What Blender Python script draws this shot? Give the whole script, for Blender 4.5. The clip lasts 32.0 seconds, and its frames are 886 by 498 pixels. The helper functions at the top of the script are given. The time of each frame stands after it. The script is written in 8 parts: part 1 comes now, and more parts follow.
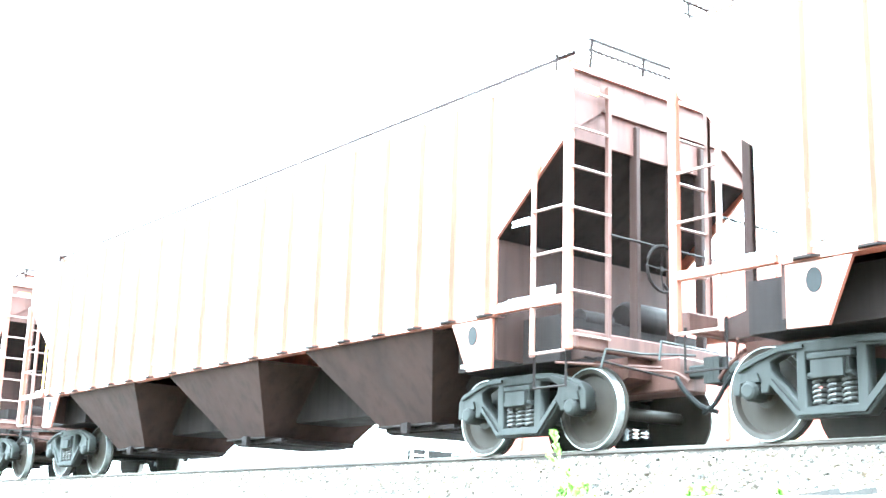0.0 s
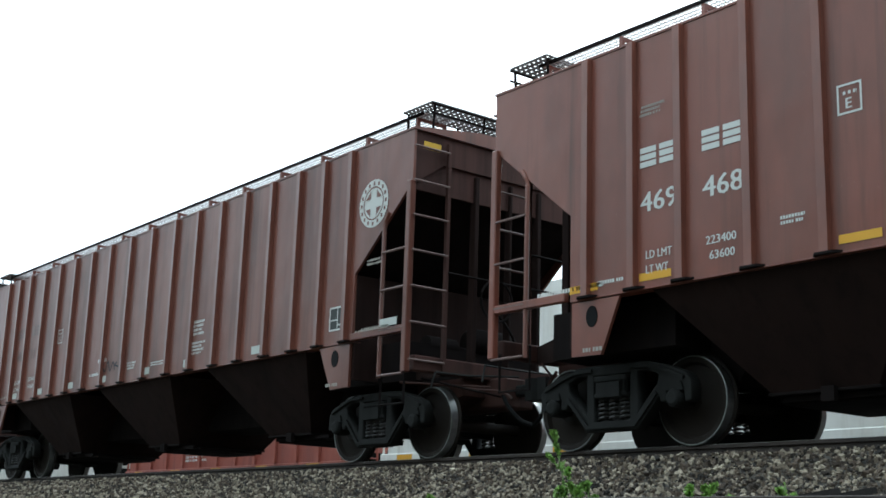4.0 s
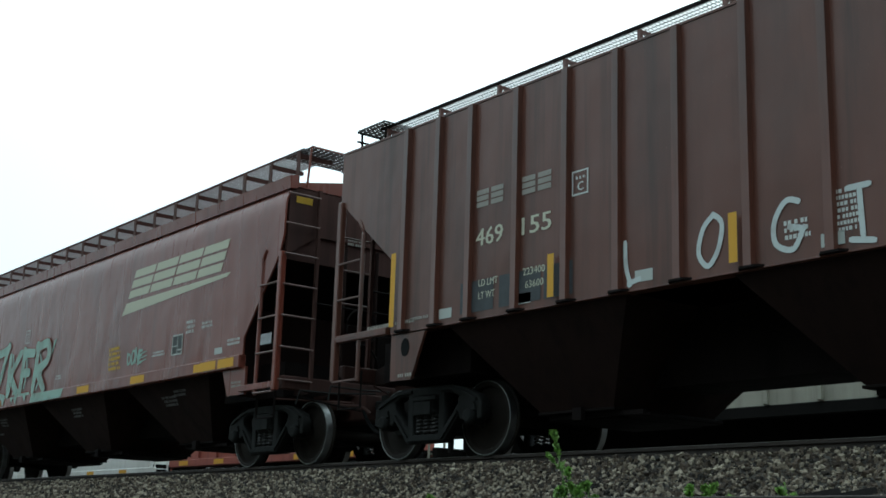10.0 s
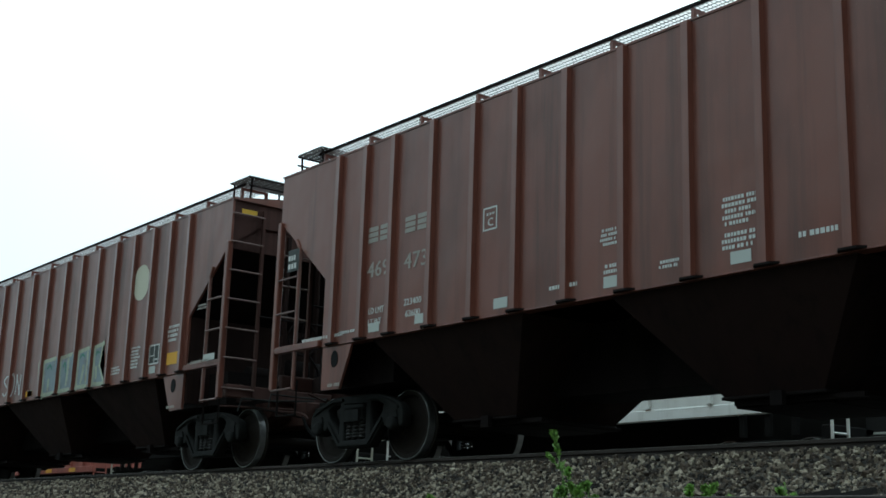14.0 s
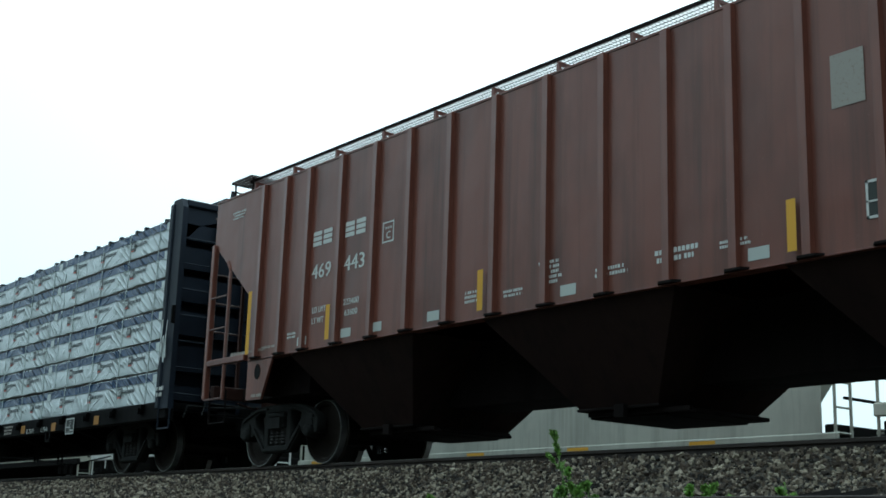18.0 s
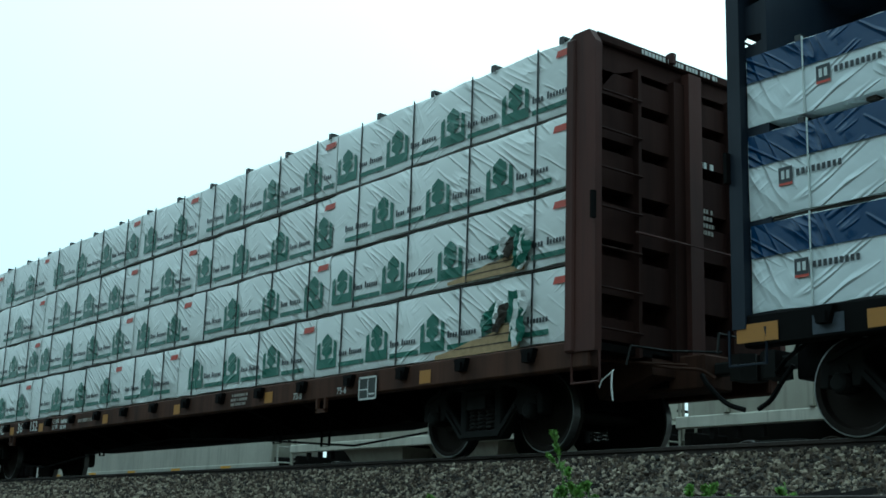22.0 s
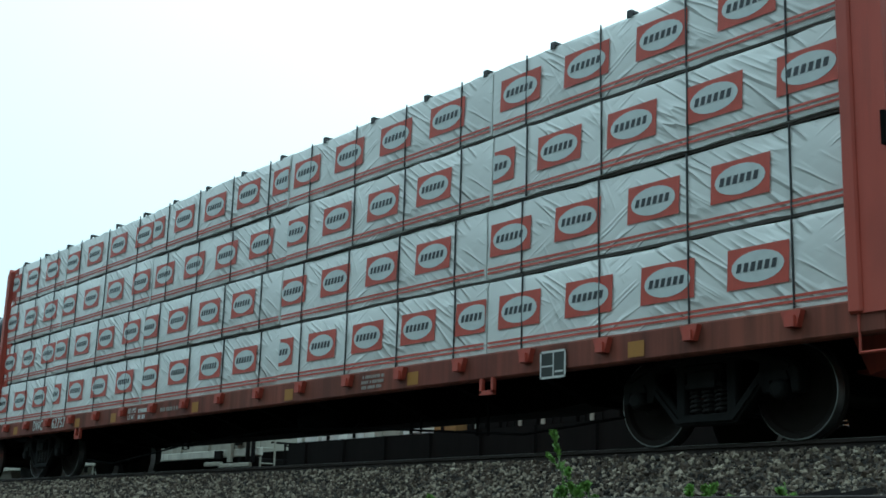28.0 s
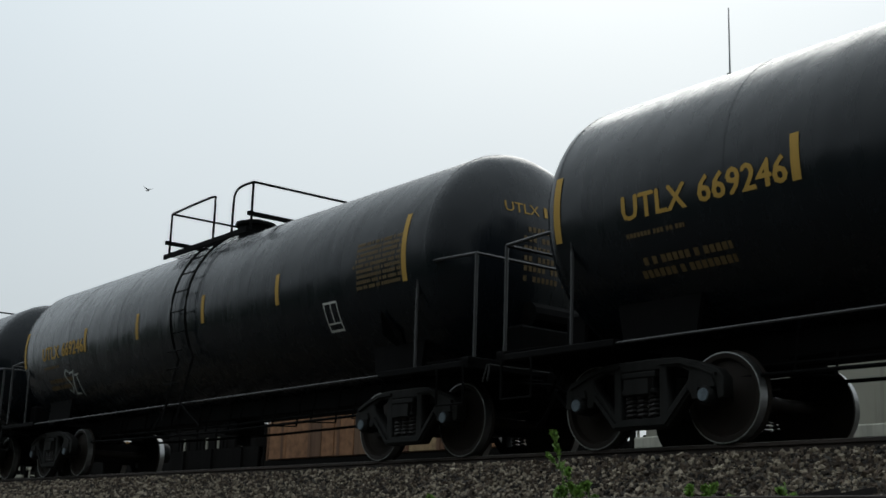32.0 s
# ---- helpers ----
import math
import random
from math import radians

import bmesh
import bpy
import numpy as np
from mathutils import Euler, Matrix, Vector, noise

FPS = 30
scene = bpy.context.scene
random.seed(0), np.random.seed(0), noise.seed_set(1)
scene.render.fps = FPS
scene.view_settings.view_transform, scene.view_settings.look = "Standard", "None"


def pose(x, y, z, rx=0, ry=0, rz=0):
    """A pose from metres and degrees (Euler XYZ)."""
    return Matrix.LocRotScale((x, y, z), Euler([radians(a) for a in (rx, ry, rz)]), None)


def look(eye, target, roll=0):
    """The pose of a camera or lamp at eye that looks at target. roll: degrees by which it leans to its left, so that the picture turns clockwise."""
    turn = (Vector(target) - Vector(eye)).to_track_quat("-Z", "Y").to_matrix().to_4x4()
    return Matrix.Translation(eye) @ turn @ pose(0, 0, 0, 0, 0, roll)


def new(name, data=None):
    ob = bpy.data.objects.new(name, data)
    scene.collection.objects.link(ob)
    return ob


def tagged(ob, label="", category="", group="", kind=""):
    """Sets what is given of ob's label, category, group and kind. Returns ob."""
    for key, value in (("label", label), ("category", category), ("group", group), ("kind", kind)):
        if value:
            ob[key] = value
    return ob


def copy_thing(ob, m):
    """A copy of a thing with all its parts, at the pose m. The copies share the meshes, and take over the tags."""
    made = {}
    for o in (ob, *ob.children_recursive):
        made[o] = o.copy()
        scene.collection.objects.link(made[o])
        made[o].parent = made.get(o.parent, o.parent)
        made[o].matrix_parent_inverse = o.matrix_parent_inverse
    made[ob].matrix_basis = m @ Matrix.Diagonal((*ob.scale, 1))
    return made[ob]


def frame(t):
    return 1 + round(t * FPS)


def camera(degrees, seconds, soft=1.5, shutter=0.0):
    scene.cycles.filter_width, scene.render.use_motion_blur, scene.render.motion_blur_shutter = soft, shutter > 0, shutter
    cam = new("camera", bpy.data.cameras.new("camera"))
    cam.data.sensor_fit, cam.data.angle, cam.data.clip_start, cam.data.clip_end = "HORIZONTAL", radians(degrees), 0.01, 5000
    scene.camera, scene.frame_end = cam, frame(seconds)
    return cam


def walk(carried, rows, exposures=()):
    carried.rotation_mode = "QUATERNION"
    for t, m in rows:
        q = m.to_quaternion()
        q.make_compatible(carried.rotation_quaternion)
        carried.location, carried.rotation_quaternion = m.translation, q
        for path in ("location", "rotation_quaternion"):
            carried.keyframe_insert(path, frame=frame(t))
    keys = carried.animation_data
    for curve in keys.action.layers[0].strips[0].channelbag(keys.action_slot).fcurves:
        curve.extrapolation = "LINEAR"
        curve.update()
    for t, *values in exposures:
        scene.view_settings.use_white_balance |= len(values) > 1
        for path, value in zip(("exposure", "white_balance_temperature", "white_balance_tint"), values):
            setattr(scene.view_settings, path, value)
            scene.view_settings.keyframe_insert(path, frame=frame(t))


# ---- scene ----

# ---- camera ----
cam = camera(39.23, 32.0, soft=1.65)
EYE = (0.0, 0.0, -1.002)
AIM = (EYE[0] - 7.685, EYE[1] + 5.9825, EYE[2] + 2.2696)
walk(cam, [(0.0, look(EYE, AIM, 1.833)), (32.0, look(EYE, AIM, 1.833))],
     exposures=[(0.0, 5.8, 5450, -6), (0.5, 4.3, 5480, -6), (1.0, 3.2, 5500, -6), (1.5, 2.3, 5700, -1), (2.0, 1.72, 5750, 0), (3.0, 1.06, 5850, 0),
                (4.5, 0.28, 5750, 0), (6.0, -0.12, 5750, -5), (9.0, -0.20, 5720, -6), (13.0, -0.23, 5680, -7), (18.0, -0.20, 5500, -9),
                (20.0, -0.20, 5150, -19), (22.0, -0.34, 5150, -20), (25.0, -0.32, 5230, -17), (29.0, -0.34, 5420, -9), (30.2, -0.50, 5660, -3), (32.0, -0.96, 6250, 6)])

# ---- light: bright overcast ----
world = bpy.data.worlds.new("overcast_sky")
scene.world = world
world.use_nodes = True
wn, wl = world.node_tree.nodes, world.node_tree.links
sky = wn.new("ShaderNodeTexSky")
sky.sky_type, sky.sun_disc = "NISHITA", False
sky.sun_elevation, sky.sun_rotation, sky.dust_density = radians(40), radians(-43), 4.0
dim = wn.new("ShaderNodeVectorMath")
dim.operation = "SCALE"
dim.inputs[3].default_value = 0.1
wl.new(sky.outputs[0], dim.inputs[0])
wco = wn.new("ShaderNodeTexCoord")
cl = wn.new("ShaderNodeTexNoise")
cl.inputs["Scale"].default_value, cl.inputs["Detail"].default_value = 1.6, 3.0
wl.new(wco.outputs["Generated"], cl.inputs["Vector"])
ramp = wn.new("ShaderNodeValToRGB")
ramp.color_ramp.elements[0].position, ramp.color_ramp.elements[0].color = 0.25, (0.88, 0.95, 1.0, 1)
ramp.color_ramp.elements[1].position, ramp.color_ramp.elements[1].color = 0.75, (1.0, 1.05, 1.08, 1)
wl.new(cl.outputs["Fac"], ramp.inputs[0])
cover = wn.new("ShaderNodeMix")
cover.data_type = "RGBA"
cover.inputs[0].default_value = 0.88
wl.new(dim.outputs[0], cover.inputs[6])
wl.new(ramp.outputs[0], cover.inputs[7])
# cloud is brightest round the veiled sun, which stands beyond the train
SUNWARD = Vector((-0.52, 0.56, 0.64)).normalized()
dot = wn.new("ShaderNodeVectorMath")
dot.operation = "DOT_PRODUCT"
dot.inputs[1].default_value = SUNWARD
wl.new(wco.outputs["Generated"], dot.inputs[0])
veil = wn.new("ShaderNodeMapRange")
veil.interpolation_type = "SMOOTHSTEP"
for k, v in ((1, -1.0), (2, 1.0), (3, 0.50), (4, 1.52)):
    veil.inputs[k].default_value = v
wl.new(dot.outputs["Value"], veil.inputs[0])
lit = wn.new("ShaderNodeVectorMath")
lit.operation = "SCALE"
wl.new(cover.outputs[2], lit.inputs[0])
wl.new(veil.outputs[0], lit.inputs[3])
# an overcast sky is dimmer towards the horizon than overhead
height = wn.new("ShaderNodeSeparateXYZ")
wl.new(wco.outputs["Generated"], height.inputs[0])
rise = wn.new("ShaderNodeMapRange")
for k, v in ((1, 0.0), (2, 1.0), (3, 0.72), (4, 1.60)):
    rise.inputs[k].default_value = v
wl.new(height.outputs["Z"], rise.inputs[0])
wl.new(lit.outputs[0], wn["Background"].inputs[0])
wl.new(rise.outputs[0], wn["Background"].inputs[1])

sun = new("sun", bpy.data.lights.new("sun", "SUN"))
sun.data.energy, sun.data.angle, sun.data.color = 0.9, radians(30), (1.0, 0.97, 0.92)
sun.matrix_world = look(SUNWARD * 60, (0, 0, 0))


# ---- materials ----
def nodes(name, rough=0.6, metal=0.0):
    m = bpy.data.materials.new(name)
    m.use_nodes = True
    b = m.node_tree.nodes["Principled BSDF"]
    b.inputs["Roughness"].default_value, b.inputs["Metallic"].default_value = rough, metal
    return m, m.node_tree.nodes, m.node_tree.links, b


def noise_node(n, l, vec, scale, detail=4.0, rough=0.55):
    t = n.new("ShaderNodeTexNoise")
    t.inputs["Scale"].default_value, t.inputs["Detail"].default_value, t.inputs["Roughness"].default_value = scale, detail, rough
    l.new(vec, t.inputs["Vector"])
    return t.outputs["Fac"]


def mapped(n, l, scale=(1, 1, 1), shift=(0, 0, 0)):
    c, m = n.new("ShaderNodeTexCoord"), n.new("ShaderNodeMapping")
    m.inputs["Scale"].default_value, m.inputs["Location"].default_value = scale, shift
    l.new(c.outputs["Object"], m.inputs["Vector"])
    return m.outputs["Vector"]


def blend(n, l, fac, a, b, lo=0.4, hi=0.65):
    r = n.new("ShaderNodeMapRange")
    r.inputs[1].default_value, r.inputs[2].default_value = lo, hi
    l.new(fac, r.inputs[0])
    m = n.new("ShaderNodeMix")
    m.data_type = "RGBA"
    l.new(r.outputs[0], m.inputs[0])
    for k, v in ((6, a), (7, b)):
        if isinstance(v, tuple):
            m.inputs[k].default_value = (*v, 1)
        else:
            l.new(v, m.inputs[k])
    return m.outputs[2]


def bumped(n, l, b, fac, strength, dist):
    bp = n.new("ShaderNodeBump")
    bp.inputs["Strength"].default_value, bp.inputs["Distance"].default_value = strength, dist
    l.new(fac, bp.inputs["Height"])
    l.new(bp.outputs["Normal"], b.inputs["Normal"])


def weathered(name, base, dirt, worn, seed=0.0, rough=0.6, streak=1.0, metal=0.0, gloss=0.5):
    """Painted steel: broad fading, vertical streaks of grime, small chips, faint dents."""
    m, n, l, b = nodes(name, rough, metal)
    sh = (seed * 3.7, seed * 1.3, seed * 2.1)
    big = noise_node(n, l, mapped(n, l, (0.35, 0.35, 0.35), sh), 1.0, 5.0)
    run = noise_node(n, l, mapped(n, l, (5.0, 5.0, 0.22), sh), 1.0, 5.0, 0.65)
    fine = noise_node(n, l, mapped(n, l, (1, 1, 1), sh), 22.0, 6.0, 0.7)
    b.inputs["Specular IOR Level"].default_value = gloss
    c1 = blend(n, l, big, base, tuple(0.8 * x + 0.2 * y for x, y in zip(base, worn)), 0.3, 0.7)
    smear = noise_node(n, l, mapped(n, l, (1.3, 1.3, 0.5), sh), 1.0, 4.0, 0.6)
    c1 = blend(n, l, smear, c1, tuple(0.45 * x + 0.55 * y for x, y in zip(base, dirt)), 0.45, 0.75)
    c2 = blend(n, l, run, c1, dirt, 0.62 - 0.1 * streak, 0.85)
    c3 = blend(n, l, fine, c2, worn, 0.66, 0.76)
    l.new(c3, b.inputs["Base Color"])
    r = n.new("ShaderNodeMapRange")
    r.inputs[3].default_value, r.inputs[4].default_value = rough - 0.12, rough + 0.15
    l.new(run, r.inputs[0])
    l.new(r.outputs[0], b.inputs["Roughness"])
    dent = noise_node(n, l, mapped(n, l, (1.1, 1, 0.8), sh), 1.3, 2.0)
    bumped(n, l, b, dent, 0.55, 0.05)
    return m


def plain(name, base, rough=0.6, var=0.25, scale=8.0, metal=0.0):
    m, n, l, b = nodes(name, rough, metal)
    f = noise_node(n, l, mapped(n, l), scale, 5.0, 0.65)
    l.new(blend(n, l, f, base, tuple(x * (1 - var) for x in base), 0.35, 0.7), b.inputs["Base Color"])
    bumped(n, l, b, f, 0.15, 0.01)
    return m


def stencil(name, base, wear=0.5):
    """Stencil paint that has flaked here and there to the brown underneath."""
    m, n, l, b = nodes(name, 0.7)
    f = noise_node(n, l, mapped(n, l), 30.0, 6.0, 0.7)
    l.new(blend(n, l, f, base, (0.16, 0.075, 0.06), 0.78 - 0.3 * wear, 0.82), b.inputs["Base Color"])
    return m


def spray_paint(name, base, wear=0.4, thinned=0.38):
    """Spray paint: cover that thins out in soft patches, small flakes gone."""
    m, n, l, b = nodes(name, 0.6)
    thin = noise_node(n, l, mapped(n, l), 4.0, 3.0, 0.6)
    grain = noise_node(n, l, mapped(n, l), 26.0, 6.0, 0.7)
    under = (0.15, 0.06, 0.045)
    faded = tuple((1 - thinned) * x + thinned * y for x, y in zip(base, under))
    b.inputs["Specular IOR Level"].default_value = 0.25
    c = blend(n, l, thin, faded, base, 0.30, 0.52)
    l.new(blend(n, l, grain, c, under, 0.80 - 0.3 * wear, 0.86), b.inputs["Base Color"])
    return m


def tarp(name, base, fold=1.0):
    """Woven plastic lumber wrap: long slanting creases, soft bulges, faint grime."""
    m, n, l, b = nodes(name, 0.3)
    def math_node(op, a, v=None, c=None):
        k = n.new("ShaderNodeMath")
        k.operation = op
        l.new(a, k.inputs[0])
        if v is not None:
            k.inputs[1].default_value = v
        if c is not None:
            l.new(c, k.inputs[1])
        return k.outputs[0]
    total = None
    for rot, sc, amp, off in ((0.60, (0.40, 1, 3.4), 1.0, 0), (-0.5, (0.45, 1, 4.0), 0.8, 7), (1.1, (0.5, 1, 3.0), 0.7, 3)):
        v = mapped(n, l, tuple(1 / k for k in sc), (off, off * 0.5, off * 2))
        v.node.vector_type = "TEXTURE"
        v.node.inputs["Rotation"].default_value = (0, rot, 0)
        w = noise_node(n, l, v, 1.9, 1.5, 0.4)
        # sharp folds where the noise crosses its middle, only in patches
        dev = math_node("ABSOLUTE", math_node("ADD", w, -0.5))
        ridge = n.new("ShaderNodeMapRange")
        ridge.inputs[1].default_value, ridge.inputs[2].default_value, ridge.inputs[3].default_value, ridge.inputs[4].default_value = 0.0, 0.09, 1.0, 0.0
        l.new(dev, ridge.inputs[0])
        fold_line = math_node("POWER", ridge.outputs[0], 1.6)
        spot = noise_node(n, l, mapped(n, l, (0.8, 0.8, 1.1), (0 if off != 3 else 9, 0, 0)), 1.1, 2.0)
        mask = n.new("ShaderNodeMapRange")
        near, full = {0: (0.50, 0.66), 7: (0.48, 0.34), 3: (0.55, 0.7)}[off]
        mask.inputs[1].default_value, mask.inputs[2].default_value, mask.inputs[3].default_value, mask.inputs[4].default_value = near, full, 0.0, amp
        l.new(spot, mask.inputs[0])
        term = math_node("MULTIPLY", fold_line, None, mask.outputs[0])
        soft = math_node("MULTIPLY", w, 0.12 * amp)
        both = math_node("ADD", term, None, soft)
        total = both if total is None else math_node("ADD", total, None, both)
    bumped(n, l, b, total, 0.6, 0.05 * fold)
    big = noise_node(n, l, mapped(n, l, (0.5, 0.5, 0.9)), 1.4, 3.0)
    l.new(blend(n, l, big, base, tuple(x * 0.82 for x in base), 0.3, 0.7), b.inputs["Base Color"])
    return m


def stone_mat(name, lo, hi, warm):
    m, n, l, b = nodes(name, 0.85)
    g = n.new("ShaderNodeNewGeometry")
    r = n.new("ShaderNodeValToRGB")
    e = r.color_ramp.elements
    e[0].position, e[0].color = 0.0, (*lo, 1)
    e[1].position, e[1].color = 1.0, (*hi, 1)
    x = r.color_ramp.elements.new(0.55)
    x.color = (*warm, 1)
    l.new(g.outputs["Random Per Island"], r.inputs[0])
    f = noise_node(n, l, mapped(n, l), 40.0, 5.0, 0.7)
    mx = n.new("ShaderNodeMix")
    mx.data_type, mx.blend_type = "RGBA", "MULTIPLY"
    mx.inputs[0].default_value = 0.6
    l.new(r.outputs[0], mx.inputs[6])
    l.new(blend(n, l, f, (0.55, 0.55, 0.55), (1.2, 1.2, 1.2), 0.3, 0.7), mx.inputs[7])
    l.new(mx.outputs[2], b.inputs["Base Color"])
    bumped(n, l, b, f, 0.6, 0.01)
    return m


BROWN = [weathered("brown_paint_a", (0.198, 0.060, 0.038), (0.075, 0.036, 0.026), (0.27, 0.13, 0.09), 1, 0.36, 0.8, gloss=0.46),
         weathered("brown_paint_b", (0.165, 0.052, 0.033), (0.056, 0.029, 0.022), (0.24, 0.118, 0.084), 5, 0.34, 1.1, gloss=0.46),
         weathered("brown_paint_c", (0.125, 0.046, 0.030), (0.046, 0.025, 0.019), (0.20, 0.105, 0.075), 9, 0.34, 1.3, gloss=0.46),
         weathered("red_brown_paint", (0.175, 0.043, 0.027), (0.08, 0.03, 0.022), (0.235, 0.098, 0.066), 13, 0.28, 0.6, gloss=0.42)]
# Grime, with the shade beneath and inside the wagons set into the colour.
UNDER = weathered("grimy_shaded_underframe_paint", (0.010, 0.007, 0.0065), (0.005, 0.004, 0.004), (0.022, 0.015, 0.013), 3, 0.85, 1.0, gloss=0.12)
# Darker brown than the sides: soot, plus shade between wagons put into the colour.
END = weathered("shaded_sooty_end_paint", (0.066, 0.028, 0.022), (0.026, 0.015, 0.013), (0.15, 0.10, 0.085), 11, 0.75, 1.6, gloss=0.2)
# Body brown, dirtied, and darkened by the underside shade put into it.
BAY = weathered("dirty_shaded_hopper_paint", (0.021, 0.011, 0.0092), (0.009, 0.0062, 0.0055), (0.04, 0.025, 0.02), 8, 0.8, 1.0, gloss=0.12)
BOARD = weathered("dull_brown_walkway_paint", (0.085, 0.040, 0.032), (0.04, 0.024, 0.02), (0.16, 0.11, 0.09), 12, 0.7, 1.0, gloss=0.25)
RUNG = plain("worn_brown_rung_steel", (0.17, 0.10, 0.085), 0.55, 0.35, 18)
STEEL_DARK = weathered("dirty_cast_steel", (0.012, 0.0125, 0.0115), (0.006, 0.0055, 0.005), (0.032, 0.028, 0.024), 4, 0.72, 1.0, gloss=0.2)
WHEEL = weathered("rusty_wheel_steel", (0.020, 0.0155, 0.0125), (0.009, 0.0075, 0.0065), (0.035, 0.026, 0.02), 6, 0.65, 0.2, gloss=0.15)
TREAD = plain("polished_tread", (0.42, 0.42, 0.41), 0.36, 0.3, 12, 0.9)
SPRING = plain("spring_steel", (0.035, 0.032, 0.03), 0.6, 0.4, 20)
GRATE = plain("galvanised_grating", (0.55, 0.56, 0.57), 0.6, 0.3, 14)
DULL_GRATE = plain("dirty_platform_grating", (0.10, 0.095, 0.09), 0.7, 0.3, 14)
BLACKP = weathered("black_rubber_and_hole_shade", (0.010, 0.010, 0.010), (0.006, 0.006, 0.006), (0.02, 0.02, 0.02), 15, 0.8, 0.5, gloss=0.1)
WHITE_ST = stencil("white_stencil_paint", (0.62, 0.62, 0.58), 0.35)
FADED_ST = stencil("faded_stencil_paint", (0.34, 0.31, 0.27), 0.75)
FAINT_ST = stencil("faint_chalk_lettering", (0.16, 0.155, 0.15), 0.9)
YELLOW_ST = stencil("yellow_stencil_paint", (0.62, 0.38, 0.03), 0.4)
CREAM = stencil("cream_logo_paint", (0.58, 0.56, 0.43), 0.25)
ORANGE = stencil("orange_reflector_strip", (0.68, 0.36, 0.03), 0.2)
DULL_ORANGE = stencil("weathered_orange_reflector", (0.36, 0.17, 0.03), 0.6)
WHITE_REF = stencil("pale_reflector_patch", (0.50, 0.52, 0.48), 0.2)
BLACK_ST = plain("black_decal", (0.03, 0.035, 0.03), 0.6, 0.2, 20)
MINT = spray_paint("mint_spray_paint", (0.36, 0.50, 0.42), 0.4)
SPRAYW = spray_paint("white_spray_paint", (0.62, 0.66, 0.64), 0.45)
SPRAYK = spray_paint("black_spray_paint", (0.013, 0.022, 0.028), 0.1, 0.06)
SPRAYG = spray_paint("green_spray_paint", (0.10, 0.26, 0.20), 0.3)
SPRAYY = spray_paint("yellow_spray_paint", (0.40, 0.40, 0.05), 0.45)
OLIVE = spray_paint("thin_olive_spray_paint", (0.17, 0.17, 0.045), 0.5)
LIME = spray_paint("lime_spray_paint", (0.28, 0.36, 0.08), 0.25)
PALE_SPRAY = spray_paint("pale_yellow_spray_paint", (0.42, 0.46, 0.34), 0.45)
THIN_RED = stencil("thin_red_spray_paint", (0.22, 0.035, 0.02), 0.2)
SPRAYB = spray_paint("pale_blue_spray_paint", (0.26, 0.31, 0.33), 0.55)


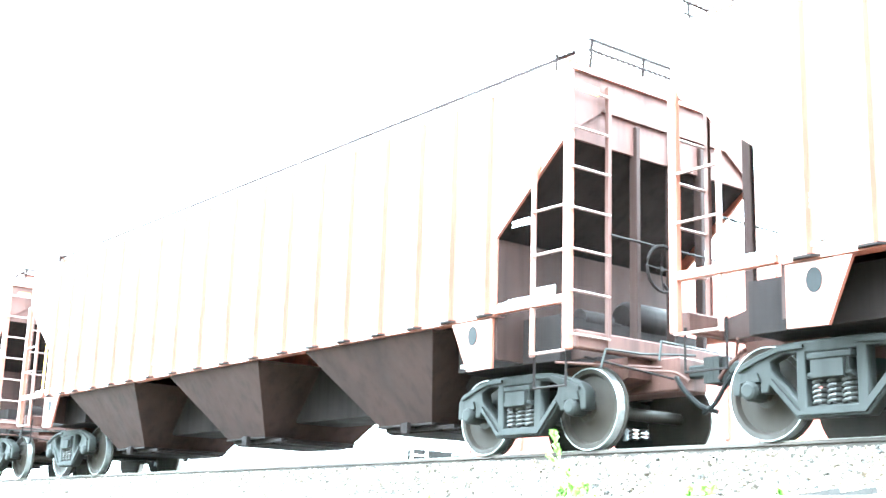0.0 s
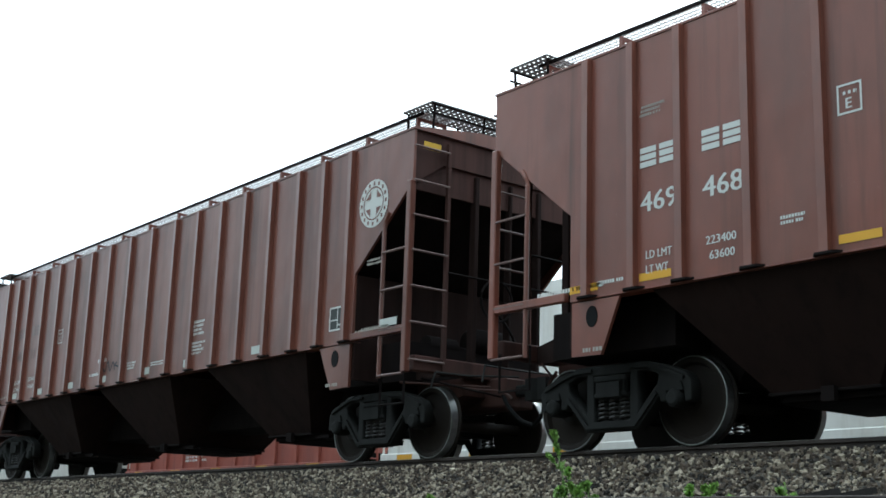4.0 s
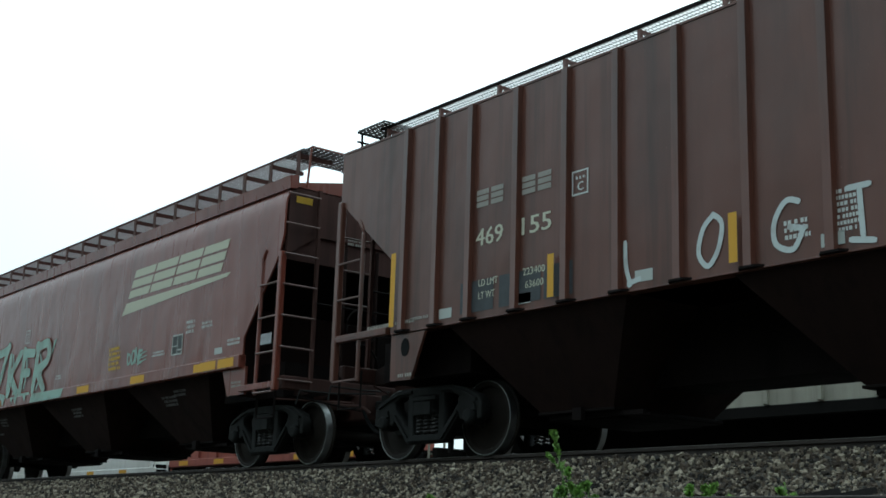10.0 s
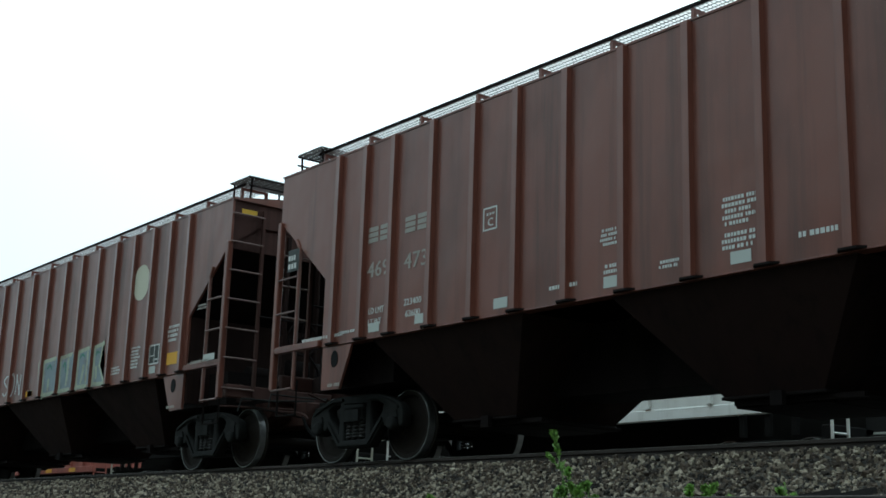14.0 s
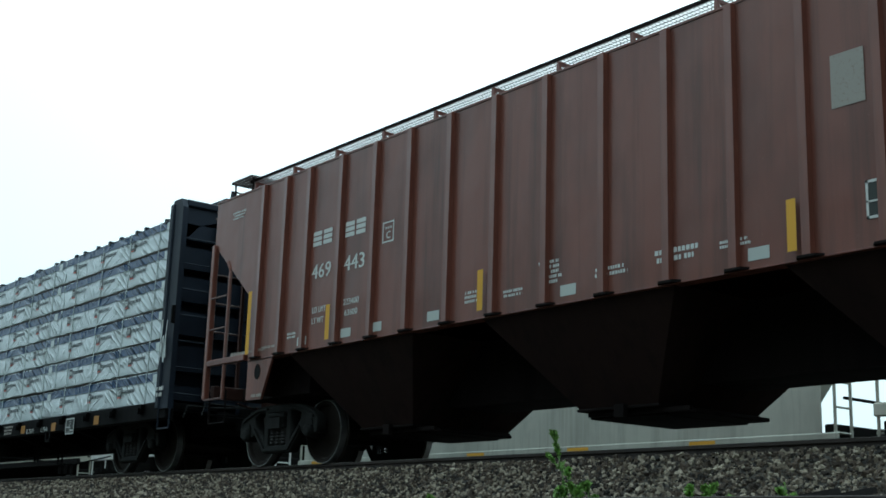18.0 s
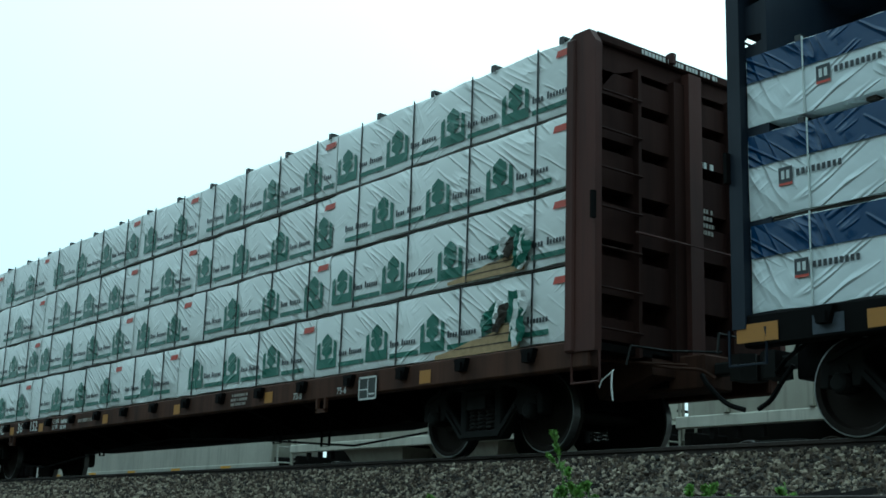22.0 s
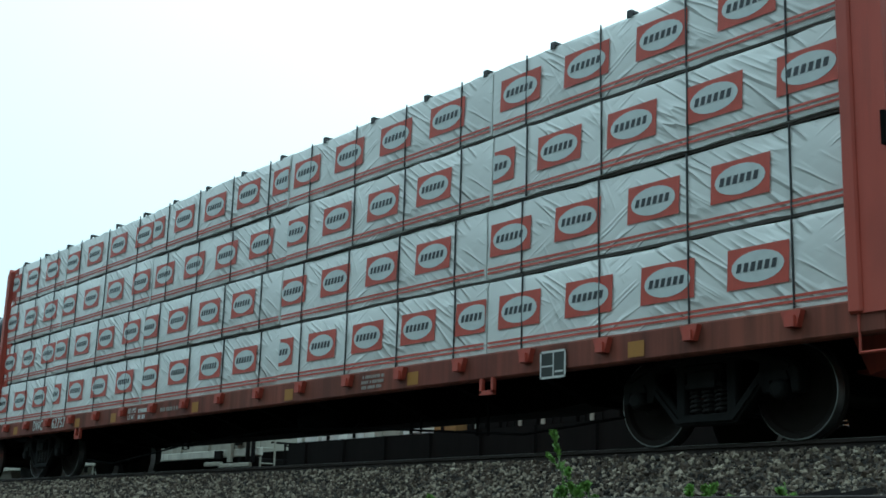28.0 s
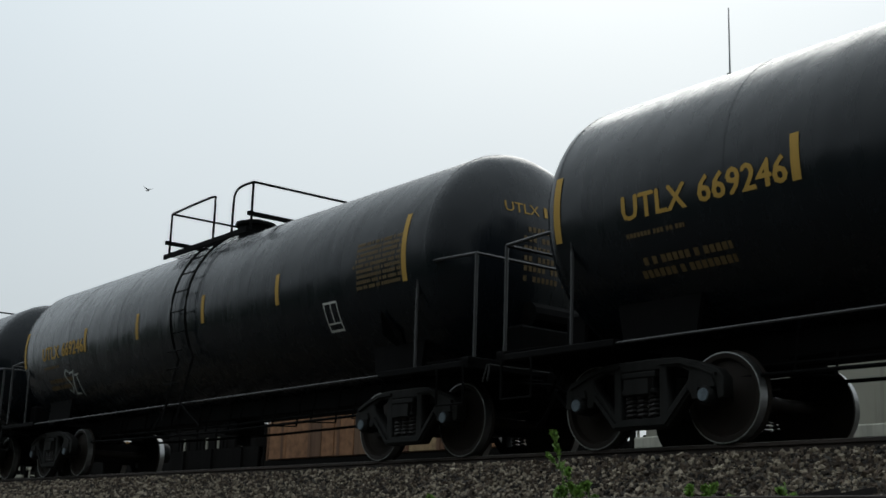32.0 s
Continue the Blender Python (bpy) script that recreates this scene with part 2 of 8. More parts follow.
# ---- geometry helpers ----
class Geo:
    """Collects vertices and faces of one mesh."""

    def __init__(self):
        self.v, self.f = [], []

    def add(self, vs, fs):
        k = len(self.v)
        self.v += [tuple(p) for p in vs]
        self.f += [tuple(i + k for i in q) for q in fs]
        return self

    def box(self, x0, x1, y0, y1, z0, z1, c=0.0):
        x0, x1, y0, y1, z0, z1 = min(x0, x1), max(x0, x1), min(y0, y1), max(y0, y1), min(z0, z1), max(z0, z1)
        c = min(c, (x1 - x0) * 0.4, (y1 - y0) * 0.4, (z1 - z0) * 0.4)
        if c <= 0:
            vs = [(x, y, z) for x in (x0, x1) for y in (y0, y1) for z in (z0, z1)]
            return self.add(vs, [(0, 1, 3, 2), (4, 6, 7, 5), (0, 4, 5, 1), (2, 3, 7, 6), (0, 2, 6, 4), (1, 5, 7, 3)])
        mid = ((x0 + x1) / 2, (y0 + y1) / 2, (z0 + z1) / 2)
        half = ((x1 - x0) / 2, (y1 - y0) / 2, (z1 - z0) / 2)
        vs, idx = [], {}
        for sx in (-1, 1):
            for sy in (-1, 1):
                for sz in (-1, 1):
                    for ax in range(3):
                        s = (sx, sy, sz)
                        idx[(s, ax)] = len(vs)
                        vs.append(tuple(mid[i] + s[i] * (half[i] - (0 if i == ax else c)) for i in range(3)))
        fs = []
        for ax in range(3):
            o = [i for i in range(3) if i != ax]
            for s in (-1, 1):
                q = []
                for a, b in ((-1, -1), (1, -1), (1, 1), (-1, 1)):
                    k = [0, 0, 0]
                    k[ax], k[o[0]], k[o[1]] = s, a, b
                    q.append(idx[(tuple(k), ax)])
                fs.append(tuple(q))
        for ax in range(3):
            o = [i for i in range(3) if i != ax]
            for a in (-1, 1):
                for b in (-1, 1):
                    lo, hi = [0, 0, 0], [0, 0, 0]
                    lo[ax], hi[ax] = -1, 1
                    lo[o[0]] = hi[o[0]] = a
                    lo[o[1]] = hi[o[1]] = b
                    lo, hi = tuple(lo), tuple(hi)
                    fs.append((idx[(lo, o[0])], idx[(hi, o[0])], idx[(hi, o[1])], idx[(lo, o[1])]))
        for sx in (-1, 1):
            for sy in (-1, 1):
                for sz in (-1, 1):
                    s = (sx, sy, sz)
                    fs.append((idx[(s, 0)], idx[(s, 1)], idx[(s, 2)]))
        return self.add(vs, fs)

    def prism(self, pts, axis, a, b):
        """A polygon in the plane across axis, from a to b along it."""
        def at(p, d):
            return (d, p[0], p[1]) if axis == "x" else (p[0], d, p[1]) if axis == "y" else (p[0], p[1], d)
        n = len(pts)
        vs = [at(p, a) for p in pts] + [at(p, b) for p in pts]
        return self.add(vs, [tuple(range(n)), tuple(range(2 * n - 1, n - 1, -1))] + [(i, (i + 1) % n, n + (i + 1) % n, n + i) for i in range(n)])

    def hull8(self, lo, hi):
        """A frustum: two rings of four points."""
        return self.add(list(lo) + list(hi), [(0, 1, 2, 3), (7, 6, 5, 4)] + [(i, (i + 1) % 4, 4 + (i + 1) % 4, 4 + i) for i in range(4)])

    def tube(self, pts, r, n=6, closed=False):
        pts = [Vector(p) for p in pts]
        rings = []
        for i, p in enumerate(pts):
            a = pts[i - 1] if i or closed else p
            b = pts[(i + 1) % len(pts)] if i + 1 < len(pts) or closed else p
            d = (b - a).normalized()
            s = d.cross(Vector((0, 0, 1)))
            s = s.normalized() if s.length > 0.05 else d.cross(Vector((0, 1, 0))).normalized()
            t = d.cross(s)
            rings.append([p + r * (math.cos(k * 2 * math.pi / n) * s + math.sin(k * 2 * math.pi / n) * t) for k in range(n)])
        vs = [q for ring in rings for q in ring]
        m = len(pts)
        fs = [(i * n + k, i * n + (k + 1) % n, ((i + 1) % m) * n + (k + 1) % n, ((i + 1) % m) * n + k)
              for i in range(m if closed else m - 1) for k in range(n)]
        if not closed:
            fs += [tuple(range(n))[::-1], tuple((m - 1) * n + k for k in range(n))]
        return self.add(vs, fs)

    def lathe(self, prof, axis, centre, n=24):
        """Turn (distance along axis, radius) pairs about an axis through centre."""
        vs, fs = [], []
        for d, r in prof:
            for k in range(n):
                c, s = r * math.cos(k * 2 * math.pi / n), r * math.sin(k * 2 * math.pi / n)
                p = (d, c, s) if axis == "x" else (c, d, s) if axis == "y" else (c, s, d)
                vs.append(tuple(p[i] + centre[i] for i in range(3)))
        m = len(prof)
        for i in range(m - 1):
            for k in range(n):
                fs.append((i * n + k, i * n + (k + 1) % n, (i + 1) * n + (k + 1) % n, (i + 1) * n + k))
        fs += [tuple(range(n))[::-1], tuple((m - 1) * n + k for k in range(n))]
        return self.add(vs, fs)

    def mesh(self, name, mat, smooth=False):
        me = bpy.data.meshes.new(name)
        me.from_pydata(self.v, [], self.f)
        bm = bmesh.new()
        bm.from_mesh(me)
        bmesh.ops.recalc_face_normals(bm, faces=bm.faces)
        bm.to_mesh(me)
        bm.free()
        if smooth:
            me.polygons.foreach_set("use_smooth", [True] * len(me.polygons))
            me.set_sharp_from_angle(angle=radians(40))
        me.materials.append(mat)
        return me


def part(name, geo, mat, parent, label="", smooth=False, m=None):
    """One mesh object under a thing or a part."""
    me = geo if isinstance(geo, bpy.types.Mesh) else geo.mesh(name, mat, smooth)
    ob = new(name, me)
    ob.parent = parent
    if m is not None:
        ob.matrix_basis = m
    return tagged(ob, label)


def thing(name, label, category, group="", m=None, kind=""):
    ob = new(name)
    ob.empty_display_size = 0.3
    if m is not None:
        ob.matrix_basis = m
    return tagged(ob, label, category, group, kind)


def solo(name, geo, mat, label="", category="", kind="", smooth=False):
    return tagged(new(name, geo.mesh(name, mat, smooth)), label, category, "", kind)


# ---- lettering ----
GLYPHS = {}


def glyphs(text):
    """A flat mesh of the text, 1 m high capitals, from the built-in font, standing upright in xz and facing -y."""
    if text not in GLYPHS:
        cu = bpy.data.curves.new("lettering", "FONT")
        cu.body, cu.size, cu.resolution_u = text, 1.4, 2
        ob = new("lettering", cu)
        me = bpy.data.meshes.new_from_object(ob.evaluated_get(bpy.context.evaluated_depsgraph_get()))
        g = Geo()
        g.v = [(v.co.x, 0.0, v.co.y) for v in me.vertices]
        g.f = [tuple(p.vertices) for p in me.polygons]
        bpy.data.objects.remove(ob)
        bpy.data.curves.remove(cu)
        bpy.data.meshes.remove(me)
        GLYPHS[text] = g
    return GLYPHS[text]


for word in ("469", "212", "340", "468", "155", "443", "473", "400", "010", "485108", "737", "166", "36", "152", "73", "301", "62757", "669246", "C", "E",
             "LD LMT", "LT WT", "223400", "63600", "CAUTION", "NOKL", "WC", "DWC", "UTLX", "75-6", "73-8", "IL 73-0", "L 75-0"):
    glyphs(word)


def words(parent, text, x, z, h, mat, y=-1.606, wide=None, bold=0.0, name="lettering"):
    g0 = glyphs(text)
    xs = [p[0] for p in g0.v]
    s = h if wide is None else wide / (max(xs) - min(xs))
    g = Geo()
    g.v = [(x + (p[0] - min(xs)) * s, y, z + p[2] * h) for p in g0.v]
    g.f = list(g0.f)
    if bold:
        g.add([(p[0] + bold, p[1] - 0.0006, p[2]) for p in list(g.v)], g0.f)
    return tagged(part(name, g, mat, parent), kind="stuff")


def quad(g, x0, z0, x1, z1, y, lean=0.0):
    return g.add([(x0, y, z0), (x1, y, z0), (x1 + lean, y, z1), (x0 + lean, y, z1)], [(0, 1, 2, 3)])


def lines_of_text(parent, x, z, w, h, rows, mat, y=-1.606, seed=1, name="lettering"):
    """Small writing too fine to read: rows of short bars."""
    rng = random.Random(seed)
    g = Geo()
    step = h / rows
    for r in range(rows):
        zz = z + h - (r + 1) * step
        a = x + rng.uniform(0, 0.12) * w
        end = x + w * rng.uniform(0.75, 1.0)
        while a < end:
            b = min(end, a + step * rng.uniform(0.35, 0.6))
            quad(g, a, zz, b, zz + step * 0.62, y)
            a = b + step * (0.16 if rng.random() < 0.8 else 0.5)
    return tagged(part(name, g, mat, parent), kind="stuff")


def patch(parent, name, x0, z0, x1, z1, mat, y=-1.606, lean=0.0, label=""):
    g = Geo()
    quad(g, x0, z0, x1, z1, y, lean)
    return part(name, g, mat, parent, label)


def frame_box(parent, x, z, w, h, mat, t=0.03, y=-1.606, name="plate_box"):
    g = Geo()
    quad(g, x, z, x + w, z + t, y)
    quad(g, x, z + h - t, x + w, z + h, y)
    quad(g, x, z + t, x + t, z + h - t, y)
    quad(g, x + w - t, z + t, x + w, z + h - t, y)
    return part(name, g, mat, parent)


def placard(parent, x, z, w, h, y=-1.606):
    """Dark consolidated-stencil panel with a pale frame and divisions."""
    patch(parent, "data_panel", x, z, x + w, z + h, BLACK_ST, y)
    g, t = Geo(), 0.024
    for a in ((x, z, x + w, z + t), (x, z + h - t, x + w, z + h), (x, z, x + t, z + h), (x + w - t, z, x + w, z + h),
              (x + w * 0.5, z, x + w * 0.5 + t * 0.7, z + h), (x, z + h * 0.42, x + w * 0.5, z + h * 0.42 + t * 0.7), (x + w * .58, z + h * .2, x + w * .9, z + h * .27)):
        quad(g, *a, y - 0.004)
    part("panel_frame", g, WHITE_ST, parent)


def ribbon(g, pts, width, y, taper=0.0):
    """A flat painted stroke through the points (x, z), thinner towards its end by taper."""
    n = len(pts)
    vs = []
    for i, p in enumerate(pts):
        a, b = pts[max(0, i - 1)], pts[min(n - 1, i + 1)]
        d = Vector((b[0] - a[0], b[1] - a[1]))
        d = d.normalized() if d.length else Vector((1, 0))
        w = width / 2 * (1 - taper * i / (n - 1)) * (0.6 if i in (0, n - 1) else 1.0)
        vs += [(p[0] - d.y * w, y - 0.00001 * i, p[1] + d.x * w), (p[0] + d.y * w, y - 0.00001 * i, p[1] - d.x * w)]
    return g.add(vs, [(2 * i, 2 * i + 1, 2 * i + 3, 2 * i + 2) for i in range(n - 1)])


def curve_pts(ctrl, n=6):
    """Smooth points through the control points (Catmull-Rom)."""
    out = []
    for i in range(len(ctrl) - 1):
        p0, p1, p2, p3 = (ctrl[max(0, i - 1)], ctrl[i], ctrl[i + 1], ctrl[min(len(ctrl) - 1, i + 2)])
        for k in range(n):
            t = k / n
            out.append(tuple(0.5 * (2 * b + (c - a) * t + (2 * a - 5 * b + 4 * c - d) * t * t + (3 * b - a - 3 * c + d) * t ** 3)
                             for a, b, c, d in zip(p0, p1, p2, p3)))
    return out + [tuple(ctrl[-1])]


def scrawl(parent, x0, x1, z0, z1, strokes, width, mat, seed, y=-1.607, back=None, back_w=1.8, inner=None, name="graffiti"):
    """Abstract spray paint. Thick strokes: leaning, bowed bars side by side; thin ones: one running scribble."""
    rng = random.Random(seed)
    w, h = (x1 - x0) / strokes, z1 - z0
    lines = []
    if width < 0.085 and strokes > 2:
        ctrl = []
        for i in range(strokes * 2 + 1):
            up = i % 2
            ctrl.append((x0 + (i + rng.uniform(-0.3, 0.3)) * w / 2, z0 + h * (rng.uniform(0.62, 1.0) if up else rng.uniform(0.0, 0.3))))
            if rng.random() < 0.35:
                ctrl.append((ctrl[-1][0] - rng.uniform(0.2, 0.5) * w, z0 + h * rng.uniform(0.3, 0.7)))
        k = 0
        while k < len(ctrl) - 2:
            m = rng.randint(5, 9)
            lines.append(curve_pts(ctrl[k:k + m], 6))
            k += m
    else:
        for i in range(strokes * 2):
            cx = x0 + (i + 0.5) * w / 2
            lean = rng.uniform(-0.35, 0.35) * w + (0.22 if i % 2 else -0.12) * w
            bow = rng.uniform(-0.35, 0.35) * w
            a, b = rng.uniform(0.0, 0.18), rng.uniform(0.8, 1.0)
            pad = width * 0.5
            zz = lambda f: z0 + pad + (h - 2 * pad) * f
            lines.append(curve_pts([(cx - lean, zz(a)), (cx + bow, zz(a + 0.35 * (b - a))), (cx + bow * 0.5, zz(a + 0.7 * (b - a))), (cx + lean, zz(b))], 6))
            if i % 3 == 1:
                f = rng.uniform(0.3, 0.75)
                lines.append(curve_pts([(cx - 0.55 * w, zz(f)), (cx, zz(f + 0.12)), (cx + 0.5 * w, zz(f - 0.05))], 6))
    for i, pts in enumerate(lines):
        lo = 0.006 * (i % 3)
        tp = rng.choice((0.0, 0.35, 0.55)) if width >= 0.085 else 0.0
        g = Geo()
        ribbon(g, pts, width, y - 0.007 - lo, tp)
        top = part(name, g, mat, parent)
        if back is not None:
            g = Geo()
            ribbon(g, pts, width * back_w, y - 0.1 * lo, tp * 0.7)
            part("graffiti_outline", g, back, top)
        if inner is not None and i % 2 == 0:
            g = Geo()
            ribbon(g, pts, width * 0.2, y - 0.011 - lo)
            part("graffiti_highlight", g, inner, top)


# strokes of sprayed letters in a unit box; a doubled point makes a sharp corner
STROKES = {
    "A": (((0, 0), (0.2, 0.5), (0.5, 1), (0.5, 1), (0.8, 0.5), (1, 0)), ((0.18, 0.36), (0.85, 0.40))),
    "B": (((0.1, 0), (0.05, 0.5), (0.1, 1), (0.1, 1), (0.7, 0.95), (0.75, 0.68), (0.3, 0.54), (0.3, 0.54), (0.95, 0.42), (0.85, 0.06), (0.1, 0)),),
    "C": (((0.95, 0.85), (0.6, 1), (0.15, 0.8), (0.05, 0.4), (0.3, 0.02), (0.95, 0.12)),),
    "D": (((0.15, 0), (0.1, 0.5), (0.15, 1), (0.15, 1), (0.75, 0.85), (0.95, 0.45), (0.65, 0.05), (0.1, 0.02)),),
    "E": (((0.95, 0.95), (0.15, 1), (0.15, 1), (0.08, 0.5), (0.12, 0), (0.12, 0), (0.95, 0.05)), ((0.12, 0.52), (0.75, 0.55))),
    "F": (((0.95, 0.95), (0.15, 1), (0.15, 1), (0.1, 0.5), (0.15, 0)), ((0.0, 0.5), (0.8, 0.55))),
    "G": (((0.9, 0.9), (0.4, 1), (0.05, 0.6), (0.15, 0.1), (0.7, 0), (0.9, 0.4), (0.9, 0.4), (0.5, 0.42)),),
    "H": (((0.1, 0), (0.12, 1)), ((0.88, 0), (0.9, 1)), ((0.1, 0.48), (0.9, 0.55))),
    "I": (((0.5, 0), (0.52, 1)), ((0.1, 0.98), (0.95, 1)), ((0.05, 0.02), (0.9, 0))),
    "K": (((0.12, 0), (0.1, 1)), ((0.95, 1), (0.2, 0.48), (0.2, 0.48), (0.95, 0))),
    "L": (((0.2, 1), (0.15, 0.4), (0.25, 0.02), (0.25, 0.02), (0.85, 0.1)),),
    "M": (((0.05, 0), (0.1, 1), (0.1, 1), (0.5, 0.4), (0.9, 1), (0.9, 1), (0.95, 0)),),
    "N": (((0.1, 0), (0.1, 1), (0.1, 1), (0.9, 0), (0.9, 0), (0.9, 1)),),
    "O": (((0.5, 1), (0.1, 0.75), (0.1, 0.25), (0.5, 0), (0.9, 0.25), (0.9, 0.75), (0.5, 1)),),
    "P": (((0.12, 0), (0.1, 0.95), (0.1, 0.95), (0.75, 1), (0.9, 0.7), (0.55, 0.48), (0.12, 0.5)),),
    "R": (((0.12, 0), (0.1, 0.95), (0.1, 0.95), (0.75, 1), (0.9, 0.7), (0.3, 0.46), (0.3, 0.46), (0.95, 0)),),
    "S": (((0.95, 0.88), (0.5, 1), (0.1, 0.78), (0.5, 0.52), (0.9, 0.25), (0.5, 0), (0.05, 0.12)),),
    "T": (((0.05, 0.95), (0.95, 1)), ((0.5, 0.97), (0.48, 0))),
    "U": (((0.1, 1), (0.1, 0.3), (0.5, 0), (0.9, 0.3), (0.9, 1)),),
    "W": (((0.05, 1), (0.25, 0), (0.25, 0), (0.5, 0.75), (0.72, 0.05), (0.72, 0.05), (0.95, 1)),),
    "X": (((0.05, 0), (0.95, 1)), ((0.05, 1), (0.95, 0))),
    "Z": (((0.05, 0.95), (0.9, 1), (0.9, 1), (0.1, 0.05), (0.1, 0.05), (0.95, 0)),),
    "0": (((0.5, 1), (0.15, 0.6), (0.3, 0.05), (0.8, 0.2), (0.85, 0.8), (0.5, 1)),),
    "2": (((0.1, 0.75), (0.5, 1), (0.85, 0.7), (0.1, 0.02), (0.1, 0.02), (0.95, 0.05)),),
    "9": (((0.85, 0.75), (0.5, 0.5), (0.15, 0.72), (0.5, 1), (0.85, 0.75), (0.7, 0)),),
    "<": (((0.95, 0.9), (0.1, 0.5), (0.1, 0.5), (0.95, 0.1)),),
    ">": (((0.05, 0.9), (0.95, 0.5), (0.95, 0.5), (0.05, 0.1)), ((0.0, 0.5), (0.9, 0.5))),
    "/": (((0.1, 0), (0.9, 1)),)}


def spray(parent, text, x, z, w, h, width, mat, seed=1, y=-1.607, slant=0.0, rise=0.0, gap=0.18, line=None, line_w=0.05, halo=None, halo_w=0.12, weights=None):
    """Sprayed letters side by side, each one part: strokes with, for a painted piece, an outline and a soft-coloured halo behind."""
    rng = random.Random(seed)
    wt = weights or [1.0] * len(text)
    unit = w / (sum(wt) + gap * (len(text) - 1))
    at_x, made = x, []
    for i, ch in enumerate(text):
        cw = unit * wt[i]
        if ch in STROKES:
            zz, hh = z + rise * (at_x - x) + rng.uniform(-0.04, 0.04) * h, h * rng.uniform(0.86, 1.12)
            tilt, roll = rng.uniform(-0.12, 0.12), rng.uniform(-0.12, 0.12)
            yy = y - (0.0024 * i if line is not None else 0.0003 * (i % 4))
            top = None
            for grow, off, m, nm in ((0.0, 0.0018, mat, "graffiti"), (line_w, 0.0009, line, "graffiti_outline"), (halo_w, 0.0, halo, "graffiti_halo")):
                if m is None:
                    continue
                g = Geo()
                for j, st in enumerate(STROKES[ch]):
                    r2 = random.Random(seed * 77 + i * 9 + j)
                    pts = [(at_x + cw * (p[0] + r2.uniform(-0.06, 0.06)) + (slant + tilt) * p[1] * hh, zz + hh * (p[1] + r2.uniform(-0.05, 0.05)) + roll * cw * p[0]) for p in st]
                    ribbon(g, curve_pts(pts, 6), width + 2 * grow, (y if nm == "graffiti_halo" else yy) - off - 0.00025 * j)
                ob = part(nm, g, m, parent if top is None else top)
                if top is None:
                    made.append(ob)
                top = top or ob
        at_x += cw + unit * gap
    return made


def blob(parent, loop, mat, line, line_w, y, halo=None, halo_w=0.2, holes=(), hole_mat=None):
    """One fat sprayed letter: a filled closed shape with an outline, a halo behind and holes in another colour."""
    g = Geo()
    ring = curve_pts(list(loop) + [loop[0]], 5)
    g.add([(p[0], y, p[1]) for p in ring[:-1]], [tuple(range(len(ring) - 1))])
    letter = part("graffiti", g, mat, parent)
    if halo is not None:
        g = Geo()
        ribbon(g, ring + ring[1:2], halo_w, -1.6085 + 0.1 * (y + 1.6085))
        part("graffiti_halo", g, halo, letter)
    for h in holes:
        inner = curve_pts(list(h) + [h[0]], 5)
        g = Geo()
        g.add([(p[0], y - 0.0006, p[1]) for p in inner[:-1]], [tuple(range(len(inner) - 1))])
        part("graffiti_hole", g, hole_mat, letter)
        g = Geo()
        ribbon(g, inner + inner[1:2], line_w * 0.9, y - 0.0012)
        part("graffiti_outline", g, line, letter)
    g = Geo()
    ribbon(g, ring + ring[1:2], line_w, y - 0.0018)
    part("graffiti_outline", g, line, letter)


def tag_lines(parent, lines, width, mat, y):
    """Loose sprayed lines, each through a few points (x, z)."""
    for i, pts in enumerate(lines):
        g = Geo()
        ribbon(g, curve_pts(pts, 6), width, y - 0.0006 * i, 0.25)
        part("graffiti", g, mat, parent)


def spray_loops(parent, centres, r, width, mat, seed, y=-1.607):
    """Loose overlapping loops of spray paint."""
    rng = random.Random(seed)
    for i, (cx, cz) in enumerate(centres):
        for k in range(3):
            g = Geo()
            a0, e, q = rng.uniform(0, 6.3), rng.uniform(0.4, 0.9), r * rng.uniform(0.45, 1.35)
            tilt, turn = rng.uniform(0, 3.1), rng.choice((-1, 1)) * rng.uniform(0.28, 0.45)
            ox, oz = rng.uniform(-0.6, 0.6) * r, rng.uniform(-0.6, 0.6) * r
            pts = []
            for j in range(rng.randint(6, 13)):
                u, v = q * math.cos(a0 + j * turn), q * e * math.sin(a0 + j * turn)
                pts.append((cx + ox + u * math.cos(tilt) - v * math.sin(tilt) + 0.012 * j, cz + oz + u * math.sin(tilt) + v * math.cos(tilt)))
            ribbon(g, pts, width * rng.uniform(0.45, 1.0), y - 0.002 * i - 0.0006 * k, 0.5)
            part("graffiti", g, mat, parent)


# ---- running gear ----
WHEEL_R = 0.457
GEAR = {}


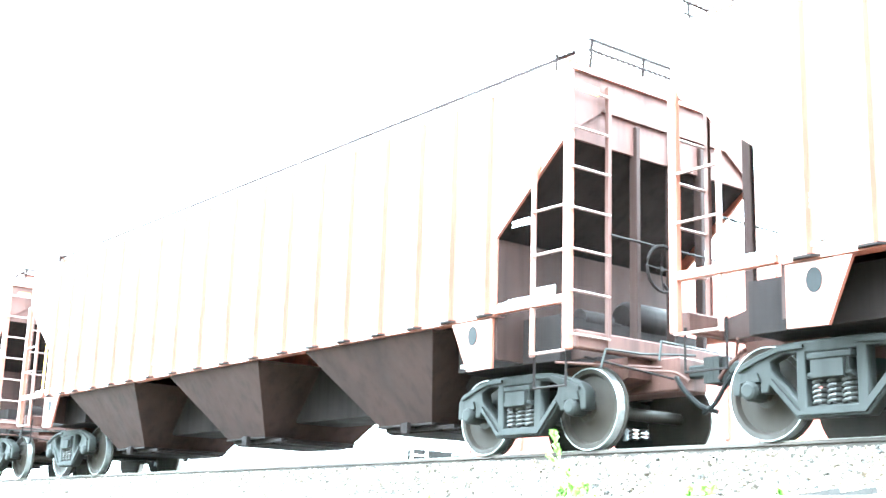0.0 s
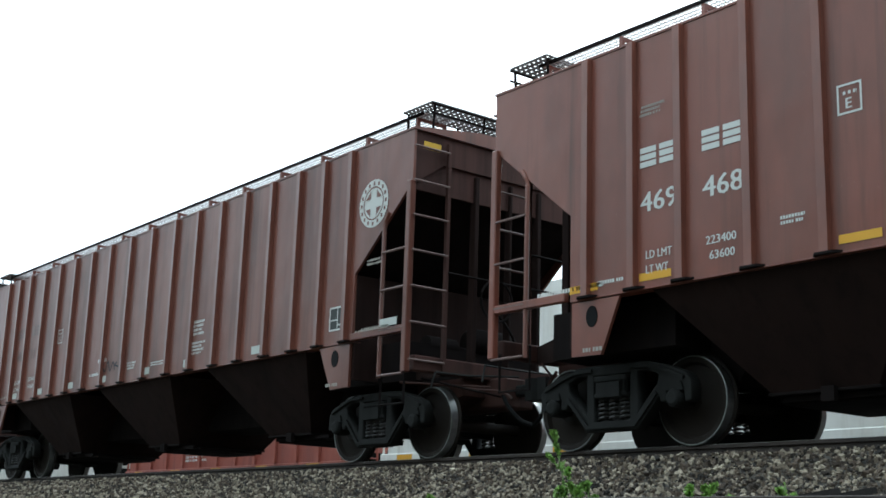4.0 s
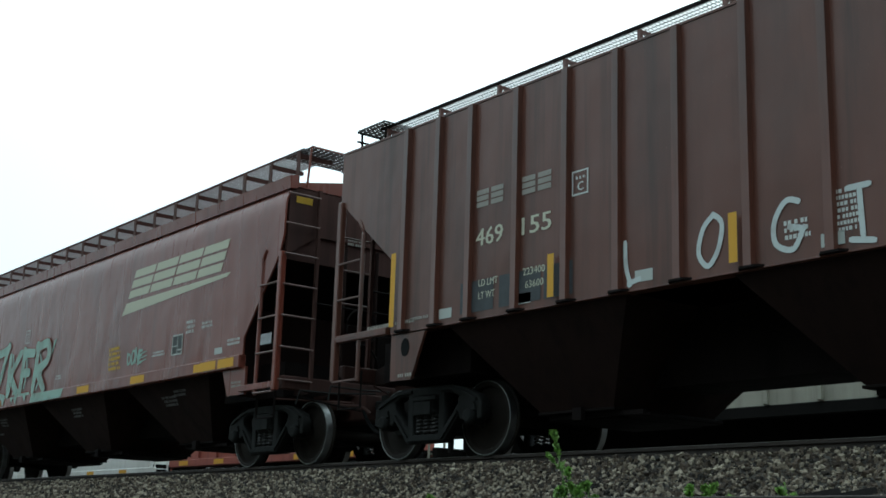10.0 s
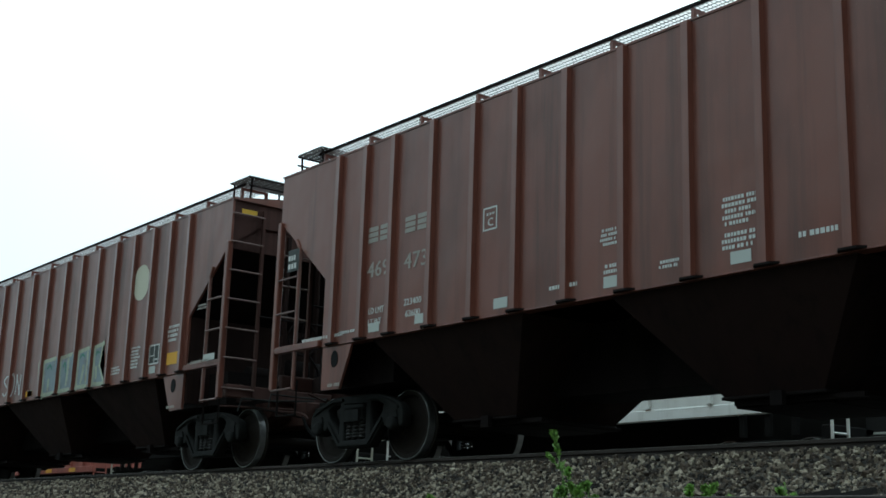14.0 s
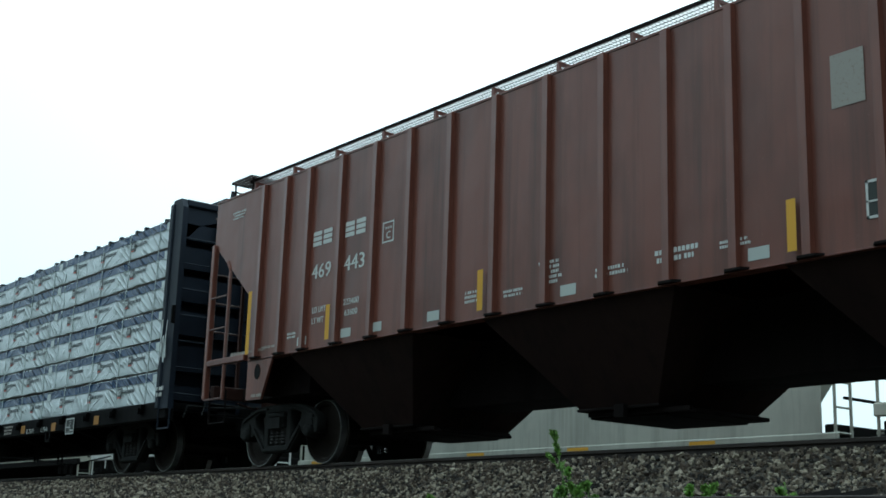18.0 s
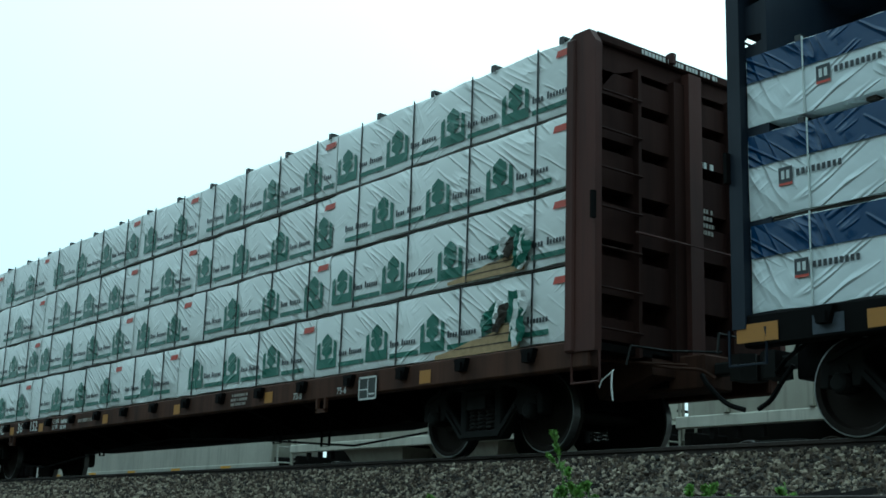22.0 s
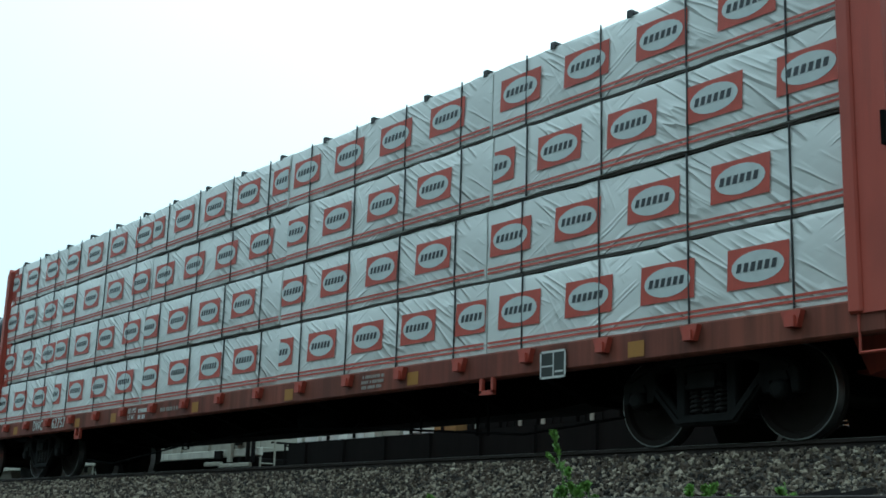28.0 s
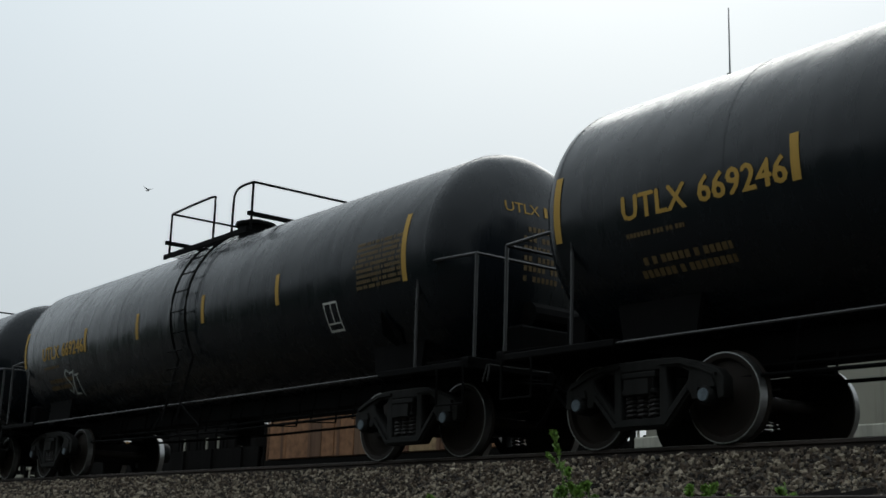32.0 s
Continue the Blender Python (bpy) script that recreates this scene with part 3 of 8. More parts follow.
def gear():
    """Meshes of a three-piece freight truck, made once."""
    if GEAR:
        return GEAR
    w = Geo()
    for s in (-1, 1):
        prof = [(0.675, 0.0), (0.675, 0.30), (0.66, 0.40), (0.675, 0.485), (0.70, 0.487), (0.715, 0.462), (0.82, WHEEL_R), (0.822, 0.435),
                (0.815, 0.395), (0.765, 0.37), (0.775, 0.20), (0.83, 0.14), (0.83, 0.0)]
        w.lathe([(s * d, r) for d, r in prof], "y", (0, 0, 0), 36)
    w.lathe([(-1.08, 0.075), (1.08, 0.075)], "y", (0, 0, 0), 10)
    GEAR["wheelset"] = w.mesh("wheelset", WHEEL, True)
    t = Geo()
    t.lathe([(-0.722, 0.4635), (-0.8235, 0.4585), (-0.8242, 0.448), (-0.8225, 0.447)], "y", (0, 0, 0), 36)
    t.f = [f for f in t.f if len(f) == 4]
    GEAR["tread"] = t.mesh("tread", TREAD, True)
    cu = bpy.data.curves.new("sideframe", "CURVE")
    cu.dimensions, cu.fill_mode, cu.extrude, cu.bevel_depth, cu.bevel_resolution = "2D", "BOTH", 0.062, 0.014, 1
    right = [(0.30, 0.865), (0.52, 0.855), (0.80, 0.785), (1.02, 0.70), (1.085, 0.62), (1.09, 0.44), (1.03, 0.43), (1.01, 0.55), (0.99, 0.60), (0.79, 0.60), (0.765, 0.56), (0.765, 0.44), (0.70, 0.44),
             (0.675, 0.52), (0.37, 0.18)]
    outer = right + [(-x, z) for x, z in right[::-1]]
    win = [(0.355, 0.79), (0.355, 0.30), (0.655, 0.615), (0.68, 0.725), (0.52, 0.79)]
    spring = [(-0.28, 0.78), (-0.28, 0.26), (0.28, 0.26), (0.28, 0.78)]
    for loop in (outer, win, [(-x, z) for x, z in win], spring):
        sp0 = cu.splines.new("POLY")
        sp0.points.add(len(loop) - 1)
        for q, (px, pz) in zip(sp0.points, loop):
            q.co = (px, pz, 0, 1)
        sp0.use_cyclic_u = True
    ob = new("sideframe", cu)
    me = bpy.data.meshes.new_from_object(ob.evaluated_get(bpy.context.evaluated_depsgraph_get()))
    me.transform(Euler((radians(90), 0, 0)).to_matrix().to_4x4())
    bpy.data.objects.remove(ob)
    bpy.data.curves.remove(cu)
    me.name = "sideframe"
    me.materials.clear()
    me.materials.append(STEEL_DARK)
    GEAR["sideframe"] = me
    for name, prof in (("upper_rib", [(0.28, 0.845), (0.56, 0.835), (0.80, 0.765), (1.02, 0.675), (1.01, 0.64), (0.79, 0.73), (0.55, 0.80), (0.28, 0.81)]),
                       ("lower_rib", [(0.66, 0.515), (0.355, 0.195), (0.0, 0.195), (0.0, 0.235), (0.335, 0.235), (0.635, 0.55)])):
        for m in (-1, 1):
            f = Geo()
            f.prism([(m * a, b) for a, b in prof], "y", -0.105, -0.07)
            GEAR[name, m] = f.mesh("sideframe_rib", STEEL_DARK)
    f = Geo()
    f.box(-0.235, 0.235, -0.11, 0.02, 0.69, 0.755, 0.012)
    f.box(-0.235, 0.235, -0.11, 0.02, 0.525, 0.575, 0.012)
    for a in (-0.2, -0.03, 0.14):
        f.box(a, a + 0.06, -0.09, 0.02, 0.57, 0.70)
    f.box(-0.2, 0.2, -0.03, 0.0, 0.57, 0.70)
    GEAR["bolster_end"] = f.mesh("bolster_end", STEEL_DARK)
    f = Geo()
    f.lathe([(-0.135, 0.0), (-0.135, 0.06), (-0.12, 0.085), (-0.09, 0.10), (0.08, 0.10)], "y", (0, 0, 0.457), 14)
    GEAR["bearing"] = f.mesh("axle_bearing", STEEL_DARK)
    f = Geo()
    f.prism([(-0.12, 0.535), (-0.09, 0.62), (0.09, 0.62), (0.12, 0.535)], "y", -0.10, 0.10)
    GEAR["adapter"] = f.mesh("bearing_adapter", STEEL_DARK)
    sp = Geo()
    for i in range(3):
        pts = [((i - 1) * 0.155 + 0.058 * math.cos(k * 0.9), -0.02 + 0.058 * math.sin(k * 0.9), 0.275 + 0.24 * k / 36) for k in range(37)]
        sp.tube(pts, 0.0155, 5)
    GEAR["spring"] = sp.mesh("spring_nest", SPRING, True)
    b = Geo()
    b.prism([(-1.14, 0.52), (-1.14, 0.68), (-0.5, 0.74), (0.5, 0.74), (1.14, 0.68), (1.14, 0.52), (0.45, 0.36), (-0.45, 0.36)], "x", -0.17, 0.17)
    for s in (-1, 1):
        b.box(-0.24, 0.24, s * 1.0 - 0.09, s * 1.0 + 0.09, 0.52, 0.545)
    GEAR["bolster"] = b.mesh("bolster", STEEL_DARK)
    k = Geo()
    for s in (-1, 1):
        k.box(s * 0.36 - 0.03, s * 0.36 + 0.03, -0.70, 0.70, 0.36, 0.46, 0.01)
        for q in (-1, 1):
            k.prism([(s * 0.375, 0.36), (s * 0.43, 0.33), (s * 0.415, 0.46), (s * 0.41, 0.57), (s * 0.375, 0.55)], "y", q * 0.765 - 0.05, q * 0.765 + 0.05)
    GEAR["brake_beam"] = k.mesh("brake_beam", STEEL_DARK)
    return GEAR


def add_truck(car, x):
    """A truck under the car at x along it. Returns its wheelsets."""
    g = gear()
    for y in (-1.0, 1.0):
        m = pose(x, y, 0, 0, 0, 0 if y < 0 else 180)
        fr = part("sideframe", g["sideframe"], None, car, m=m)
        part("spring_nest", g["spring"], None, fr)
        if y < 0:
            for rib in ("upper_rib", "lower_rib"):
                for m in (-1, 1):
                    part("sideframe_rib", g[rib, m], None, fr)
        part("bolster_end", g["bolster_end"], None, fr)
        for d in (-0.889, 0.889):
            part("axle_bearing", g["bearing"], None, fr, m=pose(d, 0, 0))
            part("bearing_adapter", g["adapter"], None, fr, m=pose(d, 0, 0))
    part("bolster", g["bolster"], None, car, m=pose(x, 0, 0))
    part("brake_beam", g["brake_beam"], None, car, m=pose(x, 0, 0))
    out = []
    for d in (-0.889, 0.889):
        ws = part("wheelset", g["wheelset"], None, car, m=pose(x + d, 0, WHEEL_R))
        part("tread", g["tread"], None, ws, "bright worn wheel tread")
        part("tread", g["tread"], None, ws, "bright worn wheel tread", m=pose(0, 0, 0, 0, 0, 180))
        out.append((ws, x + d))
    return out


def add_coupler(car, x, s, mat=None):
    """Draft gear, coupler, cut lever and air hose at one end; s is +1 at the front."""
    g = Geo()
    g.box(x - s * 1.3, x + s * 0.30, -0.24, 0.24, 0.66, 1.04, 0.02)
    part("draft_sill", g, mat or END, car)
    g = Geo()
    g.prism([(x - s * 0.1, 1.02), (x - s * 0.1, 0.80), (x - s * 0.9, 0.58), (x - s * 1.1, 1.02)], "y", -0.62, -0.24)
    part("draft_gusset", g, mat or END, car)
    g = Geo()
    g.tube(curve_pts([(x - s * 0.2, -0.75, 0.92), (x + s * 0.12, -0.55, 0.86), (x + s * 0.34, -0.36, 0.84), (x + s * 0.5, -0.3, 0.74)]), 0.022, 6)
    g.tube([(x - s * 0.55, -1.3, 0.93), (x + s * 0.2, -0.4, 0.90)], 0.016, 5)
    part("brake_pipe", g, mat or END, car)
    g = Geo()
    g.box(x + s * 0.27, x + s * 0.62, -0.07, 0.07, 0.81, 0.95, 0.02)
    g.prism([(x + s * 0.60, -0.18), (x + s * 0.74, -0.19), (x + s * 0.86, -0.08), (x + s * 0.80, 0.02), (x + s * 0.86, 0.12), (x + s * 0.72, 0.17), (x + s * 0.6, 0.12)], "z", 0.72, 1.0)
    part("coupler", g, STEEL_DARK, car)
    g = Geo()
    g.tube(curve_pts([(x + s * 0.30, -0.28, 0.80), (x + s * 0.42, -0.30, 0.66), (x + s * 0.60, -0.26, 0.48), (x + s * 0.80, -0.20, 0.40)]), 0.028, 7)
    part("air_hose", g, BLACKP, car)
    g = Geo()
    g.tube([(x + s * 0.30, -1.45, 0.78), (x + s * 0.32, -1.40, 0.98), (x + s * 0.36, -0.9, 0.98), (x + s * 0.55, -0.25, 1.02)], 0.014, 5)
    part("cut_lever", g, STEEL_DARK, car)


# ---- covered hopper with outside ribs ----
def grating(x0, x1, y0, y1, z, step=0.085, along=5, bar=1.0):
    g = Geo()
    for i in range(along):
        y = y0 + (y1 - y0) * i / (along - 1)
        g.box(x0, x1, y - 0.006 * bar, y + 0.006 * bar, z - 0.010 * bar, z)
    n = max(1, int((x1 - x0) / step))
    for i in range(n + 1):
        x = x0 + (x1 - x0) * i / n
        g.box(x - 0.005 * bar, x + 0.005 * bar, y0, y1, z - 0.009 * bar, z - 0.002)
    return g


def ladder_rungs(car, zs, p, q, name="rung"):
    g = Geo()
    g.tube([p, q], 0.016, 5)
    me = g.mesh(name, RUNG)
    for z in zs:
        part(name, me, None, car, m=pose(0, 0, z))


def hopper_ends(car, half, mat, top, slope_z, eave_y, tri_in, sill, gear_box=True):
    """Posts, ladders, end walls, slope sheets and platforms at both ends."""
    for s in (1, -1):
        x = s * half
        for y in (-1, 1):
            g = Geo()
            g.box(x - s * 0.095, x, y * 1.60 - 0.045, y * 1.60 + 0.045, 0.99, slope_z + 0.04, 0.012)
            part("corner_post", g, mat, car)
            g = Geo()
            g.box(x - s * tri_in, x - s * 0.095, y * 1.6 - 0.04, y * 1.6 + 0.04, sill, sill + 0.095, 0.01)
            part("end_side_sill", g, mat, car)
        g = Geo()
        g.tube([(x - s * 0.60, -1.6, 0.96), (x - s * 0.60, -1.6, 2.92), (x - s * 0.57, -1.6, 3.02), (x - s * 0.50, -1.6, 3.12)], 0.03, 6)
        part("ladder_stile", g, mat, car)
        ladder_rungs(car, (0.98, 1.56, 2.08, 2.58), (x - s * 0.60, -1.63, 0), (x - s * 0.06, -1.63, 0))
        g = Geo()
        g.box(x - 0.025, x + 0.025, -1.06, -1.01, 1.05, 4.05)
        part("ladder_stile", g, END, car)
        ladder_rungs(car, (1.15, 1.62, 2.08, 2.54, 3.0, 3.46, 3.92), (x + s * 0.02, -1.60, 0), (x + s * 0.02, -1.03, 0))
        # the darker end brown also carries the shade of the coupling gap
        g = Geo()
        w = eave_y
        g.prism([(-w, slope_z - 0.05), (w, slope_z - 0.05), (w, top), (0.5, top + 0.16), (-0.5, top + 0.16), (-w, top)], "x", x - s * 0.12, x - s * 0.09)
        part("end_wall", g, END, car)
        # near-black sheet: the shade under the slope is in its colour
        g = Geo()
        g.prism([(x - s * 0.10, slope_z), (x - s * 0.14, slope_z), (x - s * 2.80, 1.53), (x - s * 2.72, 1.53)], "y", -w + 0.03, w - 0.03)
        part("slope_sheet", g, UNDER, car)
        # webs and posts in the recess use the bays' brown, shade included
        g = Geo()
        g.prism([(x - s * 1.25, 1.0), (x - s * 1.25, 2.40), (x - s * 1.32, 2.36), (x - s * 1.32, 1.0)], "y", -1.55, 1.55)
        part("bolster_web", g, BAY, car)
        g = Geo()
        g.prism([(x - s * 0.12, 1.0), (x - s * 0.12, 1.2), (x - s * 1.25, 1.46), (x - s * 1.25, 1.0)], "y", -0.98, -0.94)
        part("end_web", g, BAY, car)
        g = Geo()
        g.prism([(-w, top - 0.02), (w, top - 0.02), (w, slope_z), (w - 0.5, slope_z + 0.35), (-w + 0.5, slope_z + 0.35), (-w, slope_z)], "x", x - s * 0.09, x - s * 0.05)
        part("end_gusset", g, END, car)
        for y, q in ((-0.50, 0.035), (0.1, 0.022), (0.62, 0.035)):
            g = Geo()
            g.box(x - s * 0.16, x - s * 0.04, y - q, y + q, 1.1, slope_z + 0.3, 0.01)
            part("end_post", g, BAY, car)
        if s > 0:
            g = Geo()
            g.box(x - 0.05, x - 0.045, -1.42, -1.14, top - 0.24, top - 0.14)
            part("end_label", g, YELLOW_ST, car, "yellow warning label")
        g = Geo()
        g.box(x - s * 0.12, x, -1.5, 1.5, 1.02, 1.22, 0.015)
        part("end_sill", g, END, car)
        g = Geo()
        g.tube([(x + s * 0.03, -1.02, 2.32), (x + s * 0.03, 1.5, 2.32)], 0.016, 5)
        part("grab_rail", g, UNDER, car)
        g = Geo()
        g.tube([(x - s * 0.62, -1.55, 1.1), (x - s * 0.62, -1.55, 0.62), (x - s * 0.12, -1.55, 0.62), (x - s * 0.12, -1.55, 1.05)], 0.018, 5)
        part("sill_step", g, UNDER, car)
        add_coupler(car, x, s)
    x = half - 0.75
    if not gear_box:
        g = Geo()
        g.box(half - 0.62, half - 0.16, 0.20, 0.95, 1.22, 2.05, 0.04)
        g.box(half - 0.50, half - 0.20, 1.0, 1.35, 1.30, 1.75, 0.04)
        g.lathe([(half - 0.14, 0.0), (half - 0.13, 0.16), (half - 0.22, 0.17)], "x", (0, 0.55, 1.72), 14)
        g.tube(curve_pts([(half - 0.3, 0.9, 2.0), (half - 0.2, 1.15, 2.25), (half - 0.2, 1.3, 1.9), (half - 0.3, 1.35, 1.3)]), 0.025, 5)
        g.tube(curve_pts([(half - 0.3, 0.3, 1.25), (half - 0.1, -0.1, 1.05), (half - 0.2, -0.9, 1.12)]), 0.025, 5)
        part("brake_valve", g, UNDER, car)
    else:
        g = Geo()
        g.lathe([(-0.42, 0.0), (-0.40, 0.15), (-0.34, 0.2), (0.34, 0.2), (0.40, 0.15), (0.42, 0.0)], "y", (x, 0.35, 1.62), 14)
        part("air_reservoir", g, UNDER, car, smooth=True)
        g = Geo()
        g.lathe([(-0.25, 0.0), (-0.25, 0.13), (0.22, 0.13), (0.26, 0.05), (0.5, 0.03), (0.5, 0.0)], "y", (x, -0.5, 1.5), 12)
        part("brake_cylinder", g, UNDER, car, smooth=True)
    g = Geo()
    g.lathe([(0.0, 0.03), (0.06, 0.035)], "x", (half + 0.02, -0.25, 2.05), 8)
    ring = [(half + 0.10, -0.25 + 0.27 * math.cos(a * math.pi / 10), 2.05 + 0.27 * math.sin(a * math.pi / 10)) for a in range(20)]
    g.tube(ring, 0.018, 5, True)
    for a in range(4):
        g.tube([(half + 0.06, -0.25, 2.05), ring[a * 5]], 0.012, 4)
    part("brake_wheel", g, UNDER, car)
    g = Geo()
    g.tube(curve_pts([(half + 0.05, -0.2, 1.9), (half + 0.06, 0.1, 1.55), (half - 0.2, 0.15, 1.2), (half - 0.6, 0.3, 1.05)]), 0.02, 5)
    g.tube([(half - 0.1, -1.3, 0.95), (half + 0.28, -0.3, 0.78)], 0.014, 5)
    part("brake_rigging", g, UNDER, car)


def hopper_bays(car, centres, top_half, mat, z_top=1.50, foot=0.85):
    """Three tapering discharge bays with their gates, and the framing between them."""
    for c in centres:
        g = Geo()
        zb = 0.44
        lo = [(c - foot, -0.82, zb), (c + foot, -0.82, zb), (c + foot, 0.82, zb), (c - foot, 0.82, zb)]
        hi = [(c - top_half, -1.55, z_top), (c + top_half, -1.55, z_top), (c + top_half, 1.55, z_top), (c - top_half, 1.55, z_top)]
        g.hull8(lo, hi)
        bay = part("hopper_bay", g, mat, car)
        g = Geo()
        g.box(c - foot - 0.04, c + foot + 0.04, -0.85, 0.85, 0.425, 0.455, 0.006)
        g.box(c - foot + 0.02, c + foot - 0.02, -0.70, 0.70, 0.35, 0.43, 0.01)
        g.box(c + foot - 0.1, c + foot + 0.34, -0.62, 0.62, 0.355, 0.40, 0.01)
        g.box(c - foot + 0.05, c + foot + 0.38, -0.76, -0.71, 0.37, 0.42)
        g.tube([(c + 0.1, -0.90, 0.40), (c + 0.1, 0.9, 0.40)], 0.03, 7)
        g.box(c + 0.03, c + 0.17, -0.92, -0.86, 0.33, 0.47)
        part("discharge_gate", g, UNDER, bay)
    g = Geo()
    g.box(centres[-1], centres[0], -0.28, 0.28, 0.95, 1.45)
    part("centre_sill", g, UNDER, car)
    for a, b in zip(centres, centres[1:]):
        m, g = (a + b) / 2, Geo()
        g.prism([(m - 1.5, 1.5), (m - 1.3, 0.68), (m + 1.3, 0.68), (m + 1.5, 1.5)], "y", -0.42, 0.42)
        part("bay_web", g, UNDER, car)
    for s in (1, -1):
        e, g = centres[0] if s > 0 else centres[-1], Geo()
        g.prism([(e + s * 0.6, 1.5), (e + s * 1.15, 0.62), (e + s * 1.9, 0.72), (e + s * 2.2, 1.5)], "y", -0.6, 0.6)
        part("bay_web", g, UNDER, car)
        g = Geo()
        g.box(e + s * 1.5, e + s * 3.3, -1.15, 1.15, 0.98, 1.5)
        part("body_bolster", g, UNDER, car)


def ribbed_hopper(mat):
    car = thing("hopper_car", "brown ribbed covered hopper wagon rolling on steel rails", "railway wagon", "wagons of the passing train")
    H, top, fi, ri = 8.15, 4.17, 1.25, 1.30
    prof = [(H - 0.02, top), (H - 0.02, 3.45), (H - fi, 2.40), (H - fi, 1.50), (-H + ri, 1.50), (-H + ri, 2.44), (-H + 0.02, 3.46), (-H + 0.02, top)]
    for y in (-1, 1):
        g = Geo()
        g.prism(prof, "y", y * 1.56, y * 1.60)
        part("side_sheet", g, mat, car)
        g = Geo()
        g.box(-H + ri, H - fi, y * 1.44, y * 1.604, 1.485, 1.503, 0.004)
        part("side_sill", g, mat, car)
    g = Geo()
    g.prism([(-0.070, -1.59), (-0.052, -1.655), (0.046, -1.665), (0.052, -1.59)], "z", 1.515, 4.15)
    rib = g.mesh("rib", mat)
    g = Geo()
    g.prism([(-0.15, -1.598), (-0.09, -1.672), (0.09, -1.672), (0.15, -1.598)], "z", 1.497, 1.520)
    foot = g.mesh("rib_foot", UNDER)
    ribs = (1.41, 2.08, 2.75, 3.52, 4.31, 5.08, 5.89, 6.71, 7.6, 8.48, 9.36, 10.21, 11.03, 11.8, 12.61, 13.44, 14.08, 14.74)
    for o in ribs:
        part("rib_foot", foot, None, part("rib", rib, None, car, m=pose(H - o, 0, 0)))
    g = Geo()
    for o in ribs:
        g.box(H - o - 0.06, H - o + 0.06, 1.59, 1.655, 1.54, 4.13)
    part("far_ribs", g, mat, car)
    g = Geo()
    g.prism([(-1.612, top - 0.02), (-1.612, top + 0.005), (-0.5, top + 0.16), (0.5, top + 0.16), (1.612, top + 0.005), (1.612, top - 0.02)], "x", -H, H)
    part("roof", g, mat, car)
    g = Geo()
    g.prism([(-0.33, top + 0.14), (-0.27, top + 0.34), (0.27, top + 0.34), (0.33, top + 0.14)], "x", -H + 0.8, H - 0.8)
    part("trough_hatch", g, mat, car)
    for y0, y1 in ((-1.22, -0.72), (0.72, 1.22)):
        board = part("running_board", grating(-H + 0.35, H - 0.35, y0, y1, 4.55, 0.055, 8), GRATE, car)
        g = Geo()
        g.prism([(y0, 4.51), (y1, 4.51), (y1, top + 0.03), (y1 - 0.05, top + 0.03), (y1 - 0.05, 4.47), (y0 + 0.05, 4.47), (y0 + 0.05, top + 0.03), (y0, top + 0.03)], "x", -0.02, 0.02)
        br = g.mesh("board_bracket", mat)
        g = Geo()
        g.box(-H + 0.35, H - 0.35, y0 - 0.012, y0 + 0.012, 4.515, 4.560, 0.004)
        part("edge_rail", g, UNDER, board)
        for i in range(14):
            part("board_bracket", br, None, board, m=pose(-H + 0.5 + i * (2 * H - 1.0) / 13, 0, 0))
    for s in (1, -1):
        x0, x1 = sorted((s * (H - 0.62), s * (H + 0.02)))
        deck = part("crossover_platform", grating(x0, x1, -1.35, 1.35, 4.58, 0.075, 30, 2.2), DULL_GRATE, car)
        g = Geo()
        for y in (-1.3, -0.45, 0.45, 1.3):
            g.tube([(s * (H - 0.58), y, top), (s * (H - 0.58), y, 4.55)], 0.018, 5)
            g.tube([(s * (H - 0.03), y, top + 0.02), (s * H, y, 4.55)], 0.018, 5)
        for z in (4.55, 4.42):
            g.tube([(s * (H + 0.02), -1.36, z), (s * (H + 0.02), 1.36, z)], 0.016, 5)
        part("platform_frame", g, UNDER, deck)
    hopper_ends(car, H, mat, top, 3.42, 1.57, 1.25, 1.50)
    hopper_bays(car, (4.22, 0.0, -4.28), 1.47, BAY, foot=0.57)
    for s, o in ((1, 1.29), (-1, 1.33)):
        g = Geo()
        g.prism([(s * (H - 2.02), 1.47), (s * (H - o), 1.47), (s * (H - o), 0.90), (s * (H - o - 0.43), 0.89)], "y", -1.60, -1.56)
        plate = part("bolster_plate", g, mat, car)
        # a flat black disc on the plate paints the dark inside of the hole
        g = Geo()
        g.lathe([(-1.606, 0.0), (-1.606, 0.085), (-1.59, 0.085)], "y", (0, 0, 0), 14)
        g.v = [(s * (H - 1.63) + p[0], p[1], 1.30 + p[2] * 1.35) for p in g.v]
        part("jacking_hole", g, BLACKP, plate)
        lines_of_text(plate, s * (H - 1.66) - 0.17, 0.93, 0.34, 0.07, 1, FADED_ST, seed=3)
    for x in (H - 1.40, -H + 1.40):
        add_truck(car, x)
    return car


